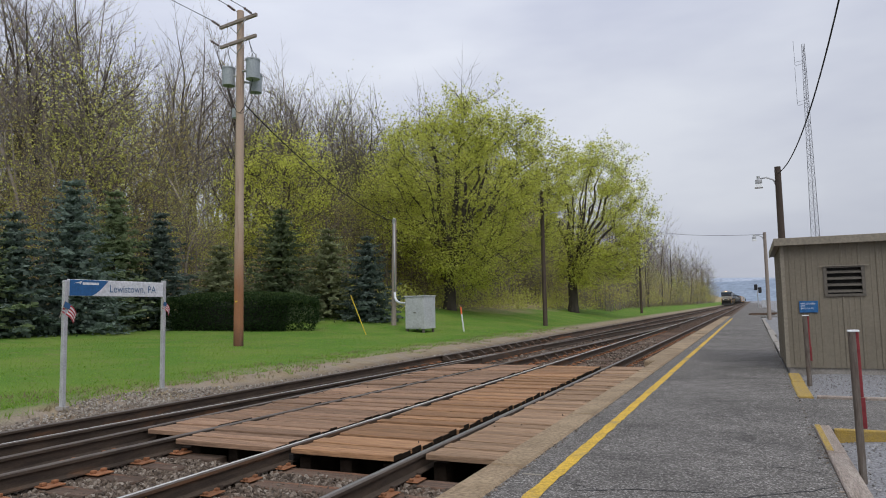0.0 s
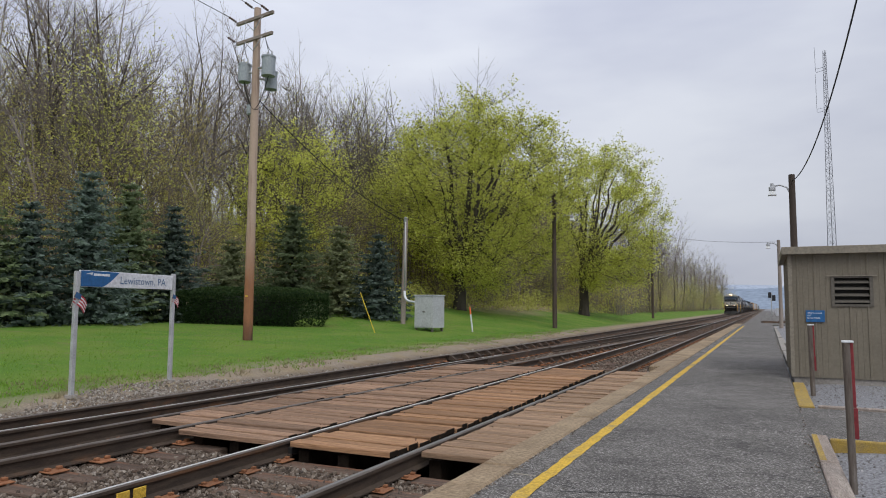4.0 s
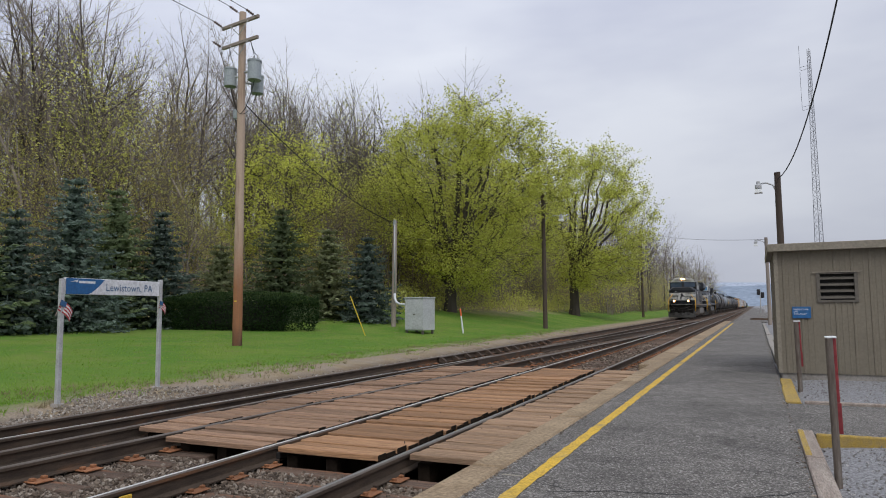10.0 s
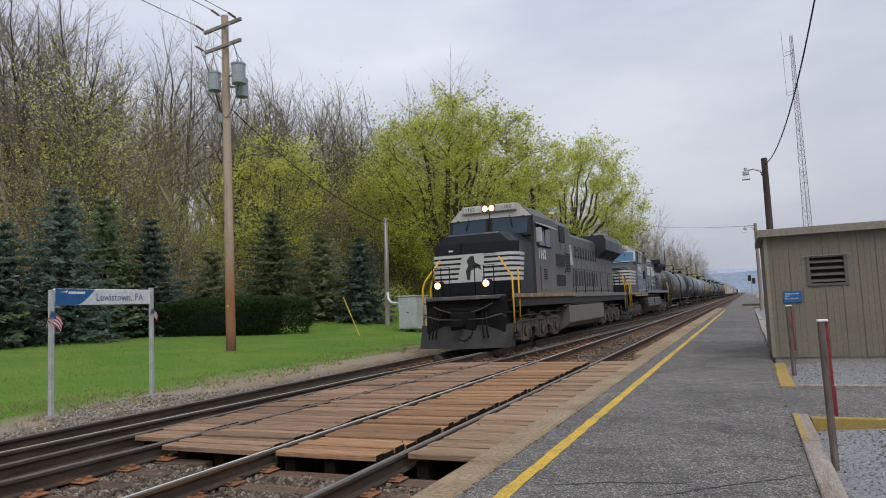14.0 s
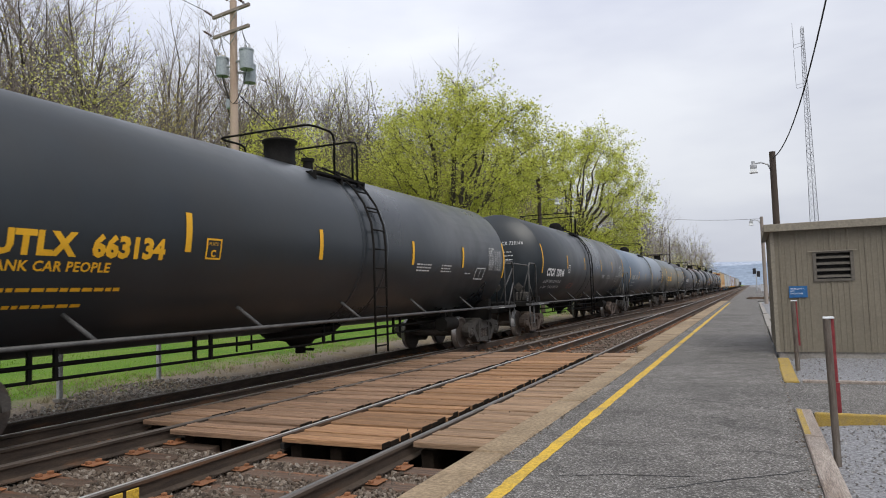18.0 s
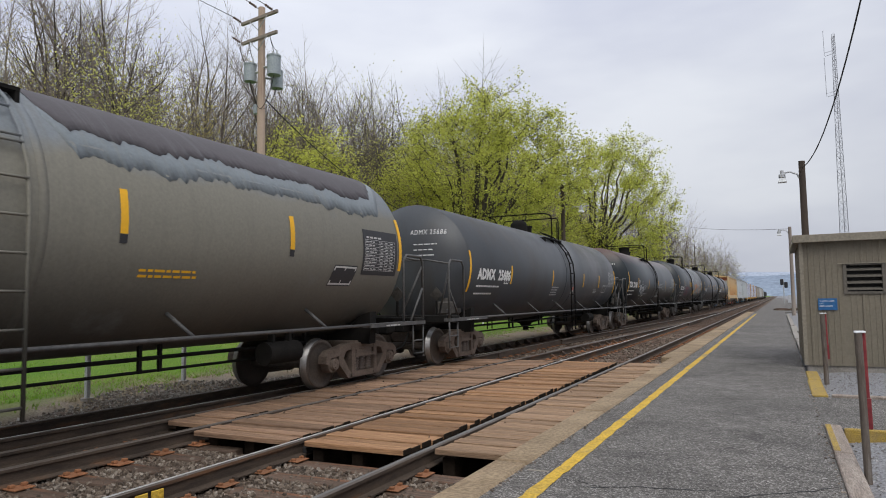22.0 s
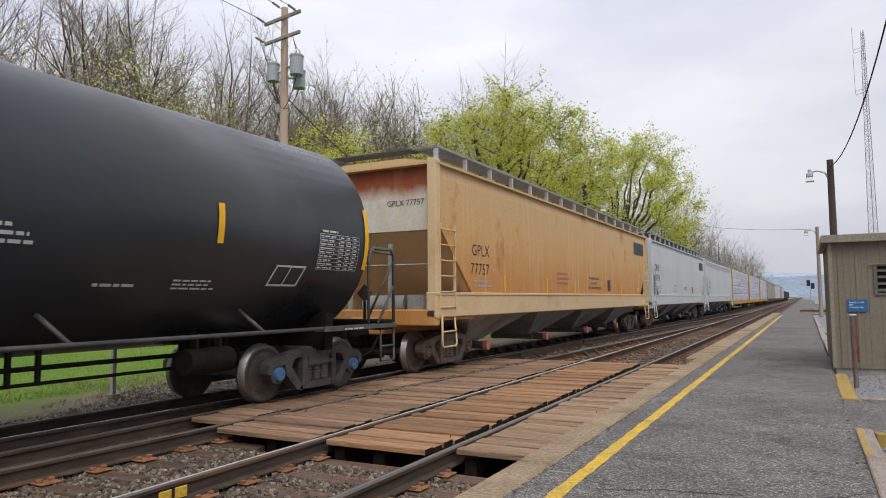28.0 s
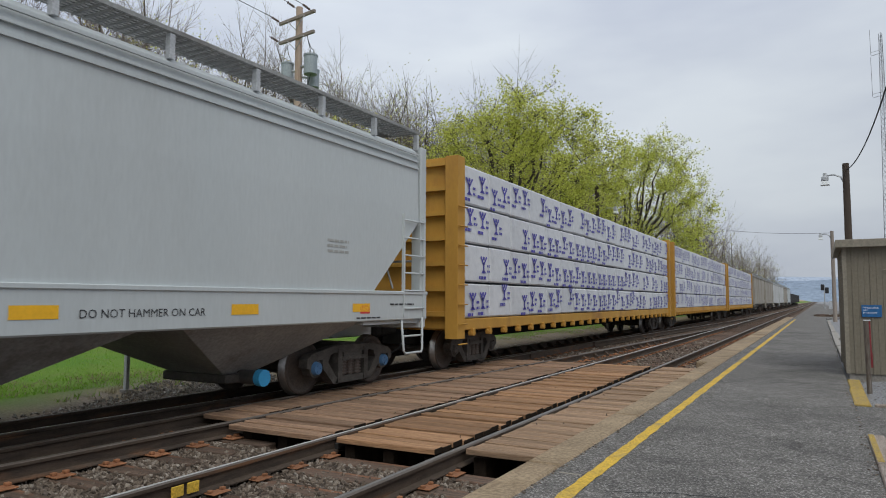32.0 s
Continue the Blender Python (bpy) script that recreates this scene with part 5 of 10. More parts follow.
def maples():
    m = crown_tree(301, 0.42, 3.0, (1.7, 0.4, 9.2), (7.9, 7.9, 7.6), 16, 520, 84000, 0.125, (M_BARKDARK, M_LEAFY))
    plant("maple_tree", m, -21.0, 47.0, 1.0, 0.0, "large spreading tree with fresh yellow-green leaves on the bank", "tree", "large spreading trees", 0.2)
    m = crown_tree(307, 0.48, 3.2, (2.3, 1.1, 9.9), (6.6, 6.6, 8.6), 13, 340, 52000, 0.135, (M_BARKDARK, M_LEAFY))
    plant("maple_tree", m, -17.3, 70.6, 1.0, 0.0, "large spreading tree with thin yellow-green leaves and dark limbs", "tree", "large spreading trees", 0.2)
    m = crown_tree(311, 0.22, 1.6, (0, 0, 6.0), (4.0, 4.0, 4.6), 7, 110, 16000, 0.12, (M_BARK, M_LEAFY))
    for x, y, s in ((-31.5, 40.0, 1.15), (-28.5, 52.5, 1.15), (-25.5, 62.0, 1.3)):
        plant("young_tree", m, x, y, s, x, "young tree with yellow-green leaves before the wood", "tree", "young leafing trees")


maples()


def undergrowth():
    """Low olive shoots under the spreading trees."""
    q = random.Random(71)
    g = Geo()
    for _ in range(330):
        y = q.uniform(40, 84)
        x = -24.0 + 0.085 * (y - 40) + q.uniform(-4.5, 3.0)
        h = q.uniform(0.4, 2.2)
        base = Vector((x, y, ground_z(x, y) - 0.05))
        first = len(g.f)
        top = base + Vector((q.gauss(0, 0.25), q.gauss(0, 0.25), h))
        spike(g, base, top, 0.014)
        for k in range(first, len(g.f)):
            g.m[k] = 1
        for _ in range(46):
            bit(g, base.lerp(top, q.uniform(0.1, 1.05)) + Vector((q.gauss(0, 0.35), q.gauss(0, 0.35), q.gauss(0, 0.15))), q.uniform(0.08, 0.17), q)
    tagged(part("undergrowth", g, [M_LEAFO, M_BARKPALE]), "low olive-green shoots under the spreading trees", "undergrowth", kind="stuff")


undergrowth()


def spruce_meshes(seed, h, w, mat):
    """Whorls of drooping boughs, each a spray of flat needle tufts."""
    r = random.Random(seed)
    trunk, crown = Geo(), Geo()
    trunk.tube([(0, 0, -0.2), (0.02, 0, h * 0.5), (0, 0, h)], [0.13, 0.08, 0.012], 7)
    tiers = int(h / 0.40)
    for k in range(tiers * 15):
        z = 0.25 + (h - 0.35) * (k // 15 + 0.4 * r.random()) / tiers
        t = z / h
        ln = (w * (1 - t) ** 0.74 + 0.07) * r.uniform(0.62, 1.12) * (1 + 0.10 * math.sin(3 * (k // 15)))
        a = k * 2.39996 + r.uniform(-0.3, 0.3)
        out = Vector((math.cos(a), math.sin(a), 0))
        side = Vector((-out.y, out.x, 0))
        droop = (0.05 + 0.34 * (1 - t)) * r.uniform(0.6, 1.4)
        m = max(4, int(ln / 0.17))
        for j in range(m):
            u = (j + r.random()) / m
            p = Vector((0, 0, z)) + out * ln * u + Vector((0, 0, ln * (-droop * u + 0.20 * u ** 3)))
            wid = 0.09 + 0.42 * (ln / w) * (1 - 0.55 * u)
            for s in (-1, 1):
                d = (side * s * r.uniform(0.6, 1.1) + out * r.uniform(0.3, 0.9) + Vector((0, 0, r.uniform(-0.45, 0.12)))).normalized() * wid * r.uniform(0.7, 1.2)
                th = Vector((r.gauss(0, 1), r.gauss(0, 1), r.gauss(0, 0.6))).normalized() * 0.085
                crown.add([p - th, p + th, p + d + th * 0.6, p + d * 1.15, p + d - th * 0.6], [(0, 1, 2, 3, 4)])
            q = p + Vector((0, 0, -r.uniform(0.05, 0.16))) + side * r.gauss(0, 0.06)
            crown.add([p - out * 0.07, p + out * 0.07, q + out * 0.05], [(0, 1, 2)])
        e = Vector((0, 0, z)) + out * ln + Vector((0, 0, ln * (0.20 - droop)))
        crown.add([e - out * 0.16 - side * 0.06, e - out * 0.16 + side * 0.06, e + out * 0.14 + Vector((0, 0, 0.06))], [(0, 1, 2)])
    for _ in range(int(330 * h)):
        t = 0.93 * r.random() ** 1.5
        a, u = r.uniform(0, 6.283), r.uniform(0.1, 0.75)
        ln = w * (1 - t)
        leaf(crown, Vector((math.cos(a) * ln * u, math.sin(a) * ln * u, 0.15 + (h - 0.5) * t - 0.2 * ln * u)), r.uniform(0.10, 0.30), r)
    return trunk.mesh("trunk", M_BARK), crown.mesh("crown", mat)


for k, (x, y, top, w, mat, word) in enumerate(((-29.6, 17.4, 6.2, 2.3, M_SPRUCEG, "green"), (-29.2, 18.9, 6.3, 1.9, M_SPRUCE, "blue-green"), (-28.9, 21.5, 8.1, 2.35, M_SPRUCE, "blue-green"), (-30.1, 24.8, 8.2, 2.2, M_SPRUCEG, "green"),
                                               (-29.0, 26.8, 7.2, 1.85, M_SPRUCE, "blue-green"), (-25.8, 33.0, 7.9, 2.2, M_SPRUCEG, "green"), (-24.4, 35.9, 6.9, 2.3, M_SPRUCEO, "olive brown"), (-21.4, 35.6, 6.25, 1.75, M_SPRUCE, "blue-green"),
                                               (-31.0, 15.0, 5.8, 2.2, M_SPRUCE, "blue-green"), (-27.6, 29.8, 5.6, 2.0, M_SPRUCEO, "olive brown"))):
    plant("spruce", spruce_meshes(400 + k, top - ground_z(x, y), w * 1.5, mat), x, y, 1.0, k, "dense %s spruce at the edge of the lawn" % word, "spruce", "spruces by the lawn")


def hedge():
    h = thing("clipped_hedge", "clipped dark green yew hedge on the lawn", "hedge")
    r = random.Random(8)
    a, b = Vector((-28.3, 26.14)), Vector((-20.7, 29.1))
    mid, d = (a + b) / 2, (b - a)
    half, ang = d.length / 2 + 0.2, math.atan2(d.y, d.x)
    base = ground_z(mid.x, mid.y) - 0.1
    tall, deep = 1.95, 1.15
    g = Geo()
    # added dark box stands in for the shade inside the hedge
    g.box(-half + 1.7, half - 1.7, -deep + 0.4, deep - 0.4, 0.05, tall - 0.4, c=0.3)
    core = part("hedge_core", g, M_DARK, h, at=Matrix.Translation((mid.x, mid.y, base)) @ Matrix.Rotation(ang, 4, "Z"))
    g = Geo()
    for _ in range(26000):
        k = r.random()
        x, y, z = r.uniform(-1, 1), r.uniform(-1, 1), r.random()
        if k < 0.42:
            y = -1 if r.random() < 0.8 else 1
        elif k < 0.85:
            z = 1
        else:
            x = r.choice((-1, 1))
        v = Vector((x, y))
        n = (x * x + y * y) ** 0.5
        x, y = (x / max(n, 1), y / max(n, 1)) if k >= 0.42 and k < 0.85 else (x / max(n, 0.1), y / max(n, 0.1))
        edge = min(1, (x * x + y * y) ** 0.5)
        zz = tall * (z - 0.24 * (z > 0.9) * edge ** 5) + 0.06 * noise.noise(Vector((x * 6, y * 3, z)))
        p = Vector((x * half * (0.94 + 0.06 * min(1, z * 3)), y * deep * (0.92 + 0.08 * min(1, z * 3)), zz)) + Vector((r.gauss(0, 0.045), r.gauss(0, 0.045), r.gauss(0, 0.035)))
        leaf(g, p, r.uniform(0.05, 0.105), r)
        # about half the leaves on top take the paler green
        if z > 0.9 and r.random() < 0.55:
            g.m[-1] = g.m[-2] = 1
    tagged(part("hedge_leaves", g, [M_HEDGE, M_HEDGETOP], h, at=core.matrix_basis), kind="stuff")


hedge()


def grass():
    r = random.Random(4)
    g = Geo()
    for _ in range(26000):
        y = 5 + 34 * r.random() ** 1.4
        x = -11.0 - 14 * r.random() ** 1.5
        if noise.noise(Vector((x * 0.8, y * 0.8, 3))) < -0.25 and x > -12.6:
            continue
        z = ground_z(x, y)
        h = r.uniform(0.02, 0.055)
        a = r.uniform(0, 6.28)
        w = 0.012
        dx, dy = math.cos(a) * w, math.sin(a) * w
        lx, ly = r.gauss(0, 0.03), r.gauss(0, 0.03)
        g.add([(x - dx, y - dy, z - 0.01), (x + dx, y + dy, z - 0.01), (x + lx, y + ly, z + h)], [(0, 1, 2)])
    tagged(part("grass", g, M_GRASS), "short spring grass on the lawn", "grass", kind="stuff")


grass()


def verge_weeds():
    """Dry tufts and straw on the verge between lawn and ballast."""
    r = random.Random(14)
    g = Geo()
    for _ in range(1500):
        y = 4 + 40 * r.random() ** 1.5
        x = -10.2 - 2.6 * r.random()
        if noise.noise(Vector((x * 0.9, y * 0.5, 7))) < -0.05:
            continue
        z = ground_z(x, y)
        green = r.random() < 0.45
        for _ in range(7):
            a, h = r.uniform(0, 6.28), r.uniform(0.03, 0.10)
            px, py = x + r.gauss(0, 0.06), y + r.gauss(0, 0.06)
            dx, dy = math.cos(a) * 0.01, math.sin(a) * 0.01
            g.add([(px - dx, py - dy, z - 0.01), (px + dx, py + dy, z - 0.01), (px + r.gauss(0, 0.05), py + r.gauss(0, 0.05), z + h)], [(0, 1, 2)], 1 if green else 0)
    tagged(part("weeds", g, [M_BRUSH, M_GRASS]), "dry straw and weeds on the dirt verge", "weeds", kind="stuff")


verge_weeds()


# ---- poles, wires and yard things ----
def sag(a, b, drop, n=14):
    a, b = Vector(a), Vector(b)
    return [a.lerp(b, k / n) - Vector((0, 0, drop * 4 * (k / n) * (1 - k / n))) for k in range(n + 1)]


def wire(pts, rad, label, name="overhead_wire"):
    solid(name, Geo().tube(pts, rad, 5), M_WIRE, label, "wire", "overhead wires")


def utility_pole():
    px, py = -17.42, 19.72
    k = 19.7 / 21.65
    base = ground_z(px, py)
    top = 1.45 + (13.97 - 1.45) * k
    p = thing("utility_pole", "tall wooden utility pole with two crossarms and transformers", "utility pole", at=pose(px, py, 0))
    g = Geo()
    cuts = [(base - 0.4, 0.180, 0), (base + 4.4, 0.164, 0), (top, 0.130, 0)]
    for (za, ra, m), (zb, rb, _) in zip(cuts, cuts[1:]):
        g.cyl((0, 0, za), (0, 0, zb), ra, rb, n=16, m=m, caps=zb == top)
    part("pole", g, M_POLE, p, "pole of weathered wood, reddish below")
    d = Vector((2.22, -0.37, 0)).normalized()
    f = Vector((-d.y, d.x, 0))
    arms = [(1.45 + (13.47 - 1.45) * k, 1.05), (1.45 + (12.6 - 1.45) * k, 1.02)]
    for z, half in arms:
        m = Matrix.Translation((0, -0.14, z)) @ Matrix.Rotation(math.atan2(d.y, d.x), 4, "Z")
        a = part("crossarm", Geo().join(Geo().box(-half, half, -0.05, 0.05, -0.06, 0.06, c=0.008), m), M_POLEGREY, p, "grey wooden crossarm")
        part("brace", Geo().tube([(d.x * -0.5, d.y * -0.5 - 0.2, z - 0.05), (0, -0.2, z - 0.5)], 0.018, 5).tube([(d.x * 0.5, d.y * 0.5 - 0.2, z - 0.05), (0, -0.2, z - 0.5)], 0.018, 5), M_GALV, a)
        out = Vector((3.0, -52, 3.4)).normalized()
        for u in (-0.92, 0.0, 0.92) if z == arms[0][0] else (-0.95,):
            q = Vector((0, -0.2, z + (0.35 if u == 0 else 0.0))) + d * u
            string = part("insulator", Geo().tube([q, q + out * 0.62], 0.012, 5), M_WIRE, a, "dead-end insulator string")
            for j in range(4):
                c = q + out * (0.16 + 0.11 * j)
                part("disc", Geo().cyl(c, c + out * 0.035, 0.055, 0.03, n=10), M_PORC, string)
    zt = 1.45 + (11.2 - 1.45) * k
    for off, hh, rad, dz in ((d * -0.46 - f * 0.16, 0.70, 0.235, 0.0), (d * 0.60 + f * 0.10, 0.76, 0.255, 0.14), (d * 0.22 + f * 0.56, 0.70, 0.235, -0.22)):
        c = Vector((0, 0, zt + dz)) + off
        t = part("transformer", Geo().cyl(c - Vector((0, 0, hh / 2)), c + Vector((0, 0, hh / 2 - 0.06)), rad, n=22).cyl(c + Vector((0, 0, hh / 2 - 0.06)), c + Vector((0, 0, hh / 2)), rad + 0.02, n=22).cyl(c + Vector((0, 0, hh / 2)), c + Vector((0, 0, hh / 2 + 0.05)), rad * 0.9, rad * 0.5, n=22), M_TRANS, p, "grey pole transformer")
        for s in (-0.1, 0.1):
            g = Geo()
            b = c + Vector((s, 0.05, hh / 2 + 0.02))
            g.cyl(b, b + Vector((0, 0, 0.2)), 0.05, 0.025, n=8)
            part("bushing", g, M_GALV, t)
        part("bracket", Geo().tube([c, Vector((0, 0, c.z))], 0.05, 6), M_GALV, t)
        g = Geo().tube(sag(c + Vector((0.1, 0.05, hh / 2 + 0.2)), Vector((0, -0.14, arms[1][0])) + d * (0.6 if off.dot(d) > 0 else -0.6), 0.15, 8), 0.012, 4)
        part("lead_wire", g, M_WIRE, t)
        part("lead_wire", Geo().tube(sag(c - Vector((0, 0, hh / 2)), (0.1, -0.15, zt - 1.5), 0.25, 8), 0.012, 4), M_WIRE, t)
    zb = 1.45 + (9.65 - 1.45) * k
    part("switch_box", Geo().cyl(Vector((0, 0, zb - 0.18)) + d * -0.28, Vector((0, 0, zb + 0.16)) + d * -0.28, 0.12, n=14), M_TRANS, p, "small grey meter can")
    part("pole_tag", Geo().box(0.0, 0.1, -0.2, -0.185, 1.75, 1.8), M_MARKY0, p, "small yellow tag")
    tops = [Vector((px, py - 0.2, arms[0][0] + (0.35 if u == 0 else 0))) + d * u + Vector((3.0, -52, 3.4)).normalized() * 0.62 for u in (-0.92, 0.0, 0.92)]
    for q in tops:
        wire(sag(q, q + Vector((3.0, -52, 1.2)), 0.9), 0.013, "thin power line from the pole over the lawn")
    g = Geo()
    zs = 1.45 + (10.0 - 1.45) * k
    wire(sag((px + 0.1, py + 0.15, zs), (-18.86, 34.3, 6.4), 0.55, 20), 0.022, "black service cable from the pole to the meter post", "service_cable")


M_MARKY0 = plain("yellow_tag", (0.75, 0.5, 0.05), 0.5)
utility_pole()


def meter_post():
    x, y = -18.89, 34.3
    z = ground_z(x, y)
    p = thing("meter_post", "grey weathered service post beside the metal cabinet", "post", at=pose(x, y, 0))
    part("post", Geo().cyl((0, 0, z - 0.3), (0.12, 0, 6.5), 0.15, 0.125, n=12), M_POLEGREY, p, "grey weathered post")
    part("weather_head", Geo().cyl((0.1, -0.1, 6.25), (0.2, -0.16, 6.55), 0.07, 0.09, n=10), M_GALV, p)
    part("conduit", Geo().tube([(0.16, -0.12, 6.3), (0.16, -0.13, 2.25)], 0.035, 8), M_GALV, p, "grey riser conduit")
    part("conduit", Geo().tube([(0.16, -0.13, 2.3), (0.22, -0.22, 2.02), (0.42, -0.42, 1.82), (0.85, -0.85, 1.70), (1.5, -1.45, 1.66), (2.25, -2.05, 1.62)], 0.07, 10), M_WHITE, p, "white conduit that bends into the cabinet")
    # cabinet
    cx, cy = -16.25, 32.1
    zc = ground_z(cx, cy)
    c = thing("utility_cabinet", "pale grey metal utility cabinet on short legs", "cabinet", at=Matrix.Translation((cx, cy, zc)) @ Matrix.Rotation(radians(-6), 4, "Z"))
    part("cabinet_body", Geo().box(-0.42, 0.72, -0.55, 0.60, 0.14, 1.80, c=0.012), M_CAB, c, "pale grey sheet metal body")
    part("cabinet_roof", Geo().box(-0.46, 0.76, -0.6, 0.64, 1.80, 1.86, c=0.01), M_CAB, c)
    part("cabinet_door", Geo().box(-0.37, 0.67, -0.575, -0.553, 0.2, 1.75, c=0.006), M_CAB, c, "front door panel")
    part("door_handle", Geo().box(0.12, 0.25, -0.60, -0.577, 0.95, 1.0), M_DARKFRAME, c)
    for a in (-0.36, 0.62):
        for b in (-0.45, 0.5):
            part("leg", Geo().box(a - 0.05, a + 0.05, b - 0.05, b + 0.05, -0.15, 0.14), M_DARKFRAME, c)
    # markers
    x, y = -17.3, 28.65
    z = ground_z(x, y)
    solid("guy_marker", Geo().cyl((x, y, z - 0.1), (x - 0.72, y - 0.3, z + 1.95), 0.022, n=8), M_YSTICK, "leaning yellow plastic guy-wire marker in the lawn", "marker")
    x, y = -14.68, 34.58
    z = ground_z(x, y)
    s = thing("marker_stake", "white marker stake with an orange top in the grass", "marker", at=pose(x, y, z, 0, -7, 0))
    part("stake", Geo().cyl((0, 0, -0.2), (0, 0, 0.95), 0.045, n=10), M_WHITE, s, "white tube")
    part("orange_top", Geo().cyl((0, 0, 0.951), (0, 0, 1.32), 0.048, n=10).cyl((0, 0, 1.32), (0, 0, 1.36), 0.048, 0.02, n=10), M_ORANGE, s, "orange cap")


meter_post()


def lamp_pole(x, y, h, arm, head_z, mat, rad, label, side=-1, wood=True):
    z = ground_z(x, y)
    p = thing("lamp_post", label, "street lamp", "lamp posts", at=pose(x, y, 0))
    part("pole", Geo().cyl((0, 0, z - 0.3), (0, 0, h), rad * 1.25, rad, n=12), mat, p, "straight wooden pole")
    a = part("arm", Geo().tube([(0, 0, head_z - 0.32), (side * arm * 0.25, 0, head_z + 0.10), (side * arm * 0.6, 0, head_z + 0.22), (side * arm, 0, head_z + 0.18)], 0.035, 6), M_GALV, p, "curved metal bracket")
    hd = part("lamp_head", Geo().box(side * arm - 0.13, side * arm + 0.13, -0.16, 0.16, head_z - 0.04, head_z + 0.16, c=0.04).cyl((side * arm, 0, head_z + 0.16), (side * arm, 0, head_z + 0.30), 0.07, n=10), M_GALV, p, "grey lamp housing")
    part("lens", Geo().loft([[(side * arm - 0.12, -0.15, head_z - 0.04), (side * arm + 0.12, -0.15, head_z - 0.04), (side * arm + 0.12, 0.15, head_z - 0.04), (side * arm - 0.12, 0.15, head_z - 0.04)], [(side * arm - 0.16, -0.2, head_z - 0.2), (side * arm + 0.16, -0.2, head_z - 0.2), (side * arm + 0.16, 0.2, head_z - 0.2), (side * arm - 0.16, 0.2, head_z - 0.2)]], 0, False), M_LAMPGLASS, hd, "clear lens")
    return p


lamp_pole(1.07, 31.6, 7.05, 0.75, 6.42, M_POLEDARK, 0.125, "dark wooden lamp pole behind the shed with a cable")
lamp_pole(0.95, 58.5, 6.75, 0.75, 6.32, M_POLEGREY, 0.12, "thin grey lamp pole by the far platform")
lamp_pole(-13.5, 46.6, 9.5, 1.3, 7.7, M_POLEDARK, 0.13, "tall wooden lamp pole beside the far track", 1)
lamp_pole(-13.9, 95.1, 12.0, 0.9, 10.9, M_POLEDARK, 0.14, "tall wooden pole beside the far track", 1)
wire(sag((1.1, 31.5, 6.78), (1.96, 15.7, 8.35), 0.85, 20) + [Vector((2.42, 10, 9.6)), Vector((3.25, 0, 12.5))], 0.02, "black cable from the lamp pole over the shed", "service_cable")
wire(sag((0.95, 58.5, 6.6), (-13.9, 95.1, 11.5), 0.4), 0.014, "thin wire across the tracks")


M_MASTGREY = plain("mast_dull_steel", (0.13, 0.135, 0.15), 0.6)


def mast():
    m = thing("radio_mast", "tall grey lattice radio mast beyond the shed", "mast", at=pose(19.55, 249, 0))
    zt, w0, w1 = 86.0, 1.75, 0.50
    legs = [(math.cos(a), math.sin(a)) for a in (0.5, 2.6, 4.7)]
    wid = lambda z: w0 + (w1 - w0) * z / zt
    for cx, cy in legs:
        part("leg", Geo().cyl((cx * w0, cy * w0, -0.5), (cx * w1, cy * w1, zt), 0.09, 0.06, n=6), M_MASTGREY, m)
    g = Geo()
    z = 0.0
    k = 0
    while z < zt - 1:
        nz = z + 1.2 + 1.1 * (1 - z / zt)
        for j in range(3):
            a, b = legs[j], legs[(j + 1) % 3]
            g.tube([(a[0] * wid(z), a[1] * wid(z), z), (b[0] * wid(nz), b[1] * wid(nz), nz)], 0.035, 3)
            g.tube([(b[0] * wid(z), b[1] * wid(z), z), (a[0] * wid(nz), a[1] * wid(nz), nz)], 0.035, 3)
        z = nz
    tagged(part("lattice", g, M_MASTGREY, m), kind="stuff")
    for z, h in ((79.5, 8.0), (66.0, 12.5)):
        part("side_antenna", Geo().tube([(0, 0, z), (-2.6, 0, z - 0.6), (-2.75, 0, z), (-2.85, 0, z + h)], 0.06, 5).tube([(0, 0, z + 1), (-2.7, 0, z + 0.6)], 0.05, 5), M_MASTGREY, m, "thin side antenna")


mast()


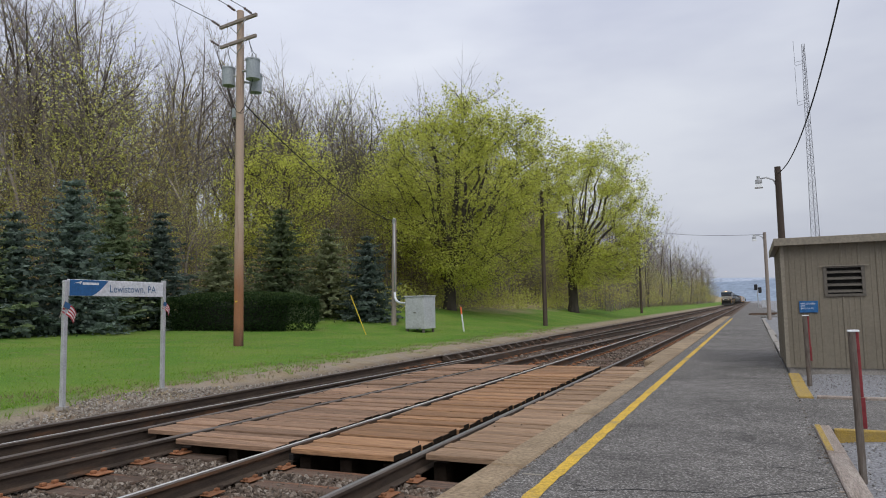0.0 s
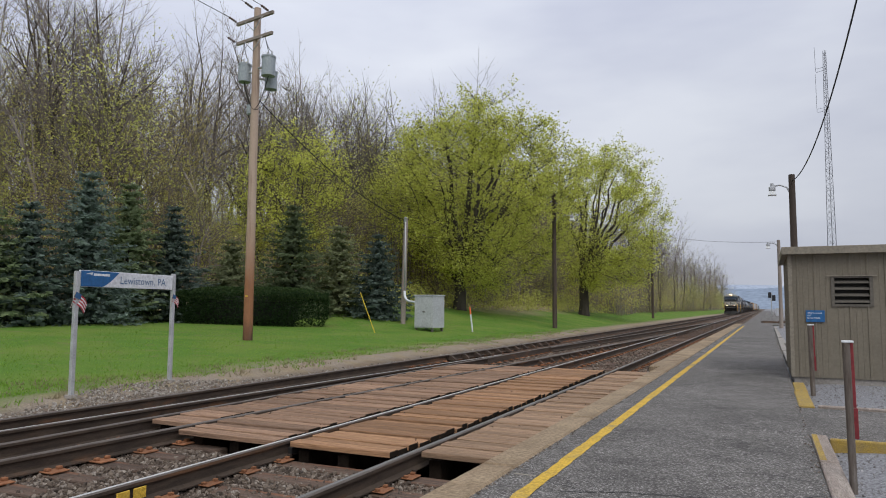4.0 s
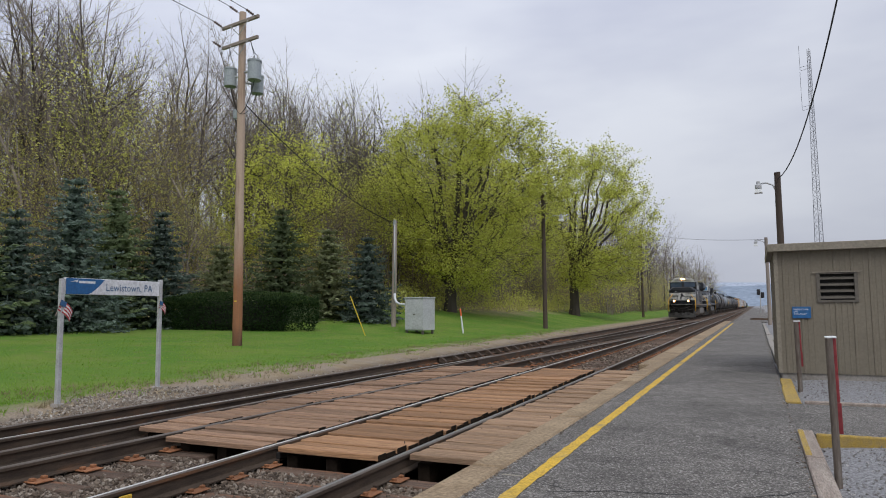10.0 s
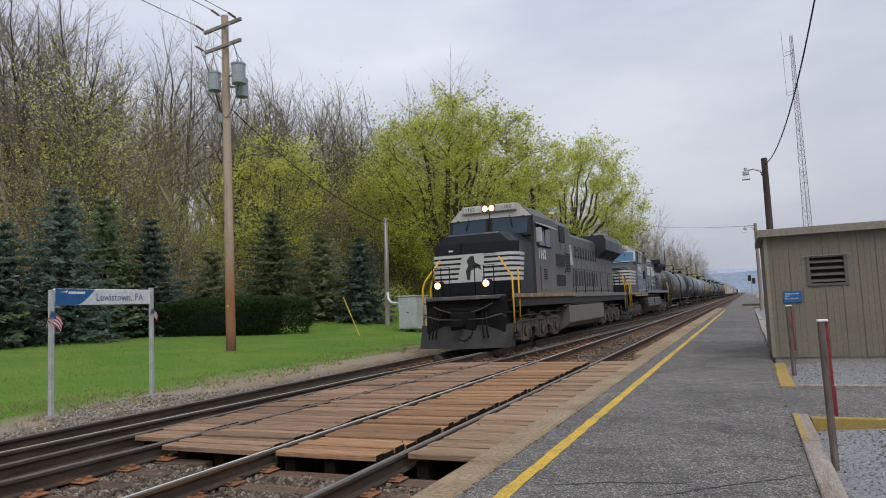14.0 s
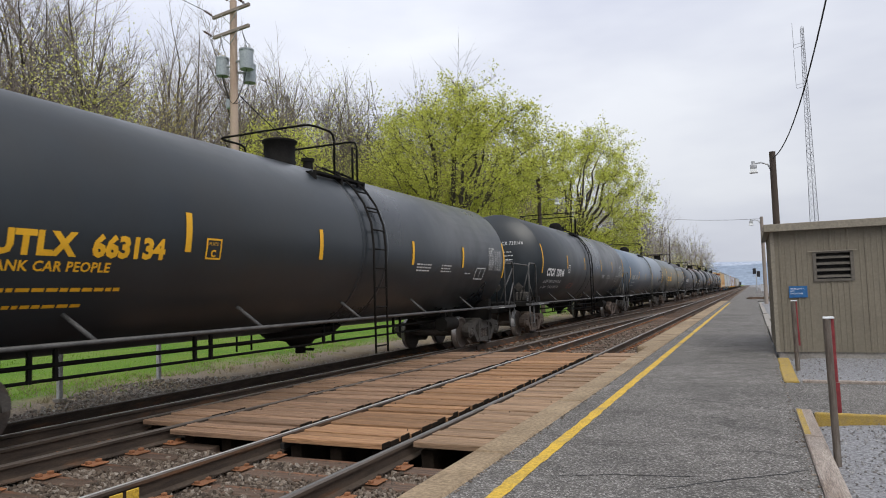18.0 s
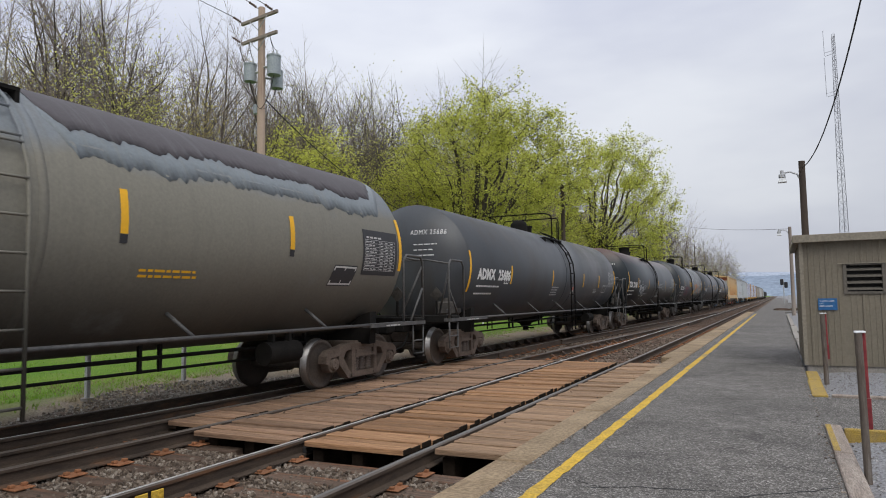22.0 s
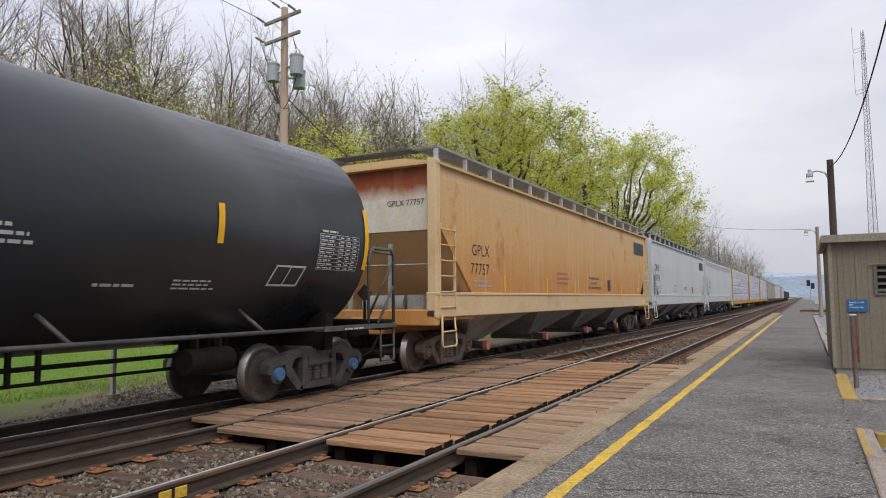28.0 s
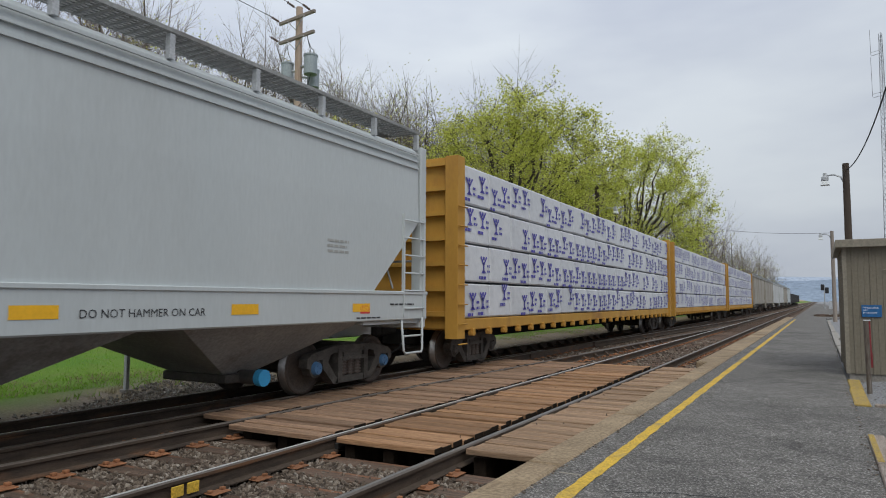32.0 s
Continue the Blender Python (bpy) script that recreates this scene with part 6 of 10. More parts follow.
def far_things():
    s = thing("railway_signal", "two-headed railway signal mast far down the line", "signal", at=pose(0.9, 155, 0))
    part("mast", Geo().cyl((0, 0, -0.3), (0, 0, 4.7), 0.09, n=8), M_GALV, s)
    for x, z in ((-0.3, 4.2), (0.45, 3.6)):
        part("signal_head", Geo().box(x - 0.32, x + 0.32, -0.2, 0.1, z - 0.6, z + 0.6, c=0.1), M_MARKB2, s, "black signal head")
    part("bracket", Geo().box(-0.3, 0.45, -0.05, 0.05, 3.0, 3.1), M_GALV, s)
    part("relay_case", Geo().box(0.7, 1.6, -0.4, 0.5, -0.1, 1.5), M_CAB, s)
    solid("small_cabinet", Geo().box(1.5, 2.1, 50, 50.6, -0.1, 1.1, c=0.02), M_SIDING, "small brown cabinet by the lamp pole", "cabinet")
    r = random.Random(6)
    for k in range(7):
        y = 20.5 + k * 5.6
        solid("edging_stone", Geo().box(0.37 + r.uniform(0, 0.05), 0.62 + r.uniform(-0.05, 0.08), y, y + 5.3, -0.2, 0.03 + r.uniform(-0.02, 0.03), c=0.02), M_CONC, "pale broken concrete edging along the platform", "kerb", "concrete edging")
    # hills beyond
    for yy, hh, col, seed in ((1700, 52, (0.24, 0.29, 0.36), 1), (2300, 78, (0.36, 0.41, 0.49), 2)):
        g = Geo()
        n = 70
        xs = [-900 + 2400 * k / n for k in range(n + 1)]
        top = [hh * (0.75 + 0.22 * math.sin(x * 0.0021 + seed) + 0.10 * noise.noise(Vector((x * 0.006, seed, 0)))) for x in xs]
        rows = []
        for f, dy in ((0, -160), (0.55, -80), (1.0, 0), (0.6, 120), (0, 200)):
            rows += [(x, yy + dy, -2 + t * f) for x, t in zip(xs, top)]
        m = n + 1
        g.add(rows, [(j * m + i, j * m + i + 1, (j + 1) * m + i + 1, (j + 1) * m + i) for j in range(4) for i in range(n)], 0, True)
        solid("far_hill", g, surf("far_hill_haze_%s" % "ab"[seed - 1], col, tuple(c * 1.1 for c in col), 0.02, 1.0, 0, 0, 0.1, spec=0.0), "hazy blue wooded hill on the horizon", "hill", kind="structure")
    for k in range(9):
        x, y = r.uniform(-0.5, 1.6), 74 + 0.45 * k
        solid("loose_tie", Geo().box(x - 0.5, x + 0.6, y, y + 0.4, 0.0, r.uniform(0.08, 0.2), c=0.01), M_TIE, "dark old timber lying past the platform end", "timber", "old timbers")


M_MARKB2 = plain("signal_black", (0.02, 0.02, 0.022), 0.6)
far_things()

# ---- train ----
M_WHEEL = surf("wheel_steel", (0.068, 0.055, 0.047), (0.105, 0.084, 0.070), 5, 0.65, 0.2, 0.2, 40)
M_TREAD = surf("wheel_tread", (0.35, 0.34, 0.33), (0.25, 0.24, 0.23), 5, 0.35, 0.9, 0.05, 40)
M_TRUCK = surf("truck_frame", (0.115, 0.088, 0.072), (0.165, 0.130, 0.108), 4, 0.85, 0.1, 0.3, 40, c3=(0.06, 0.045, 0.036), spec=0.2)
M_TRUCKGREY = surf("truck_frame_grey", (0.062, 0.057, 0.052), (0.11, 0.10, 0.09), 4, 0.8, 0.1, 0.3, 40, c3=(0.04, 0.036, 0.032), spec=0.2)
M_SPRING = surf("spring_steel", (0.10, 0.08, 0.07), (0.16, 0.13, 0.11), 5, 0.6, 0.2, 0.1, 40)
M_CAPBLUE = plain("bearing_cap_blue", (0.07, 0.16, 0.30), 0.5)
M_UNDER = surf("underframe_black", (0.008, 0.0077, 0.0073), (0.017, 0.0155, 0.014), 3, 0.8, 0, 0.2, 30, spec=0.15)
M_TANKS = {
    "black": surf("tank_black", (0.013, 0.018, 0.022), (0.021, 0.027, 0.032), 0.7, 0.24, 0, 0.03, 20, c3=(0.021, 0.023, 0.023), stretch=(1, 0.6, 0.35), rough2=0.42, mott=0.2, spec=0.5),
    "dark": surf("tank_faded_black", (0.036, 0.041, 0.047), (0.054, 0.059, 0.066), 0.8, 0.34, 0, 0.04, 20, c3=(0.046, 0.041, 0.037), stretch=(1, 0.6, 0.35), rough2=0.5, mott=0.2, spec=0.5),
    }
M_HOPPERS = {
    "white": surf("hopper_light_grey", (0.46, 0.49, 0.495), (0.49, 0.52, 0.525), 0.5, 0.5, 0, 0.04, 20, c3=(0.43, 0.45, 0.45), stretch=(1, 1.2, 0.25), mott=0.2),
    "offwhite": surf("hopper_dusty_white", (0.55, 0.56, 0.555), (0.47, 0.475, 0.465), 0.6, 0.6, 0, 0.06, 20, c3=(0.40, 0.38, 0.35), stretch=(1, 1.2, 0.25), mott=0.2),
    "sand": surf("hopper_sand_grey", (0.36, 0.33, 0.28), (0.29, 0.265, 0.225), 0.6, 0.7, 0, 0.1, 20, c3=(0.2, 0.16, 0.12), stretch=(1, 1.2, 0.25), mott=0.2),
    "dark": surf("gondola_dark", (0.05, 0.052, 0.055), (0.075, 0.076, 0.08), 0.6, 0.7, 0, 0.1, 20, c3=(0.09, 0.07, 0.055), stretch=(1, 1.2, 0.25), mott=0.2),
}
M_HOPUNDER = surf("hopper_pocket_grey", (0.24, 0.245, 0.24), (0.33, 0.335, 0.325), 1.0, 0.7, 0, 0.1, 20, c3=(0.17, 0.155, 0.14))
M_HOPUNDERD = surf("hopper_pocket_dark", (0.06, 0.055, 0.05), (0.10, 0.09, 0.08), 1.0, 0.8, 0, 0.1, 20)
M_CBY = surf("centerbeam_yellow", (0.50, 0.275, 0.045), (0.43, 0.225, 0.04), 1.0, 0.65, 0, 0.08, 20, c3=(0.28, 0.135, 0.04), stretch=(1, 1, 0.5), mott=0.2)
M_WRAP = surf("lumber_wrap_white", (0.56, 0.57, 0.60), (0.64, 0.65, 0.67), 1.5, 0.45, 0, 0.5, 7, c3=(0.48, 0.49, 0.52), rand=0.05, dist=0.03, mott=0.2)
M_PRINT = plain("blue_print", (0.075, 0.065, 0.34), 0.5)
M_LOCO = surf("locomotive_black", (0.008, 0.0095, 0.012), (0.013, 0.0145, 0.018), 0.7, 0.34, 0, 0.05, 20, c3=(0.022, 0.021, 0.02), stretch=(1, 0.8, 0.4), rough2=0.52, mott=0.3, spec=0.22)
M_LOCODUST = surf("locomotive_dusty_black", (0.018, 0.021, 0.026), (0.030, 0.033, 0.039), 0.7, 0.32, 0, 0.06, 20, c3=(0.042, 0.040, 0.037), stretch=(1, 0.8, 0.4), rough2=0.55, mott=0.4)
M_LOCOTRUCK = surf("locomotive_truck", (0.082, 0.069, 0.058), (0.132, 0.11, 0.092), 3, 0.8, 0.1, 0.25, 30, c3=(0.05, 0.045, 0.04), mott=0.2)
M_CAPRUST = surf("journal_cap_rust", (0.17, 0.105, 0.075), (0.12, 0.085, 0.068), 5, 0.85, 0.1, 0.2, 30, c3=(0.08, 0.065, 0.055))
M_GRILLE = surf("dark_grille", (0.012, 0.012, 0.013), (0.02, 0.02, 0.021), 8, 0.6, 0.2, 0.3, 60)
M_LOCOWHITE = surf("locomotive_white_stripe", (0.56, 0.56, 0.54), (0.48, 0.475, 0.45), 1.5, 0.55, 0, 0.05, 20, mott=0.2)
M_SILL = surf("worn_sill_paint", (0.32, 0.215, 0.11), (0.19, 0.115, 0.062), 2.2, 0.7, 0, 0.15, 20, c3=(0.42, 0.38, 0.32), stretch=(1, 1, 3), mott=0.8)
M_HANDY = plain("yellow_handrail", (0.72, 0.42, 0.03), 0.45)
M_MARKY = plain("yellow_marking", (0.80, 0.43, 0.02), 0.5)
M_MARKW = plain("white_marking", (0.68, 0.68, 0.67), 0.5)
M_MARKB = plain("black_marking", (0.03, 0.03, 0.034), 0.5)
M_MARKGREY = plain("dull_white_marking", (0.50, 0.50, 0.49), 0.6)
M_MARKFADE = plain("faded_marking", (0.36, 0.36, 0.34), 0.6)
M_REDFADE = plain("faded_red_marking", (0.46, 0.15, 0.12), 0.6)
M_REDMARK = plain("red_marking", (0.55, 0.05, 0.04), 0.5)
M_GRAF = [plain("graffiti_cyan", (0.25, 0.50, 0.55), 0.5), plain("graffiti_orange", (0.75, 0.25, 0.04), 0.5), plain("graffiti_purple", (0.18, 0.07, 0.14), 0.5), plain("graffiti_white", (0.45, 0.46, 0.47), 0.5)]
M_GRAFDIM = plain("graffiti_haze", (0.085, 0.105, 0.135), 0.6)
M_GLASS = bpy.data.materials.new("cab_glass")
M_GLASS.use_nodes = True
M_GLASS.node_tree.nodes["Principled BSDF"].inputs["Base Color"].default_value = (0.026, 0.042, 0.064, 1)
M_GLASS.node_tree.nodes["Principled BSDF"].inputs["Specular IOR Level"].default_value = 0.35
M_GLASS.node_tree.nodes["Principled BSDF"].inputs["Roughness"].default_value = 0.06
# iridescent sheen of the glass painted as blue and green patches
M_GLASSSHEEN = surf("iridescent_windscreen", (0.07, 0.22, 0.30), (0.10, 0.16, 0.36), 0.8, 0.08, 0, 0.0, 10, c3=(0.08, 0.28, 0.22), mott=0.2)
M_GLASSGREY = surf("hazy_cab_glass", (0.085, 0.105, 0.13), (0.11, 0.13, 0.155), 0.6, 0.12, 0, 0.0, 10, mott=0.2)
M_LIGHT = glow("headlight_on", (1.0, 0.56, 0.20), 40.0)
# glow of the added rings that imitate the halo round each lit lamp
M_LAMPHALO = glow("headlight_halo", (1.0, 0.50, 0.16), 2.2)
M_LOCOFRONT = surf("locomotive_dusty_pilot", (0.024, 0.023, 0.0215), (0.042, 0.040, 0.036), 2.5, 0.7, 0, 0.15, 25, c3=(0.018, 0.017, 0.016), mott=0.8)
M_COPPER = plain("copper_lamp_bezel", (0.24, 0.10, 0.05), 0.5)
M_BROW = surf("locomotive_pale_roof", (0.52, 0.51, 0.47), (0.42, 0.41, 0.375), 1.5, 0.6, 0, 0.1, 20, c3=(0.30, 0.28, 0.25))
M_LOCOSIDE = weathered("locomotive_dusty_side", (0.155, 0.140, 0.119), (0.105, 0.101, 0.095), (0.072, 0.073, 0.074), (1.6, 2.6), (3.0, 4.4), 0.7, (0.235, 0.22, 0.195), 0.35, (0.115, 0.113, 0.11), 0.5, 0.5)
M_LOCOSIDE2 = weathered("locomotive_blue_black_side", (0.085, 0.080, 0.074), (0.052, 0.061, 0.073), (0.046, 0.056, 0.072), (1.75, 2.3), (3.0, 4.2), 0.35, (0.075, 0.070, 0.064), 0.35, (0.026, 0.029, 0.036), 0.5, 0.26)
# grey that is darkest below the tank's bend and lightest along its top
M_FUEL2 = weathered("fuel_tank_toned_grey", (0.050, 0.048, 0.036), (0.085, 0.083, 0.074), (0.105, 0.106, 0.102), (0.66, 0.82), (1.05, 1.32), 0.1, (0.12, 0.108, 0.085), 0.3, (0.062, 0.06, 0.052), 0.5, 0.5)
M_EDGE2 = surf("chipped_walkway_lip", (0.052, 0.054, 0.058), (0.12, 0.115, 0.105), 1.4, 0.6, 0, 0.15, 20, c3=(0.26, 0.25, 0.23), stretch=(1, 1, 1), mott=0.8)
M_RAILGREY = surf("pipe_rail_grey", (0.07, 0.07, 0.07), (0.12, 0.118, 0.115), 4, 0.55, 0.2, 0.1, 30)
M_GRATE = surf("roof_walkway_steel", (0.075, 0.077, 0.08), (0.12, 0.122, 0.125), 6, 0.6, 0.3, 0.2, 60)
M_GRATEPALE = surf("pale_roof_walkway_steel", (0.22, 0.22, 0.215), (0.30, 0.30, 0.29), 6, 0.6, 0.2, 0.2, 60)
M_VALVE = plain("blue_valve", (0.05, 0.33, 0.62), 0.45)
M_VALVEP = plain("pink_valve", (0.62, 0.18, 0.16), 0.5)



M_HOPPERS["tan"] = weathered("hopper_rusty_tan", (0.50, 0.225, 0.062), (0.58, 0.345, 0.135), (0.54, 0.37, 0.185), (1.7, 2.9), (2.9, 4.0), 1.6, (0.62, 0.44, 0.23), 0.65, (0.40, 0.135, 0.035), 0.75)
# weathered tanks; belly shade is painted into low tones, skylight into upper ones
M_TANKS["grey"] = weathered("tank_weathered_shaded_grey", (0.075, 0.072, 0.062), (0.205, 0.195, 0.160), (0.19, 0.21, 0.225), (1.15, 2.2), (3.0, 3.25), 0.5, (0.14, 0.13, 0.115), 0.22, (0.17, 0.18, 0.18), 0.5, 0.6)
M_TANKS["blue"] = weathered("tank_shaded_blue_grey", (0.034, 0.042, 0.042), (0.118, 0.150, 0.190), (0.150, 0.190, 0.240), (1.2, 2.3), (2.6, 3.4), 0.3, (0.108, 0.138, 0.172), 0.3, (0.10, 0.128, 0.162), 0.4, 0.32)
# rust-brown top; the low tone holds painted belly shade
M_TANKS["rusty"] = weathered("tank_rust_shaded_black", (0.008, 0.012, 0.014), (0.017, 0.023, 0.027), (0.150, 0.098, 0.088), (1.6, 2.4), (3.15, 4.0), 0.5, (0.05, 0.038, 0.033), 0.25, (0.020, 0.022, 0.024), 0.4, 0.34)
M_TANSILL = surf("hopper_cream_sill", (0.60, 0.44, 0.25), (0.64, 0.48, 0.29), 0.8, 0.7, 0, 0.08, 20, c3=(0.50, 0.33, 0.16), stretch=(1, 0.6, 1), mott=0.3)
M_BLUEHALO = weathered("tank_faded_blue_grey", (0.15, 0.165, 0.175), (0.175, 0.20, 0.215), (0.21, 0.24, 0.26), (2.6, 3.0), (3.2, 3.6), 0.6, (0.20, 0.205, 0.19), 0.5, (0.25, 0.27, 0.28), 0.5, 0.5)
M_PATCHTOP = weathered("tank_dark_sealed_top", (0.075, 0.07, 0.075), (0.09, 0.082, 0.088), (0.11, 0.10, 0.105), (3.2, 3.6), (3.9, 4.2), 0.4, (0.15, 0.15, 0.16), 0.35, (0.17, 0.18, 0.19), 0.5, 0.7)
M_ENDSHEET = weathered("hopper_rusty_end_sheet", (0.56, 0.54, 0.47), (0.60, 0.57, 0.49), (0.30, 0.075, 0.03), (2.7, 3.3), (3.55, 3.85), 0.7, (0.50, 0.33, 0.17), 0.6, (0.55, 0.33, 0.15), 0.8)


def wheel_geo(r, x):
    """One wheel: flange on the inner side, tread, dished plate and hub. x is the outer face."""
    s = 1 if x > 0 else -1
    prof = [(0.0, 0.06), (0.10, 0.06), (0.12, 0.02), (0.17, 0.015), (r - 0.12, -0.03), (r - 0.06, -0.005), (r - 0.055, 0.0), (r, 0.0), (r, -0.095), (r + 0.028, -0.11), (r + 0.028, -0.135), (r - 0.05, -0.14), (r - 0.09, -0.11), (0.15, -0.12), (0.0, -0.12)]
    n = 24
    g = Geo()
    rings = [[(x + s * d, rr * math.cos(2 * math.pi * k / n), rr * math.sin(2 * math.pi * k / n)) for k in range(n)] for rr, d in prof]
    g.loft(rings, 0, True, False)
    for k in range(n):
        g.m[7 * n + k] = 1
        g.m[8 * n + k] = 1
    return g


def wheelset_mesh(r):
    g = Geo()
    for x in (0.815, -0.815):
        g.join(wheel_geo(r, x))
    g.cyl((-0.95, 0, 0), (0.95, 0, 0), 0.085, n=12)
    return g.mesh("wheelset", [M_WHEEL, M_TREAD])


def bar(g, y0, z0, y1, z1, w, x0, x1, m=0):
    """A flat bar in the plane of a side frame."""
    d = Vector((y1 - y0, z1 - z0)).normalized() * w / 2
    g.prism([(y0 - d.y, z0 + d.x), (y0 + d.y, z0 - d.x), (y1 + d.y, z1 - d.x), (y1 - d.y, z1 + d.x)], "x", x0, x1, m)


BASE = 0.925


def bogie_geo():
    g = Geo()
    for s in (1, -1):
        x0, x1 = sorted((s * 0.93, s * 1.10))
        # a casting: curved top member, sloping tension members and columns round the openings
        top = [(-BASE - 0.24, 0.44), (-BASE - 0.23, 0.57), (-BASE - 0.12, 0.655), (-BASE + 0.06, 0.68), (-0.5, 0.745), (0.5, 0.745), (BASE - 0.06, 0.68), (BASE + 0.12, 0.655), (BASE + 0.23, 0.57), (BASE + 0.24, 0.44), (BASE + 0.15, 0.42), (BASE + 0.12, 0.53), (BASE - 0.13, 0.55), (0.5, 0.635), (-0.5, 0.635), (-BASE + 0.13, 0.55), (-BASE - 0.12, 0.53), (-BASE - 0.15, 0.42)]
        g.prism(top, "x", x0, x1)
        for e in (-1, 1):
            outer = [(e * (BASE - 0.13), 0.56), (e * (BASE - 0.15), 0.40), (e * 0.52, 0.15), (e * 0.40, 0.125), (e * 0.40, 0.235), (e * 0.46, 0.26), (e * (BASE - 0.27), 0.50), (e * (BASE - 0.33), 0.60)]
            g.prism(outer if e > 0 else outer[::-1], "x", x0, x1)
            bar(g, e * 0.355, 0.70, e * 0.355, 0.16, 0.11, x0 - 0.01, x1 + 0.012)
            g.cyl((s * 0.90, e * BASE, 0.42), (s * 1.07, e * BASE, 0.42), 0.145, n=18)
            g.cyl((s * 1.07, e * BASE, 0.42), (s * 1.13, e * BASE, 0.42), 0.11, 0.09, n=18, m=2)
            for k in range(3):
                g.cyl((s * 1.13, e * BASE + 0.05 * math.cos(2.1 * k), 0.42 + 0.05 * math.sin(2.1 * k)), (s * 1.145, e * BASE + 0.05 * math.cos(2.1 * k), 0.42 + 0.05 * math.sin(2.1 * k)), 0.015, n=6, m=2)
        g.prism([(-0.46, 0.145), (0.46, 0.145), (0.40, 0.25), (-0.40, 0.25)], "x", x0, x1)
        for y in (-0.2, 0.0, 0.2):
            for k in range(5):
                z = 0.27 + k * 0.047
                g.cyl((s * 1.01, y, z), (s * 1.01, y, z + 0.026), 0.085, n=14, m=1)
            g.cyl((s * 1.01, y, 0.25), (s * 1.01, y, 0.5), 0.062, n=10, m=1)
        g.box(x0 - 0.02, x1 + 0.02, -0.30, 0.30, 0.50, 0.56)
        g.box(x0, x1, -0.25, 0.25, 0.56, 0.63)
    g.box(-1.05, 1.05, -0.2, 0.2, 0.45, 0.78, c=0.03)
    for e in (-1, 1):
        g.box(-0.85, 0.85, e * 0.50 - 0.04, e * 0.50 + 0.04, 0.34, 0.46)
    return g


WHEELSETS = []
MESH = {}


def bogie(car, y, kind="brown"):
    if ("bogie", kind) not in MESH:
        MESH["bogie", kind] = bogie_geo().mesh("bogie", {"brown": [M_TRUCK, M_SPRING, M_TRUCK], "grey": [M_TRUCKGREY, M_SPRING, M_TRUCKGREY], "blue": [M_TRUCKGREY, M_SPRING, M_CAPBLUE]}[kind])
        MESH.setdefault("wheelset", wheelset_mesh(0.42))
    b = part("bogie", MESH["bogie", kind], None, car, "two-axle bogie with coil springs", at=pose(0, y, 0))
    for e in (-1, 1):
        w = part("wheelset", MESH["wheelset"], None, b, "steel wheels on an axle", at=pose(0, e * BASE, 0.42))
        WHEELSETS.append((w, e * BASE, 0.42))
    return b


def coupler(car, y, s):
    g = Geo()
    g.box(-0.10, 0.10, min(y, y + s * 0.55), max(y, y + s * 0.55), 0.78, 0.98, c=0.03)
    g.box(-0.19, 0.17, min(y + s * 0.42, y + s * 0.68), max(y + s * 0.42, y + s * 0.68), 0.74, 1.02, c=0.05)
    g.tube([(0.3, y, 0.75), (0.32, y + s * 0.25, 0.5), (0.2, y + s * 0.5, 0.36), (0.05, y + s * 0.66, 0.42)], 0.025, 6)
    part("coupler", g, M_UNDER, car, "knuckle coupler with an air hose")


def on_side(g, x):
    """Lays flat letters (x, y) on the near side at that x, reading along +y."""
    return Geo().join(g, Matrix(((0, 0, 1, x), (1, 0, 0, 0), (0, 1, 0, 0), (0, 0, 0, 1))))


def on_tank(g, r, zc, y, z):
    """Wraps flat letters round a tank whose axis is at height zc; (y, z) is the lower left corner."""
    a0 = math.asin(max(-1, min(1, (z - zc) / r)))
    out = Geo()
    out.add([(r * math.cos(a0 + v[1] / r), y + v[0], zc + r * math.sin(a0 + v[1] / r)) for v in g.v], g.f)
    return out


def flat(x0, x1, y0, y1, n=1):
    g = Geo()
    for k in range(n):
        a, b = y0 + (y1 - y0) * k / n, y0 + (y1 - y0) * (k + 1) / n
        g.add([(x0, a, 0), (x1, a, 0), (x1, b, 0), (x0, b, 0)], [(0, 1, 2, 3)])
    return g


def bars(width, height, lines, seed):
    """Small unreadable writing as bars."""
    r = random.Random(seed)
    g = Geo()
    for k in range(lines):
        y = height * (1 - (k + 1) / lines)
        x = 0.0
        end = width * r.uniform(0.7, 1.0)
        while x < end:
            w = r.uniform(0.06, 0.16)
            g.join(flat(x, min(end, x + w), y, y + height / lines * 0.46))
            x += w + 0.025
    return g


R_TANK, Z_TANK = 1.55, 2.75


def scrawl(rng, w, h, n, thick):
    """Spray-painted loops as flat ribbons."""
    g = Geo()
    for k in range(n):
        x, pts = w * (k + rng.uniform(0.1, 0.5)) / n, []
        a = rng.uniform(0, 6)
        p, q = rng.uniform(0.24, 0.42), rng.uniform(0.18, 0.30)
        for j in range(26):
            pts.append((x + 0.62 * w / n * math.sin(a + j * p), h * (0.5 + 0.48 * math.sin(a * 1.7 + j * q))))
        for (xa, ya), (xb, yb) in zip(pts, pts[1:]):
            d = Vector((xb - xa, yb - ya))
            if d.length < 1e-4:
                continue
            d = d.normalized() * thick / 2
            g.add([(xa - d.y, ya + d.x, 0), (xa + d.y, ya - d.x, 0), (xb + d.y, yb - d.x, 0), (xb - d.y, yb + d.x, 0)], [(0, 1, 2, 3)])
    return g


def head_depth(q):
    """How far a tank head bulges at that share of the radius: a flat dish with a tight knuckle."""
    return 0.46 * (1 - q ** 3.4)


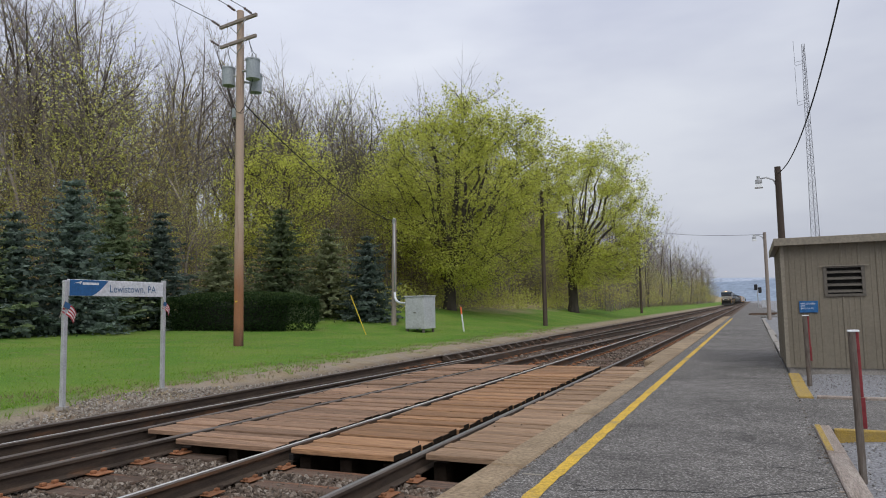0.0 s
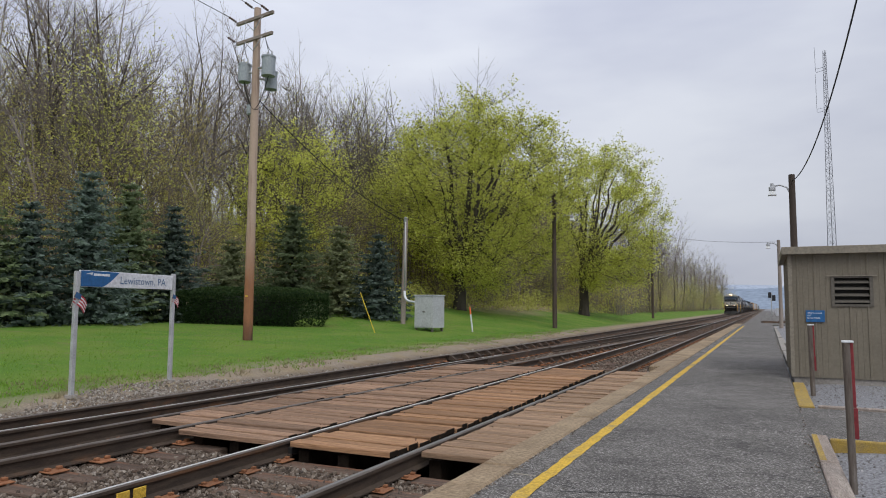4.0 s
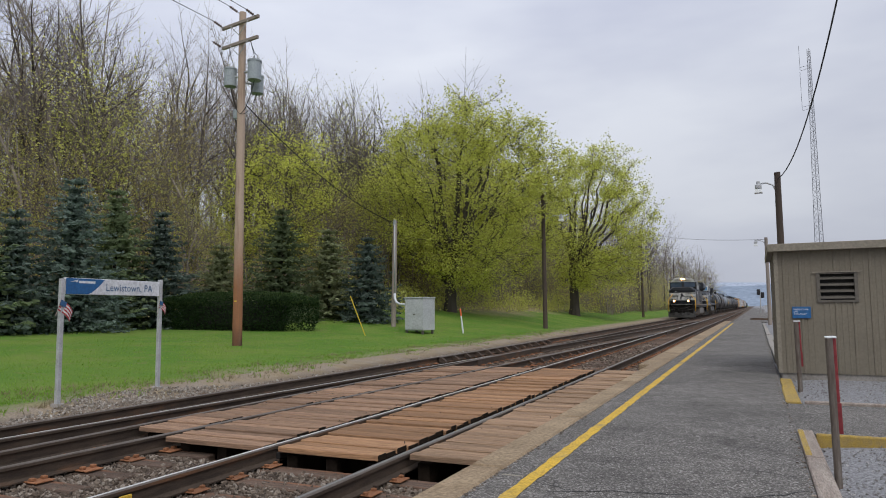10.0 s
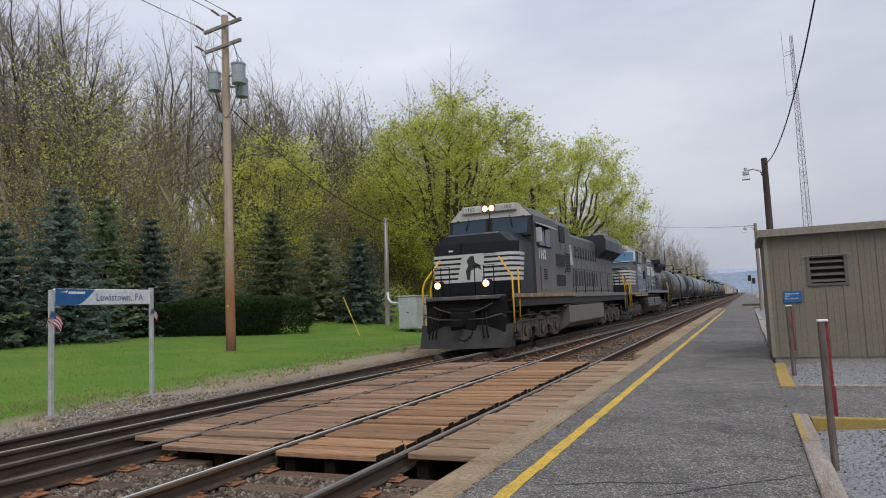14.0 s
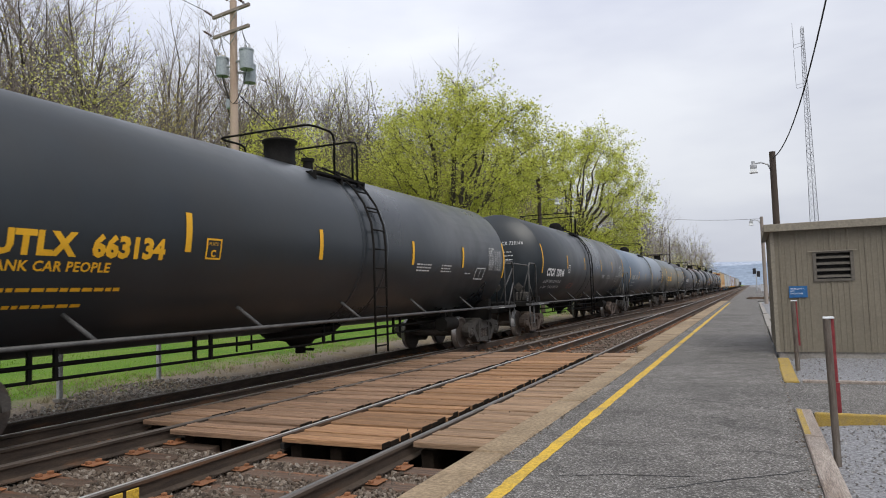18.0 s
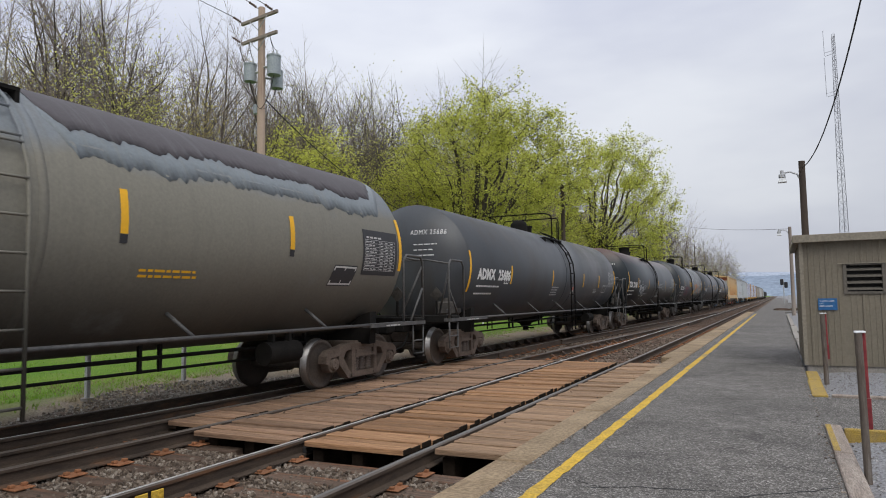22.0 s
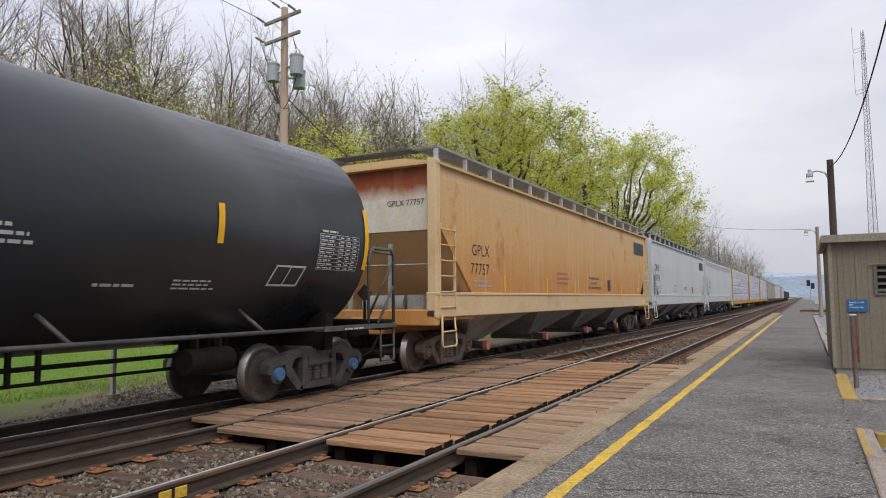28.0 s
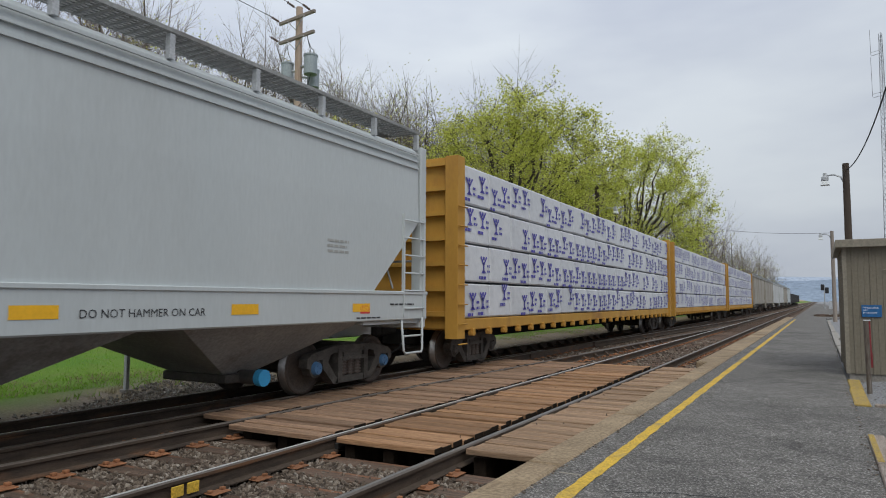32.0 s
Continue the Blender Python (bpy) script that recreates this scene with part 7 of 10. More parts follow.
def tank_car(u, paint, mark, label, half=8.6, size=(1.55, 2.75), trucks=7.25, letters=None, mark_at=-7.0, mark_size=0.355, low=0.0, dome=-0.3, ladder=0.55, kind="brown", extra=None, limits=None, mids=(-4.45, -1.5, 1.9, 4.6), small_lines=((2.3, 1.98, 0.75, 0.20, 3), (3.55, 1.98, 0.7, 0.20, 3), (5.0, 1.95, 0.45, 0.07, 1)), plaque=None, drop=0.0, seed=0):
    """A tank car whose middle is u metres behind the train's front."""
    letters = letters or M_MARKW
    R_TANK, Z_TANK = size
    rng = random.Random(seed + 77)
    car = thing("tank_car", label, "tank car", "freight train cars")
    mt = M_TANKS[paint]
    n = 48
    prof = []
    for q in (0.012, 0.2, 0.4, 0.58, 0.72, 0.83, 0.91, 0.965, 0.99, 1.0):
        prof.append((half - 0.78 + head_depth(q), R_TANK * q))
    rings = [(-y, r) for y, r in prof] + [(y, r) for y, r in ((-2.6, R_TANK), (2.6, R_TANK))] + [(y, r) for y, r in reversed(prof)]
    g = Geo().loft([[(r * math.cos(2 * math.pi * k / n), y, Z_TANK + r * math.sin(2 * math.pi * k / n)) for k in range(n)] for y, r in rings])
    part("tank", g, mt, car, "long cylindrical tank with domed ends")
    for y in (ladder - 0.45, ladder + 0.42):
        g = Geo()
        for rr, dd in ((R_TANK + 0.004, 0.05),):
            ring = lambda r, yy: [(r * math.cos(2 * math.pi * k / n), yy, Z_TANK + r * math.sin(2 * math.pi * k / n)) for k in range(n)]
            g.loft([ring(rr - 0.01, y - dd), ring(rr, y - dd), ring(rr, y + dd), ring(rr - 0.01, y + dd)], 0, True, False)
        part("weld_band", g, mt, car)
    # underframe: stub sills, saddles and draft gear
    for s in (-1, 1):
        g = Geo().box(-0.33, 0.33, min(s * (half - 2.9), s * (half + 0.32)), max(s * (half - 2.9), s * (half + 0.32)), 0.78, 1.12, c=0.02)
        g.box(-1.5, 1.5, s * (half + 0.05) - 0.16, s * (half + 0.05) + 0.16, 0.98, 1.16, c=0.02)
        part("stub_sill", g, M_UNDER, car)
        y = s * trucks
        g = Geo()
        pts = [(-1.28, 0.72), (1.28, 0.72), (1.30, 1.30)] + [((R_TANK + 0.02) * math.sin(a), Z_TANK - (R_TANK + 0.02) * math.cos(a)) for a in [0.72 - 0.144 * k for k in range(11)]] + [(-1.30, 1.30)]
        g.prism(pts, "y", y - 0.10, y + 0.10)
        part("saddle", g, M_UNDER, car, "steel tank saddle")
        coupler(car, s * (half + 0.05), s)
        bogie(car, y, kind)
        # end platform handrail
        g = Geo()
        for sx in (-1, 1):
            e = s * (half + 0.28)
            i = s * (half - 1.75)
            j = s * (half - 0.50)
            x = sx * 1.46
            g.tube([(x, e, 1.1), (x, e, 2.28), (x, e - s * 0.1, 2.38), (x, j + s * 0.12, 2.38), (x, j, 2.26), (x, j, 1.05)], 0.028, 6)
            g.tube([(x, e, 1.75), (x, e - s * 0.5, 1.1)], 0.022, 6)
            g.tube([(x, e, 2.2), (x * 0.75, e - s * 0.25, 1.2)], 0.022, 6)
            g.box(x - 0.13, x + 0.06, min(e, i), max(e, i), 1.02, 1.09)
            g.tube([(x, e, 1.0), (x, e, 0.45), (x, e - s * 0.42, 0.45), (x, e - s * 0.42, 1.0)], 0.02, 6)
            g.tube([(x, e, 0.7), (x, e - s * 0.42, 0.7)], 0.018, 6)
        g.tube([(-1.46, s * (half + 0.28), 2.3), (-0.9, s * (half + 0.32), 2.40), (0.9, s * (half + 0.32), 2.40), (1.46, s * (half + 0.28), 2.3)], 0.022, 6)
        part("end_handrail", g, M_RAILGREY, car, "bent pipe handrail and steps")
        # brake valve gear and hoses on one end
        if s < 0:
            v = part("brake_valve", Geo().box(0.75, 1.15, s * (half - 0.55) - 0.16, s * (half - 0.55) + 0.16, 1.16, 1.46, c=0.03).box(0.85, 1.1, s * (half - 1.0) - 0.13, s * (half - 1.0) + 0.13, 1.16, 1.38, c=0.03).cyl((0.95, s * (half - 0.55), 1.46), (0.95, s * (half - 0.55), 1.54), 0.09, n=12), M_TRUCKGREY, car, "grey brake valve box")
            for k in range(3):
                part("air_pipe", Geo().tube([(1.05, s * (half - 0.6), 1.36 - 0.06 * k), (1.25, s * (half - 0.2), 1.30 - 0.07 * k), (1.30, s * (half + 0.1), 1.26 - 0.05 * k)], 0.016, 5), M_RAILGREY, v)
        q = s * (half + 0.02)
        part("placard", Geo().prism([(0.86, 1.62), (1.02, 1.46), (1.18, 1.62), (1.02, 1.78)], "y", q - 0.012, q + 0.012), M_TRUCKGREY, car, "grey diamond placard holder")
        part("placard_post", Geo().box(1.0, 1.04, q - 0.02, q + 0.02, 1.1, 1.48), M_UNDER, car)
        part("sill_writing", on_side(Geo().join(bars(0.7, 0.05, 1, seed + 81), Matrix.Translation((s * (half - 0.9) - 0.35, 1.03, 0))), 1.523), M_MARKGREY, car, "small white writing")
    # side running rails with struts
    for s in (-1, 1):
        x = s * 1.47
        g = Geo().tube([(x, -half + 1.7, 1.07), (x, half - 1.7, 1.07)], 0.028, 6)
        for k in range(5):
            y = -half + 3.1 + k * (2 * half - 6.2) / 4
            g.tube([(x, y + 0.12, 1.05), (s * (math.sqrt(R_TANK ** 2 - (Z_TANK - 1.38) ** 2) - 0.01), y - 0.08, 1.38)], 0.028, 5)
        part("side_rail", g, M_RAILGREY, car, "pipe rail along the tank")
        g = Geo()
        xl = R_TANK + 0.07
        for xx in (-0.14, 0.14):
            g.tube([(s * xl, ladder + xx * 1.6, 0.42), (s * xl, ladder + xx * 1.6, Z_TANK)] + [((R_TANK + 0.08) * s * math.cos(a), ladder + xx * 1.6, Z_TANK + (R_TANK + 0.08) * math.sin(a)) for a in (0.25, 0.5, 0.75, 1.0, 1.25)], 0.022, 5)
        for k in range(8):
            z = 0.55 + k * 0.36
            xr = s * xl if z < Z_TANK else s * math.sqrt(max(0.1, (R_TANK + 0.08) ** 2 - (z - Z_TANK) ** 2))
            g.tube([(xr, ladder - 0.224, z), (xr, ladder + 0.224, z)], 0.016, 5)
        for a in (0.45, 0.68, 0.9, 1.12):
            p = ((R_TANK + 0.08) * s * math.cos(a), Z_TANK + (R_TANK + 0.08) * math.sin(a))
            g.tube([(p[0], ladder - 0.224, p[1]), (p[0], ladder + 0.224, p[1])], 0.016, 5)
        part("ladder", g, M_TANKS["grey"] if paint in ("grey", "blue") else M_UNDER, car, "steel side ladder")
    g = Geo().tube([(0.55, -half + 2.0, 0.62), (0.55, half - 2.0, 0.62)], 0.022, 5)
    g.tube([(0.57, -half + 2.0, 0.79), (0.57, half - 2.0, 0.79)], 0.03, 5)
    for k in range(5):
        y = -half + 2.9 + k * (2 * half - 5.8) / 4 + rng.uniform(-0.25, 0.25)
        for d in (0.0, 0.32):
            g.box(0.54, 0.585, y + d - 0.025, y + d + 0.025, 0.6, 0.98)
    part("brake_rigging", g, M_UNDER, car, "brake pipes on hangers under the tank")
    g = Geo().loft([[(q * math.cos(2 * math.pi * k / 14), 0.25 + 1.9 * q * math.sin(2 * math.pi * k / 14), z) for k in range(14)] for q, z in ((0.14, 0.56), (0.2, 0.66), (0.46, 0.74), (0.60, 0.92))])
    g.cyl((0, 0.25, 0.42), (0, 0.25, 0.6), 0.10, n=12).box(0.09, 0.3, 0.22, 0.28, 0.47, 0.52)
    part("outlet_valve", g, M_UNDER, car, "bottom outlet valve in its skid")
    y = half - 3.9
    part("air_reservoir", Geo().cyl((0.95, y, 0.72), (0.95, y + 0.75, 0.72), 0.17, n=14).box(0.9, 1.0, y + 0.15, y + 0.2, 0.8, 1.05).box(0.9, 1.0, y + 0.55, y + 0.6, 0.8, 1.05), M_UNDER, car, "black air reservoir")
    # top fittings
    zt = Z_TANK + R_TANK - 0.02
    g = Geo().loft([[(q * math.cos(2 * math.pi * k / 20), dome + q * math.sin(2 * math.pi * k / 20), zt + z) for k in range(20)] for q, z in (((0.29, -0.1), (0.29, 0.20), (0.27, 0.28), (0.20, 0.36), (0.08, 0.40)) if seed in (2, 3, 5) else ((0.30, -0.1), (0.30, 0.08), (0.285, 0.10), (0.295, 0.42), (0.33, 0.44), (0.33, 0.48), (0.1, 0.50)))])
    part("dome", g, M_UNDER, car, "round manway dome")
    part("safety_valve", Geo().cyl((0.1, dome + 0.75, zt - 0.1), (0.1, dome + 0.75, zt + 0.2), 0.1, n=10).cyl((0.1, dome + 0.75, zt + 0.2), (0.1, dome + 0.75, zt + 0.26), 0.13, n=10), M_UNDER, car)
    side = 1.02
    zp = Z_TANK + math.sqrt(R_TANK ** 2 - side ** 2) + 0.10
    for s in (-1, 1):
        g = Geo()
        lo, hi = sorted((s * 0.72, s * (side + 0.05)))
        ya, yb = min(dome - 0.4, ladder - 0.65), ladder + 0.45
        for k in range(5):
            x = lo + 0.02 + (hi - lo - 0.04) * k / 4
            g.box(x - 0.025, x + 0.025, ya, yb, zp - 0.02, zp + 0.02)
        for y in (ya, (ya + yb) / 2, yb - 0.05):
            g.box(lo, hi, y, y + 0.05, zp - 0.25, zp - 0.021)
        part("top_platform", g, M_UNDER, car, "grated platform beside the dome")
    # a hoop of pipe round one end of the platform, a lower bar across the other
    x, zh, yl, yc, yb = side + 0.02, zp + 0.82, ladder - 0.58, ladder - 1.35, ladder + 0.22
    hoop = [(x, yl, zp - 0.05), (x, yl, zh - 0.14), (x, yl - 0.04, zh - 0.04), (x, yl - 0.14, zh), (x, yc + 0.16, zh), (x - 0.05, yc + 0.04, zh), (x - 0.18, yc, zh)]
    part("top_railing", Geo().tube(hoop + [(-a, b, c) for a, b, c in reversed(hoop)], 0.022, 6), M_UNDER, car, "bent pipe hoop railing")
    cross = [(x, yb, zp - 0.1), (x, yb, zh - 0.12), (x - 0.04, yb, zh - 0.03), (x - 0.14, yb, zh)]
    part("top_railing", Geo().tube(cross + [(-a, b, c) for a, b, c in reversed(cross)], 0.021, 6), M_UNDER, car, "bent pipe railing")
    for s in (-1, 1):
        part("top_railing", Geo().tube([(s * x, yb - 0.17, zp), (s * x, yb - 0.17, zh - 0.16), (s * x, yb, zh - 0.16)], 0.022, 6), M_UNDER, car, "short pipe railing")
    # markings
    r = R_TANK + 0.006
    for k, y in enumerate((-half + 0.78, *mids, half - 0.86)):
        h = 1.0 if k in (0, 5) else 0.50
        part("stripe_mark", on_tank(flat(0, 0.10, 0, h, 8), r, Z_TANK, y, (2.05 if k in (0, 5) else 2.27) - low), M_MARKY, car, "reflective side stripe")
    words, num = mark
    name = lettering(words, mark_size, 1.10, 0.0, 0.022 * mark_size / 0.4)
    wide = max(v[0] for v in name.v)
    part("writing", on_tank(name, r, Z_TANK, mark_at, 2.0), letters, car, "painted owner letters")
    part("writing", on_tank(lettering(num, mark_size, 1.0, 0.0, 0.020 * mark_size / 0.4), r, Z_TANK, mark_at + wide + 0.55 * mark_size, 2.0), letters, car, "painted car number")
    heads = Geo()
    for k in range(4):
        w = bars(0.6, 0.055, 1, seed + 40 + k) if k else lettering(words + " " + num, 0.17, 1.15)
        z0 = 3.05 - 0.13 * k - (0.12 if k else 0)
        pts = []
        for vx, vy, _ in w.v:
            x, z = 0.15 + (vx if k else vx * 0.8) + 0.1 * (k > 0), z0 + vy - Z_TANK
            rr = min(0.99, math.hypot(x, z) / R_TANK)
            pts.append((x, -(half - 0.78 + head_depth(rr)) - 0.012, z + Z_TANK))
        heads.add(pts, w.f)
    part("small_writing", heads, letters, car, "painted writing on the tank head")
    if limits:
        for k, line in enumerate(limits):
            part("writing", on_tank(lettering(line, 0.15, 1.15), r, Z_TANK, mark_at - 0.12, 1.76 - 0.2 * k), letters, car, "small painted weights")
    else:
        part("small_writing", on_tank(bars(1.6, 0.10, 1, seed + 1), r, Z_TANK, mark_at, 1.62 if extra is yellow_plate else 1.80), letters, car, "small painted writing")
        part("small_writing", on_tank(bars(1.4, 0.10, 1, seed + 11), r, Z_TANK, mark_at, 1.45 if extra is yellow_plate else 1.62), letters, car, "small painted writing")
    small = M_MARKGREY
    for k, (y, z, w, h, ln) in enumerate(small_lines):
        part("small_writing", on_tank(bars(w, h, ln, seed + 5 + k), r, Z_TANK, y, z), letters if paint == "grey" else small, car)
    if plaque:
        part("dark_patch", on_tank(flat(-0.06, 1.1, -0.08, 0.72, 8), r - 0.003, Z_TANK, half - 2.02, 2.08 - plaque), M_MARKB, car, "black painted patch behind the table")
        part("dark_patch", on_tank(Geo().add([(a + 0.3 * b, b, 0) for a, b, _ in flat(-0.02, 0.64, -0.02, 0.34, 4).v], flat(-0.02, 0.64, -0.02, 0.34, 4).f), r - 0.003, Z_TANK, half - 2.95, 1.82 - plaque), M_MARKB, car, "black painted patch behind the symbol")
    g = Geo()
    for k in range(10):
        z = 0.060 * k
        g.join(flat(0, 1.0, z, z + 0.006))
        if k < 9:
            g.join(Geo().join(bars(0.40, 0.042, 1, seed + 20 + k), Matrix.Translation((0.02, z + 0.02, 0))))
            for c in range(3):
                g.join(Geo().join(bars(0.11, 0.042, 1, seed + 30 + k + c), Matrix.Translation((0.50 + 0.17 * c, z + 0.02, 0))))
    for x in (0.0, 0.47, 0.65, 0.82, 0.992):
        g.join(flat(x, x + 0.007, 0, 0.546, 6))
    g.join(Geo().join(bars(0.5, 0.07, 1, seed + 50), Matrix.Translation((0.05, 0.57, 0))))
    part("data_table", on_tank(g, r, Z_TANK, half - 2.02, 2.08 - (plaque or drop)), small, car, "white table of small writing")
    g = Geo()
    for a, b, c, d in ((0, 0.62, 0, 0.03), (0, 0.62, 0.29, 0.32), (0, 0.03, 0.03, 0.29), (0.59, 0.62, 0.03, 0.29), (0.30, 0.32, 0.03, 0.29)):
        g.join(flat(a, b, c, d))
    part("panel_mark", on_tank(Geo().add([(x + 0.3 * y, y, 0) for x, y, _ in g.v], g.f), r, Z_TANK, half - 2.95, 1.82 - (plaque or drop)), small, car, "white outlined symbol")
    if paint == "grey":
        for y in mids:
            part("stripe_end", on_tank(flat(0, 0.10, 0, 0.10, 2), r, Z_TANK, y, 2.165 - low), M_MARKB, car, "black end of a side stripe")
        for name, wide, proud, mt2, words in (("faded_band", 1.16, 0.003, M_BLUEHALO, "blue-grey faded paint round the sealing"), ("sealed_top", 0.93, 0.007, M_PATCHTOP, "dark ragged sealing on the tank's top")):
            rings = []
            for k in range(241):
                y = ladder + 0.62 + (half - 1.42 - ladder) * k / 240
                a = (wide + 0.09 * noise.noise(Vector((y * 0.7, 0, 5))) + 0.06 * noise.noise(Vector((y * 3.1, wide, 9))) + 0.05 * noise.noise(Vector((y * 11, 0, wide)))) * min(1.0, 0.55 + 5.0 * (1 - k / 240)) * min(1.0, 0.7 + k / 30)
                ro, ri = R_TANK + proud, R_TANK - 0.02
                rings.append([(ro * math.sin(a * (j / 8 - 1)), y, Z_TANK + ro * math.cos(a * (j / 8 - 1))) for j in range(17)] + [(ri * math.sin(a * (1 - j / 8)), y, Z_TANK + ri * math.cos(a * (1 - j / 8))) for j in range(17)])
            part(name, Geo().loft(rings), mt2, car, words)
    if extra:
        extra(car, r, Z_TANK)
    return car, u


def hopper_car(u, paint, mark, label, length=19.0, pockets=4, kind="grey", valve=None, under=None, rust=False, logo=False, seed=0, ribs=False, tall=4.28, text=(1.68, 2.45, 0.36), plate_at=-7.13, wide=16.6, shift=0.0):
    """A covered hopper car; length over the end posts."""
    car = thing("hopper_car", label, "hopper car", "freight train cars")
    mt = M_HOPPERS[paint]
    under = under or M_HOPUNDER
    words_on_end = bool(mark[0])
    L = length / 2
    W = 1.60
    # body in side view: slope sheets at both ends
    def section(y, zb):
        side = [(W, zb), (W, 2.2), (W, 3.1), (W - 0.02, tall - 0.35), (W - 0.06, tall - 0.08), (W - 0.16, tall), (0.75, tall + 0.13)]
        return [(x, y, z) for x, z in side] + [(-x, y, z) for x, z in reversed(side)]
    rings = [section(-L + 0.28, 2.90), section(-L + 1.7, 1.62), section(L - 1.7, 1.62), section(L - 0.28, 2.90)]
    for k, z in ((0, 2.90), (3, 2.90)):
        rings[k] = [(x, y, max(zz, z)) for x, y, zz in rings[k]]
    g = Geo().loft(rings, 0, False)
    part("hopper_body", g, mt, car, "smooth-sided covered body")
    g = Geo().box(-W - 0.035, W + 0.035, -L + 0.05, L - 0.05, tall - 0.085, tall - 0.04) if not ribs else None
    if ribs:
        for k in range(3):
            z = tall - 0.14 - k * 0.13
            g = Geo()
            for s in (-1, 1):
                g.box(min(s * (W - 0.02), s * (W + 0.012)), max(s * (W - 0.02), s * (W + 0.012)), -L + 0.3, L - 0.3, z - 0.016, z + 0.016)
            part("side_rib", g, mt, car, "pressed rib along the side")
    else:
        part("top_chord", g, mt, car, "side top chord")
    for s in (-1, 1):
        g = Geo().box(min(s * 1.40, s * (W + 0.03)), max(s * 1.40, s * (W + 0.03)), -L + 0.02, L - 0.02, 1.14, 1.60, c=0.02)
        g.box(min(s * 1.40, s * (W + 0.05)), max(s * 1.40, s * (W + 0.05)), -L + 0.02, L - 0.02, 1.58, 1.64, c=0.01)
        part("side_sill", g, M_TANSILL if rust else mt, car, "deep side sill")
        for e in (-1, 1):
            y = e * (L - 0.14)
            part("corner_post", Geo().box(min(s * 1.42, s * (W + 0.02)), max(s * 1.42, s * (W + 0.02)), y - 0.10, y + 0.10, 1.12, tall + 0.02, c=0.015), M_TANSILL if rust else mt, car)
            ya, yb = e * (L - 0.16), e * (L - 0.82)
            xx = s * (W + 0.05)
            paint_l = M_TANSILL if rust else mt
            ladder = part("ladder", Geo().box(min(xx, xx - s * 0.05), max(xx, xx - s * 0.05), ya - 0.025, ya + 0.025, 1.20, 3.0).box(min(xx, xx - s * 0.05), max(xx, xx - s * 0.05), yb - 0.02, yb + 0.02, 1.20, 3.0), paint_l, car, "end ladder")
            for k in range(6):
                part("rung", Geo().tube([(xx, ya, 1.34 + k * 0.31), (xx, yb, 1.34 + k * 0.31)], 0.016, 5), paint_l, ladder)
            yc = yb - e * 0.02
            part("stirrup", Geo().tube([(xx, ya - e * 0.06, 1.18), (xx, ya - e * 0.06, 0.62), (xx, ya - e * 0.09, 0.56), (xx, yc + e * 0.05, 0.56), (xx, yc, 0.62), (xx - s * 0.05, yc, 1.18)], 0.022, 6).tube([(xx, ya - e * 0.06, 0.86), (xx, yc, 0.86)], 0.018, 5), paint_l, car, "bent sill step")
            if not rust:
                part("grab_brace", Geo().tube([(xx - s * 0.25, yb, 1.7), (xx - s * 0.9, e * (L - 0.15), 2.3)], 0.018, 5), paint_l, car)
                if e > 0 and s > 0:
                    part("red_panel", on_side(Geo().join(flat(0, 0.26, 0, 0.14), Matrix.Translation((L - 2.1, 1.27, 0))), W + 0.036), M_REDMARK, car, "small red panel")
                    part("small_writing", on_side(Geo().join(bars(0.9, 0.06, 1, seed + 61), Matrix.Translation((L - 1.25, 1.40, 0))), W + 0.036), M_MARKB, car)
                    part("small_writing", on_side(Geo().join(bars(0.8, 0.05, 1, seed + 62), Matrix.Translation((L - 2.2, 1.19, 0))), W + 0.036), M_MARKB, car)
    for e in (-1, 1):
        # end: slope sheet, end sill, posts, brake gear
        g = Geo()
        g.add([(-W + 0.05, e * (L - 0.3), 2.88), (W - 0.05, e * (L - 0.3), 2.88), (W - 0.05, e * (L - 1.75), 1.55), (-W + 0.05, e * (L - 1.75), 1.55),
               (-W + 0.05, e * (L - 0.34), 2.84), (W - 0.05, e * (L - 0.34), 2.84), (W - 0.05, e * (L - 1.8), 1.50), (-W + 0.05, e * (L - 1.8), 1.50)],
              [(0, 1, 2, 3), (4, 5, 6, 7), (0, 1, 5, 4), (2, 3, 7, 6), (1, 2, 6, 5), (0, 3, 7, 4)])
        part("slope_sheet", g, M_TANSILL if rust else mt, car)
        g = Geo().box(-W, W, e * (L - 0.12) - 0.10, e * (L - 0.12) + 0.10, 0.98, 1.30, c=0.02).box(-0.35, 0.35, min(e * (L - 3), e * (L + 0.05)), max(e * (L - 3), e * (L + 0.05)), 0.80, 1.14, c=0.02)
        g.box(-W + 0.05, W - 0.05, min(e * (L - 0.15), e * (L - 1.9)), max(e * (L - 0.15), e * (L - 1.9)), 1.08, 1.13)
        part("end_sill", g, mt, car)
        g = Geo()
        for x in (-0.55, 0.45):
            g.box(x - 0.03, x + 0.03, e * (L - 0.22) - 0.04, e * (L - 0.22) + 0.04, 1.2, 2.65)
        g.tube([(-1.45, e * (L - 0.2), 2.2), (1.45, e * (L - 0.2), 2.2)], 0.022, 5)
        g.cyl((-0.5, e * (L - 0.7), 1.4), (0.4, e * (L - 0.9), 1.4), 0.2, n=12).box(0.5, 0.9, e * (L - 1.0) - 0.2, e * (L - 1.0) + 0.2, 1.15, 1.6)
        part("end_frame", g, M_HOPUNDER, car, "end posts and brake gear")
        if rust:
            part("end_sheet", Geo().box(-W + 0.06, W - 0.02, e * (L - 0.275) - 0.02, e * (L - 0.275) + 0.02, 2.90, tall - 0.06), M_ENDSHEET, car, "rust-streaked end sheet")
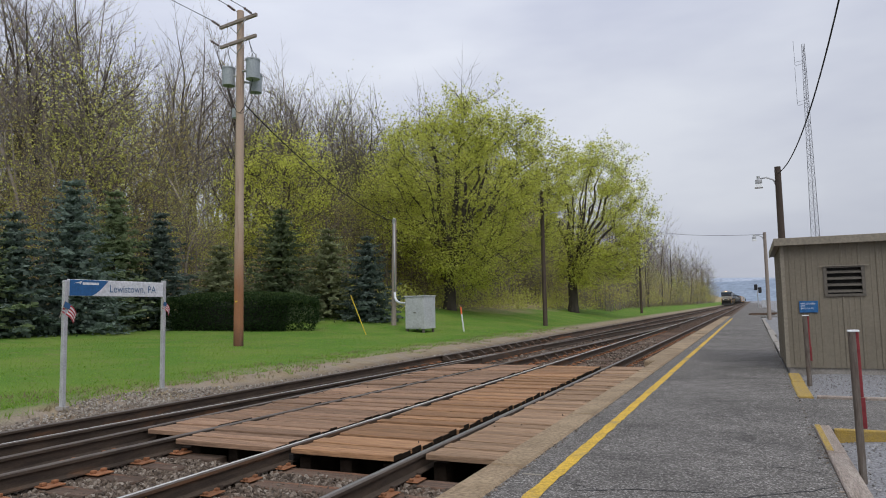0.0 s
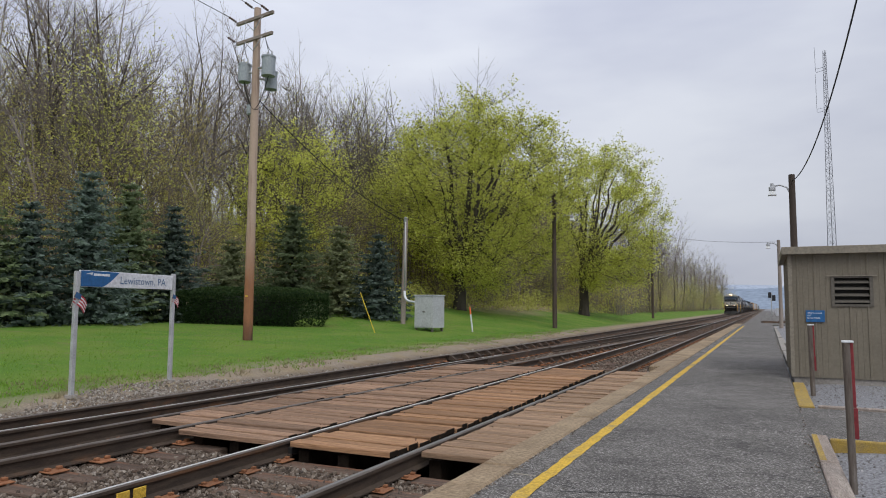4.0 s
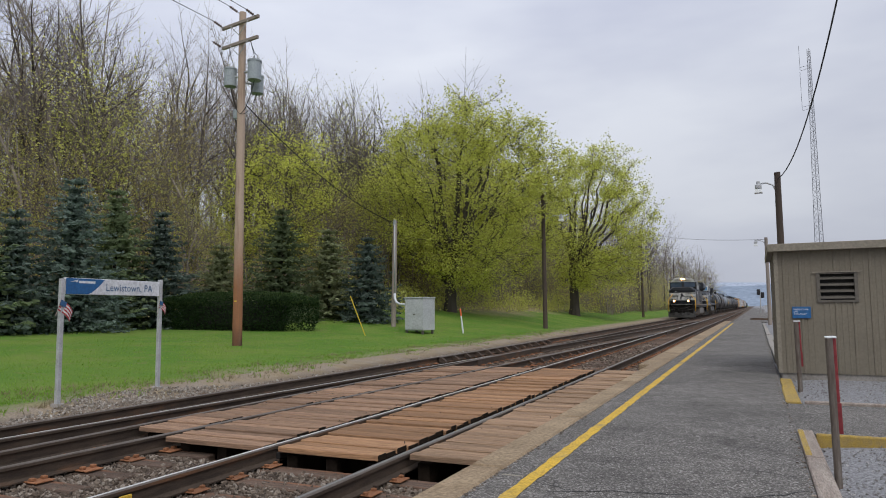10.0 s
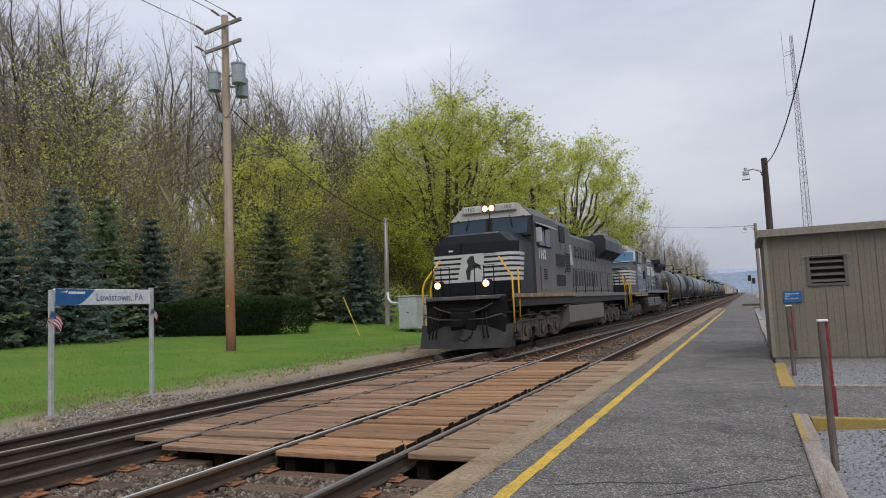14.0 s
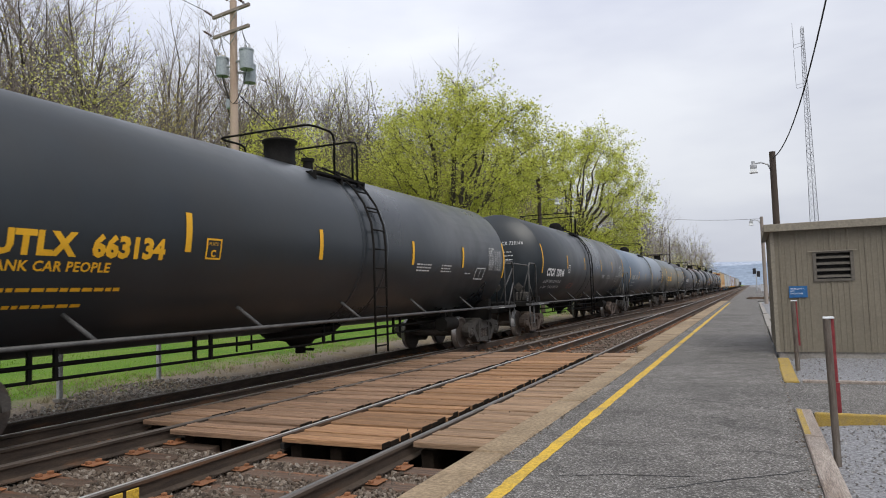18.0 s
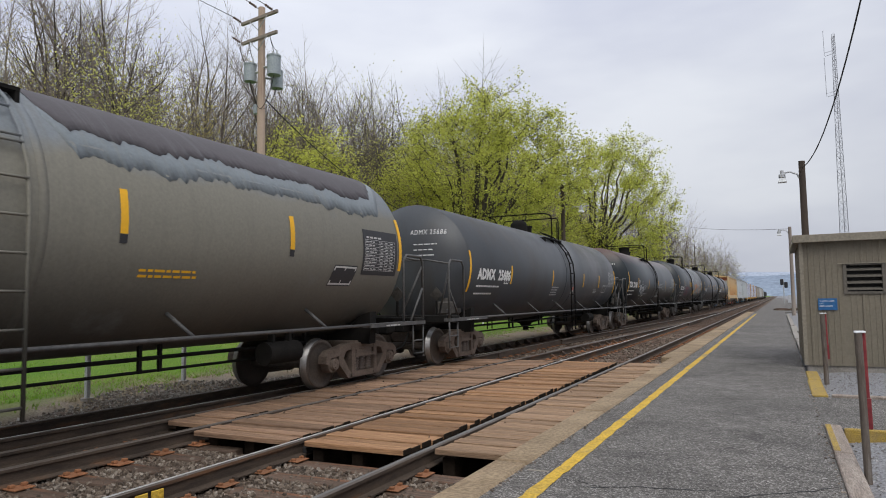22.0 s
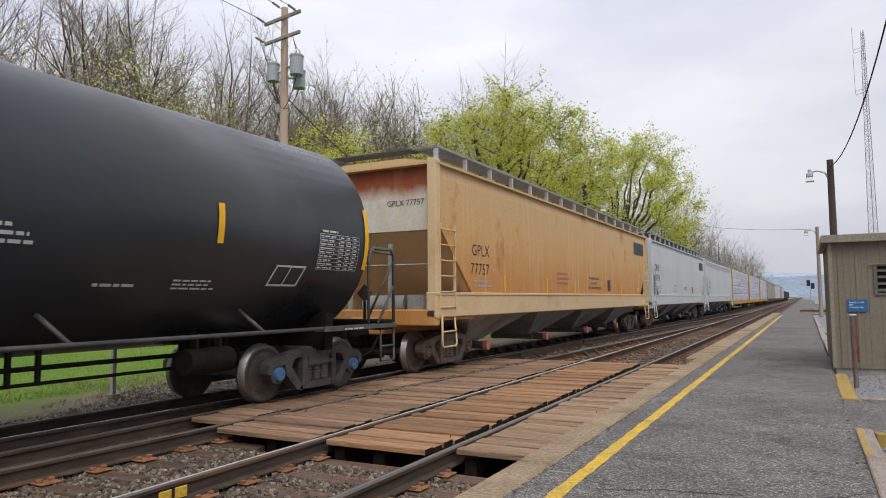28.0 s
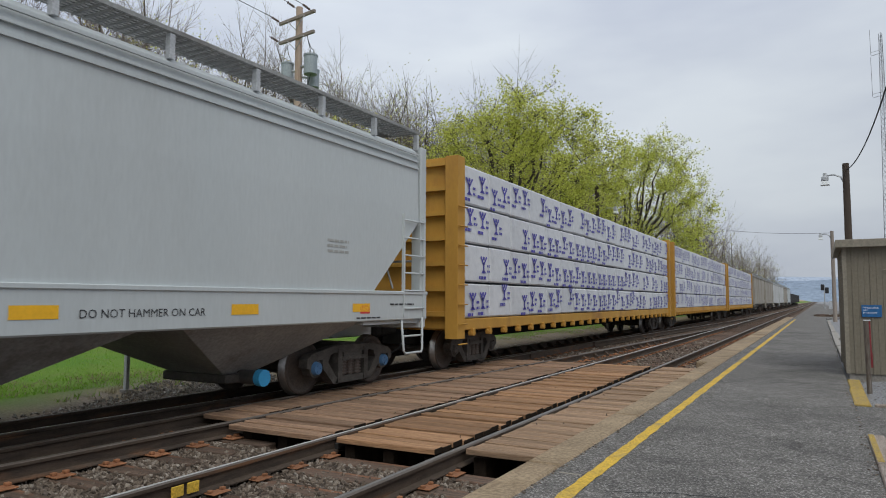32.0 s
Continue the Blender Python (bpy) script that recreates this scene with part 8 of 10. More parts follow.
        if words_on_end and e < 0:
            part("writing", Geo().join(lettering(mark[0] + " " + mark[1], 0.17), Matrix.Translation((0.35, -L + 0.245, 3.42)) @ Matrix.Rotation(radians(90), 4, "X")), M_MARKB, car, "small painted car mark")
        coupler(car, e * (L + 0.02), e)
        bogie(car, e * (L - 1.55), kind)
    # pockets
    span = wide * length / 19.6
    for k in range(pockets):
        yc = shift - span / 2 + span * (k + 0.5) / pockets
        hw = span / pockets / 2 - 0.25
        lo = [(-0.55, yc - 0.28, 0.42), (0.55, yc - 0.28, 0.42), (0.55, yc + 0.28, 0.42), (-0.55, yc + 0.28, 0.42)]
        hi = [(-W + 0.12, yc - hw, 1.16), (W - 0.12, yc - hw, 1.16), (W - 0.12, yc + hw, 1.16), (-W + 0.12, yc + hw, 1.16)]
        p = part("hopper_pocket", Geo().loft([lo, hi], 0, False), under, car, "sloping discharge hopper")
        g = Geo().box(-0.66, 0.66, yc - 0.34, yc + 0.34, 0.30, 0.43, c=0.02).cyl((0.6, yc, 0.38), (0.95, yc, 0.38), 0.10, n=12)
        part("outlet_gate", g, M_HOPUNDERD, p)
        if valve:
            part("outlet_cap", Geo().cyl((0.95, yc, 0.38), (1.06, yc, 0.38), 0.12, n=14), M_VALVEP if logo and k == 0 else valve, p, "coloured outlet cap")
    # roof walkway
    for s in (-1, 1):
        g = Geo()
        for k in range(9):
            x = s * (1.0 + 0.068 * k)
            g.box(x - 0.017, x + 0.017, -L + 0.2, L - 0.2, tall + 0.285, tall + 0.31)
        m = int(length / 0.13)
        for k in range(m):
            y = -L + 0.2 + k * (length - 0.5) / (m - 1)
            g.box(min(s * 1.0, s * 1.545), max(s * 1.0, s * 1.545), y, y + 0.025, tall + 0.26, tall + 0.284)
        part("roof_walkway", g, M_GRATE if paint == "white" and not ribs else M_GRATEPALE, car, "steel mesh running board on the roof edge")
        part("walkway_edge", Geo().box(min(s * 1.55, s * 1.57), max(s * 1.55, s * 1.57), -L + 0.2, L - 0.2, tall + 0.265, tall + 0.315), M_HOPUNDER, car)
    for k in range(2):
        y = -L + 0.25 + k * (2 * L - 0.9)
        g = Geo()
        for j in range(7):
            g.box(-1.0, 1.0, y + 0.06 * j, y + 0.06 * j + 0.035, tall + 0.285, tall + 0.31)
        part("end_walkway", g, M_GRATE, car)
    m = max(6, int(length / 1.35))
    for k in range(m + 1):
        y = -L + 0.25 + k * (2 * L - 0.5) / m
        for s in (-1, 1):
            g = Geo()
            lo, hi = sorted((s * 1.48, s * 1.56))
            g.prism([(lo, tall - 0.04), (hi, tall - 0.04), (hi, tall + 0.25), (lo, tall + 0.25)], "y", -0.035, 0.035)
            part("walkway_bracket", MESH.setdefault(("bracket", s, paint, tall), g.mesh("walkway_bracket", M_GALV)), None, car, at=pose(0, y, 0))
    for k in range(4):
        y = -L + length * (k + 0.5) / 4
        part("roof_hatch", Geo().box(-0.45, 0.45, y - 1.6, y + 1.6, tall + 0.10, tall + 0.22, c=0.03), mt, car)
    # markings
    x = W + 0.006
    words, num = mark
    col = M_MARKB
    if words:
        part("writing", on_side(Geo().join(lettering(words, text[2], 1.1), Matrix.Translation((-L + text[0], text[1], 0))), x), col, car, "painted car letters")
        part("writing", on_side(Geo().join(lettering(num, text[2], 1.1), Matrix.Translation((-L + text[0] - 0.06, text[1] - 1.15 * text[2], 0))), x), col, car, "painted car number")
    if rust or not logo:
        part("small_writing", on_side(Geo().join(bars(1.0, 0.20, 2, seed), Matrix.Translation((-L + text[0] + 0.1, text[1] - 1.9 * text[2], 0))), x), M_MARKFADE, car, "small painted writing")
    if words and not ribs:
        for k, line in enumerate(("HAMMERING ON SIDE", "OF CAR WILL", "CONTAMINATE PRODUCT")):
            part("writing", on_side(Geo().join(lettering(line, 0.13 if rust else 0.10), Matrix.Translation(((0.55 if rust else -3.45) - (0.0, -0.2, 0.1)[k], 2.12 - 0.16 * k, 0))), x), M_MARKB, car, "dark painted warning")
        part("writing_plate", on_side(Geo().join(flat(0, 0.42, 0, 0.40), Matrix.Translation((2.95 if rust else 3.1, 1.75, 0))), x), M_MARKB, car, "dark stencilled plate")
    else:
        part("small_writing", on_side(Geo().join(bars(0.55, 0.24, 3, seed + 3), Matrix.Translation((L - 2.9, 2.2, 0))), x), M_MARKFADE if paint != "tan" else M_MARKB, car)
    if logo and not rust:
        for k, line in enumerate(("LD LMT   220400 LB", "LT WT      65600 LB")):
            part("writing", on_side(Geo().join(lettering(line, 0.15, 1.1), Matrix.Translation((-L + 0.75, 1.94 - 0.2 * k, 0))), x), M_MARKB, car, "small painted weights")
        g = Geo()
        for a, b, c, d in ((0, 0.27, 0, 0.015), (0, 0.27, 0.245, 0.26), (0, 0.015, 0.015, 0.245), (0.255, 0.27, 0.015, 0.245)):
            g.join(flat(a, b, c, d))
        plate = part("plate_mark", on_side(Geo().join(g, Matrix.Translation((plate_at, 2.6, 0))), x), M_MARKB, car, "dark outlined box")
        part("writing", on_side(Geo().join(lettering("C", 0.13), Matrix.Translation((plate_at + 0.09, 2.64, 0))), x), M_MARKB, plate, "dark letter")
    part("inspection_dot", on_side(Geo().join(flat(0, 0.14, 0, 0.14), Matrix.Translation((-1.0, 1.36, 0))), W + 0.036), M_MARKY, car)
    if paint in ("tan", "white") and not ribs:
        part("small_writing", on_side(Geo().join(bars(1.3 if rust else 1.1, 0.42 if rust else 0.26, 3, seed + 7), Matrix.Translation((-2.75 if rust else 0.2, 1.92, 0))), x), M_REDFADE, car, "small red writing")
    xs = W + 0.036
    spots = ((-8.82, 0.9), (-5.8, 0.46), (-3.18, 0.46), (-0.3, 0.46), (2.39, 0.46), (5.02, 0.46), (7.5, 0.46)) if ribs else ()
    for y, w in spots:
        part("reflector", on_side(Geo().join(flat(0, w, 0, 0.13), Matrix.Translation((y, 1.30, 0))), xs), M_MARKY, car, "yellow reflector strip")
    if logo:
        # the lessor's mark as plain slanted blocks
        g = Geo()
        for k in range(4):
            o = k * 0.48
            g.add([(o, 0.0, 0), (o + 0.43, 0.0, 0), (o + 0.50, 0.52, 0), (o + 0.07, 0.52, 0)], [(0, 1, 2, 3)])
        part("lessor_mark", on_side(Geo().join(g, Matrix.Translation((L - 2.72, 3.34, 0))), x), M_MARKB, car, "large dark lessor mark")
        part("stripe_mark", on_side(Geo().join(flat(0, 0.12, 0, 0.88), Matrix.Translation((L - 1.78, 1.64, 0))), x), M_MARKY, car)
        part("sticker", on_side(Geo().join(flat(0, 0.22, 0, 0.17), Matrix.Translation((L - 2.2, 1.76, 0))), x), M_YSTICK, car, "torn yellow sticker")
        for y in (-L + 3.46, -3.63, -1.03, 2.1, 5.0):
            part("stripe_mark", on_side(Geo().join(flat(0, 0.09, 0, 0.40), Matrix.Translation((y, 1.66, 0))), x), M_MARKY, car)
    if ribs:
        part("writing", on_side(Geo().join(lettering("DO NOT HAMMER ON CAR", 0.125), Matrix.Translation((3.05, 1.30, 0))), xs), M_MARKB, car, "painted warning")
    return car, u


def print_mark():
    """A printed emblem: a bold Y-shaped figure with bars of small writing."""
    g = Geo()
    g.add([(0.0, 0.06, 0), (0.05, 0.06, 0), (0.05, 0.26, 0), (0.0, 0.26, 0)], [(0, 1, 2, 3)])
    g.add([(0.0, 0.20, 0), (0.05, 0.20, 0), (0.17, 0.36, 0), (0.12, 0.38, 0)], [(0, 1, 2, 3)])
    g.add([(0.0, 0.20, 0), (0.05, 0.20, 0), (-0.07, 0.38, 0), (-0.12, 0.36, 0)], [(0, 1, 2, 3)])
    g.add([(-0.01, 0.30, 0), (0.06, 0.30, 0), (0.06, 0.37, 0), (-0.01, 0.37, 0)], [(0, 1, 2, 3)])
    g.add([(-0.08, 0.04, 0), (0.13, 0.04, 0), (0.06, 0.10, 0), (-0.01, 0.10, 0)], [(0, 1, 2, 3)])
    return g


def lumber_car(u, label, length=22.6, seed=0):
    """A centre-beam flat car loaded with wrapped lumber."""
    car = thing("lumber_car", label, "flat car", "freight train cars")
    L = length / 2
    rng = random.Random(seed)
    g = Geo().box(-1.5, 1.5, -L + 0.2, L - 0.2, 0.86, 1.10, c=0.02)
    part("deck", g, M_CBY, car, "yellow steel deck")
    winch = MESH.setdefault("winch", Geo().box(1.44, 1.56, -0.06, 0.06, 0.74, 0.90, c=0.01).cyl((1.5, -0.10, 0.80), (1.5, 0.10, 0.80), 0.045, n=8).mesh("strap_winch", M_CBY))
    for k in range(26):
        part("strap_winch", winch, None, car, at=pose(0, -L + 0.8 + k * (length - 1.6) / 25, 0))
    part("centre_sill", Geo().box(-0.3, 0.3, -L + 0.1, L - 0.1, 0.55, 0.86), M_UNDER, car)
    part("centre_beam", Geo().box(-0.12, 0.12, -L + 0.6, L - 0.6, 1.10, 4.42), M_CBY, car)
    for e in (-1, 1):
        y = e * (L - 0.16)
        g = Geo()
        for s in (-1, 1):
            g.box(min(s * 1.28, s * 1.58), max(s * 1.28, s * 1.58), y - 0.16, y + 0.16, 0.70, 4.46, c=0.01)
        g.box(-1.28, 1.28, y - 0.04, y + 0.04, 0.9, 4.46)
        b = part("bulkhead", g, M_CBY, car, "yellow end bulkhead with ribs")
        for k in range(7):
            z = 1.15 + k * 0.52
            part("rib", Geo().box(-1.28, 1.28, min(y + e * 0.04, y + e * 0.16), max(y + e * 0.04, y + e * 0.16), z, z + 0.10), M_CBY, b)
        coupler(car, e * (L - 0.05), e)
        bogie(car, e * (L - 1.75), "grey")
        g = Geo()
        for k in range(8):
            g.tube([(1.62, y - 0.2, 0.6 + k * 0.4), (1.62, y + 0.2, 0.6 + k * 0.4)], 0.015, 5)
        part("ladder", g, M_CBY, car)
    # wrapped packs: four layers of eighteen on each side
    n = 18
    w = (length - 0.9) / n
    mark = print_mark()
    layers = [(1.12, 1.84), (1.88, 2.66), (2.70, 3.48), (3.52, 4.34)]
    for k in range(n):
        for z0, z1 in layers:
            key = ("pack", round(z1 - z0, 2), round(w, 3), rng.randrange(6))
            if key not in MESH:
                r2 = random.Random(int(key[1] * 100) + 17 * key[3])
                g = Geo().box(0.14, 1.50 + r2.uniform(0, 0.02), -w / 2 + 0.012, w / 2 - 0.012, 0.0, z1 - z0, 0, c=0.03)
                for j in range(2):
                    if r2.random() < 0.15:
                        continue
                    y = -w / 4 + j * w / 2 + r2.uniform(-0.10, 0.06)
                    z = 0.20 + r2.uniform(-0.12, 0.16)
                    g.join(on_side(Geo().join(mark, Matrix.Translation((y - 0.05, z, 0)) @ Matrix.Diagonal((1.2, 1.1, 1, 1))), 1.526), None, 1)
                    g.join(on_side(Geo().join(bars(0.36, 0.15, 1, r2.randrange(99)), Matrix.Translation((y - 0.26, z - 0.09, 0))), 1.526), None, 1)
                    g.join(on_side(Geo().join(bars(0.18, 0.24, 2, r2.randrange(99)), Matrix.Translation((y + 0.15, z + 0.06, 0))), 1.526), None, 1)
                MESH[key] = g.mesh("lumber_pack", [M_WRAP, M_PRINT])
            y = -L + 0.45 + w * (k + 0.5)
            part("lumber_pack", MESH[key], None, car, at=pose(rng.uniform(-0.015, 0.015), y, z0, 0, rng.uniform(-0.3, 0.3), 0))
    g = Geo().box(-1.48, -0.14, -L + 0.46, L - 0.46, 1.12, 4.34)
    part("far_side_load", g, M_WRAP, car, "white wrapped lumber on the far side")
    return car, u


def gondola_car(u, label, length=16.5, paint="dark", tall=3.4):
    car = thing("gondola_car", label, "gondola car", "freight train cars")
    L = length / 2
    g = Geo().prism([(-1.55, 1.0), (1.55, 1.0), (1.58, tall), (1.45, tall), (1.4, tall - 0.3), (-1.4, tall - 0.3), (-1.45, tall), (-1.58, tall)], "y", -L + 0.3, L - 0.3)
    part("gondola_body", g, M_HOPPERS[paint], car)
    for k in range(9):
        y = -L + 0.5 + k * (length - 1.0) / 8
        part("side_rib", Geo().box(-1.64, 1.64, y - 0.06, y + 0.06, 1.0, tall - 0.02), M_HOPPERS[paint], car)
    for e in (-1, 1):
        bogie(car, e * (L - 2.0), "grey")
        coupler(car, e * (L - 0.2), e)
        part("end_sill", Geo().box(-0.4, 0.4, min(e * (L - 3), e * (L - 0.1)), max(e * (L - 3), e * (L - 0.1)), 0.75, 1.0), M_UNDER, car)
    return car, u


# ---- locomotives ----
def loco_wheelset():
    if "loco_wheelset" not in MESH:
        MESH["loco_wheelset"] = wheelset_mesh(0.51)
    return MESH["loco_wheelset"]


def loco_truck(car, y):
    if "loco_truck" not in MESH:
        g = Geo()
        axles = (-1.95, 0.0, 1.95)
        low = [(-2.80, 0.60), (-2.62, 0.44)]
        for a in axles:
            low += [(a - 0.60, 0.50), (a - 0.46, 0.40), (a - 0.44, 0.24), (a - 0.36, 0.17), (a + 0.36, 0.17), (a + 0.44, 0.24), (a + 0.46, 0.40), (a + 0.60, 0.50)]
            if a < 1:
                low += [(a + 0.80, 0.585), (a + 1.15, 0.585)]
        low += [(2.62, 0.44), (2.80, 0.60)]
        high = [(2.76, 0.78), (2.50, 0.90), (1.55, 0.93), (1.30, 0.86), (0.62, 0.86), (0.40, 0.95), (-0.40, 0.95), (-0.62, 0.86), (-1.30, 0.86), (-1.55, 0.93), (-2.50, 0.90), (-2.76, 0.78)]
        for s in (-1, 1):
            x0, x1 = sorted((s * 1.06, s * 1.20))
            g.prism(low + high, "x", x0, x1)
            for a in axles:
                # journal box with a ringed cap, a dark gap over it and coil springs beside it
                lo, hi = sorted((s * 1.201, s * 1.235))
                g.prism([(a - 0.34, 0.19), (a + 0.34, 0.19), (a + 0.27, 0.72), (a - 0.27, 0.72)], "x", lo, hi)
                lo, hi = sorted((s * 1.201, s * 1.21))
                g.box(lo, hi, a - 0.30, a + 0.30, 0.735, 0.79, m=2)
                g.cyl((s * 1.236, a, 0.49), (s * 1.275, a, 0.49), 0.185, 0.17, n=20, m=2)
                g.cyl((s * 1.275, a, 0.49), (s * 1.295, a, 0.49), 0.15, 0.14, n=20, m=3)
                for e in (-1, 1):
                    for k in range(4):
                        g.cyl((s * 1.14, a + e * 0.58, 0.30 + k * 0.062), (s * 1.14, a + e * 0.58, 0.335 + k * 0.062), 0.115, n=12, m=1)
                    g.box(min(s * 1.05, s * 1.21), max(s * 1.05, s * 1.21), a + e * 0.58 - 0.14, a + e * 0.58 + 0.14, 0.245, 0.295, c=0.01)
            for a in (-1.0, 1.0):
                for v in (a - 0.22, a + 0.26):
                    g.cyl((s * 1.2, v, 0.71), (s * 1.206, v, 0.71), 0.055, n=12, m=2)
                g.cyl((s * 1.14, a - 0.34, 1.01), (s * 1.14, a + 0.30, 1.01), 0.10, n=14)
                g.cyl((s * 1.14, a + 0.30, 1.01), (s * 1.14, a + 0.52, 1.01), 0.03, n=8)
                g.box(min(s * 1.02, s * 1.14), max(s * 1.02, s * 1.14), a - 0.07, a + 0.07, 0.26, 0.62, c=0.01)
            g.tube([(s * 1.27, -2.6, 0.98), (s * 1.28, -1.9, 1.02), (s * 1.28, -0.4, 0.99), (s * 1.28, -0.2, 1.08), (s * 1.28, 2.5, 1.06)], 0.022, 6)
            g.tube([(s * 1.22, -2.4, 0.80), (s * 1.24, -1.2, 0.83), (s * 1.22, 1.2, 0.81), (s * 1.22, 2.4, 0.80)], 0.014, 5)
            g.cyl((s * 1.2, -1.55, 1.0), (s * 1.26, -1.75, 1.2), 0.07, n=12)
        g.box(-1.0, 1.0, -2.4, 2.4, 0.55, 0.95)
        MESH["loco_truck"] = g.mesh("loco_truck", [M_LOCOTRUCK, M_TRUCKGREY, M_DARK, M_CAPRUST])
    b = part("bogie", MESH["loco_truck"], None, car, "three-axle bogie with springs and brake cylinders", at=pose(0, y, 0))
    for a in (-1.95, 0.0, 1.95):
        w = part("wheelset", loco_wheelset(), None, b, "steel wheels on an axle", at=pose(0, a, 0.51))
        WHEELSETS.append((w, a, 0.51))


def hood_section(w, z0, z1, y, c=0.16):
    return [(w, y, z0), (w, y, z1 - c), (w - c, y, z1), (-w + c, y, z1), (-w, y, z1 - c), (-w, y, z0)]


def grille(car, x, y0, y1, z0, z1, label="dark louvred grille", slats=5):
    f = part("grille", Geo().box(min(x, x + 0.02), max(x, x + 0.02), y0, y1, z0, z1), M_GRILLE, car, label)
    for k in range(slats):
        z = z0 + (k + 0.5) * (z1 - z0) / slats
        part("slat", Geo().box(x + 0.02, x + 0.034, y0 + 0.02, y1 - 0.02, z - 0.012, z + 0.012), M_LOCO, f)
    return f


def panel_lines(car, x, y0, y1, z0, z1, n, mt):
    """A row of hood doors, a little proud, with latches."""
    for k in range(n):
        a, b = y0 + (y1 - y0) * k / n + 0.02, y0 + (y1 - y0) * (k + 1) / n - 0.02
        d = part("hood_door", Geo().box(x - 0.01, x + 0.022, a, b, z0, z1, c=0.006), mt, car)
        part("latch", Geo().box(x + 0.022, x + 0.034, (a + b) / 2 - 0.03, (a + b) / 2 + 0.03, z0 + 0.25, z0 + 0.31), M_UNDER, d)


def sag_points(a, b, drop, n=10):
    a, b = Vector(a), Vector(b)
    return [a.lerp(b, k / n) - Vector((0, 0.05, drop)) * 4 * (k / n) * (1 - k / n) for k in range(n + 1)]


def late_hood(car, side, zw, zr, yh, L):
    """The hoods of the second locomotive: wide cabinet, tall hood, rounded engine hood and radiator overhang."""
    part("equipment_cabinet", Geo().loft([hood_section(1.46, zw, zr - 0.20, 6.025, 0.2), hood_section(1.46, zw, zr - 0.20, 8.42, 0.2)], 0, False), side, car, "wide cabinet behind the cab")
    for a, b in ((6.16, 6.80), (6.96, 7.66)):
        f = grille(car, 1.462, a, b, 3.72, 4.26, slats=3)
        for k in range(6):
            part("screen_bar", Geo().box(1.484, 1.505, a + 0.03, b - 0.03, 3.735 + 0.088 * k, 3.79 + 0.088 * k, c=0.008), M_TIE, f, "brown screen bar")
        for y in (a - 0.06, b + 0.01):
            part("frame_post", Geo().box(1.463, 1.52, y, y + 0.05, 3.68, 4.30), M_SILL, f, "pale frame post")
        part("warning_label", Geo().box(1.463, 1.467, a + 0.35, a + 0.58, 3.60, 3.66), M_REDMARK, car, "small red warning label")
    part("cabinet_shelf", Geo().box(1.462, 1.52, 5.7, 8.40, 3.36, 3.40, c=0.006), side, car)
    g = part("grille", Geo().box(1.462, 1.48, 7.36, 8.26, 2.66, 3.22), M_GRILLE, car, "dark grille with upright bars")
    for k in range(10):
        part("slat", Geo().box(1.48, 1.50, 7.40 + 0.085 * k, 7.43 + 0.085 * k, 2.70, 3.22), M_LOCO, g)
    part("drip_ledge", Geo().box(1.462, 1.53, 6.2, 8.42, 2.55, 2.60, c=0.006), side, car)
    part("cabinet_seam", Geo().box(1.40, 1.475, 8.422, 8.46, zw + 0.14, zr - 0.40), M_UNDER, car, "dark upright gap")
    # tall hood
    hx, ht, he = 1.08, 4.72, 12.12
    part("tall_hood", Geo().loft([hood_section(hx, zw, ht, 8.421, 0.14), hood_section(hx, zw, ht, he, 0.14)], 0, False), side, car, "tall blue-black hood behind the cabinet")
    q = Geo().box(hx + 0.001, hx + 0.012, 10.62, 12.03, 3.98, 4.47)
    sc = part("air_screen", q, M_GRILLE, car, "dark air intake screen")
    for a, b, c, d in ((10.58, 12.07, 4.47, 4.51), (10.58, 12.07, 3.94, 3.98), (10.58, 10.62, 3.98, 4.47), (12.03, 12.07, 3.98, 4.47)):
        part("screen_frame", Geo().box(hx + 0.001, hx + 0.03, a, b, c, d), side, sc)
    def doors(x, y0, y1, z0, z1, n):
        for k in range(n):
            a, b = y0 + (y1 - y0) * k / n + 0.007, y0 + (y1 - y0) * (k + 1) / n - 0.007
            d = part("hood_door", Geo().box(x - 0.01, x + 0.008, a, b, z0, z1, c=0.003), side, car)
            for z in (z0 + 0.14, z1 - 0.18):
                part("latch", Geo().box(x + 0.008, x + 0.022, b - 0.17, b - 0.10, z, z + 0.08), M_UNDER, d)
            for z in (z0 + 0.4, z1 - 0.5):
                part("hinge", Geo().cyl((x + 0.012, a + 0.01, z), (x + 0.012, a + 0.01, z + 0.13), 0.012, n=6), side, d)
    doors(hx, 9.6, 12.0, 1.96, 3.72, 4)
    part("door_post", Geo().tube([(hx + 0.05, 8.62, 2.0), (hx + 0.05, 8.62, 4.5)], 0.022, 5), side, car)
    for y, z, mt in ((10.0, 3.52, M_MARKW), (11.0, 3.30, M_MARKW), (12.75, 4.02, M_MARKW), (14.9, 4.0, M_MARKW)):
        part("warning_label", Geo().box(hx - 0.1 * (y > 12.2) + 0.009, hx - 0.1 * (y > 12.2) + 0.012, y, y + 0.16, z, z + 0.07), mt, car, "small white label")
    for y, z in ((10.98, 3.40), (11.95, 3.36) ):
        x = 1.463 if y < 8 else hx + 0.009
        part("warning_label", Geo().box(x, x + 0.004, y, y + 0.13, z, z + 0.045), M_REDMARK, car, "small red warning label")
    for y in (8.75, 11.9):
        part("lifting_lug", Geo().box(0.7, 1.05, y, y + 0.14, ht - 0.08, ht + 0.06, c=0.03), M_UNDER, car)
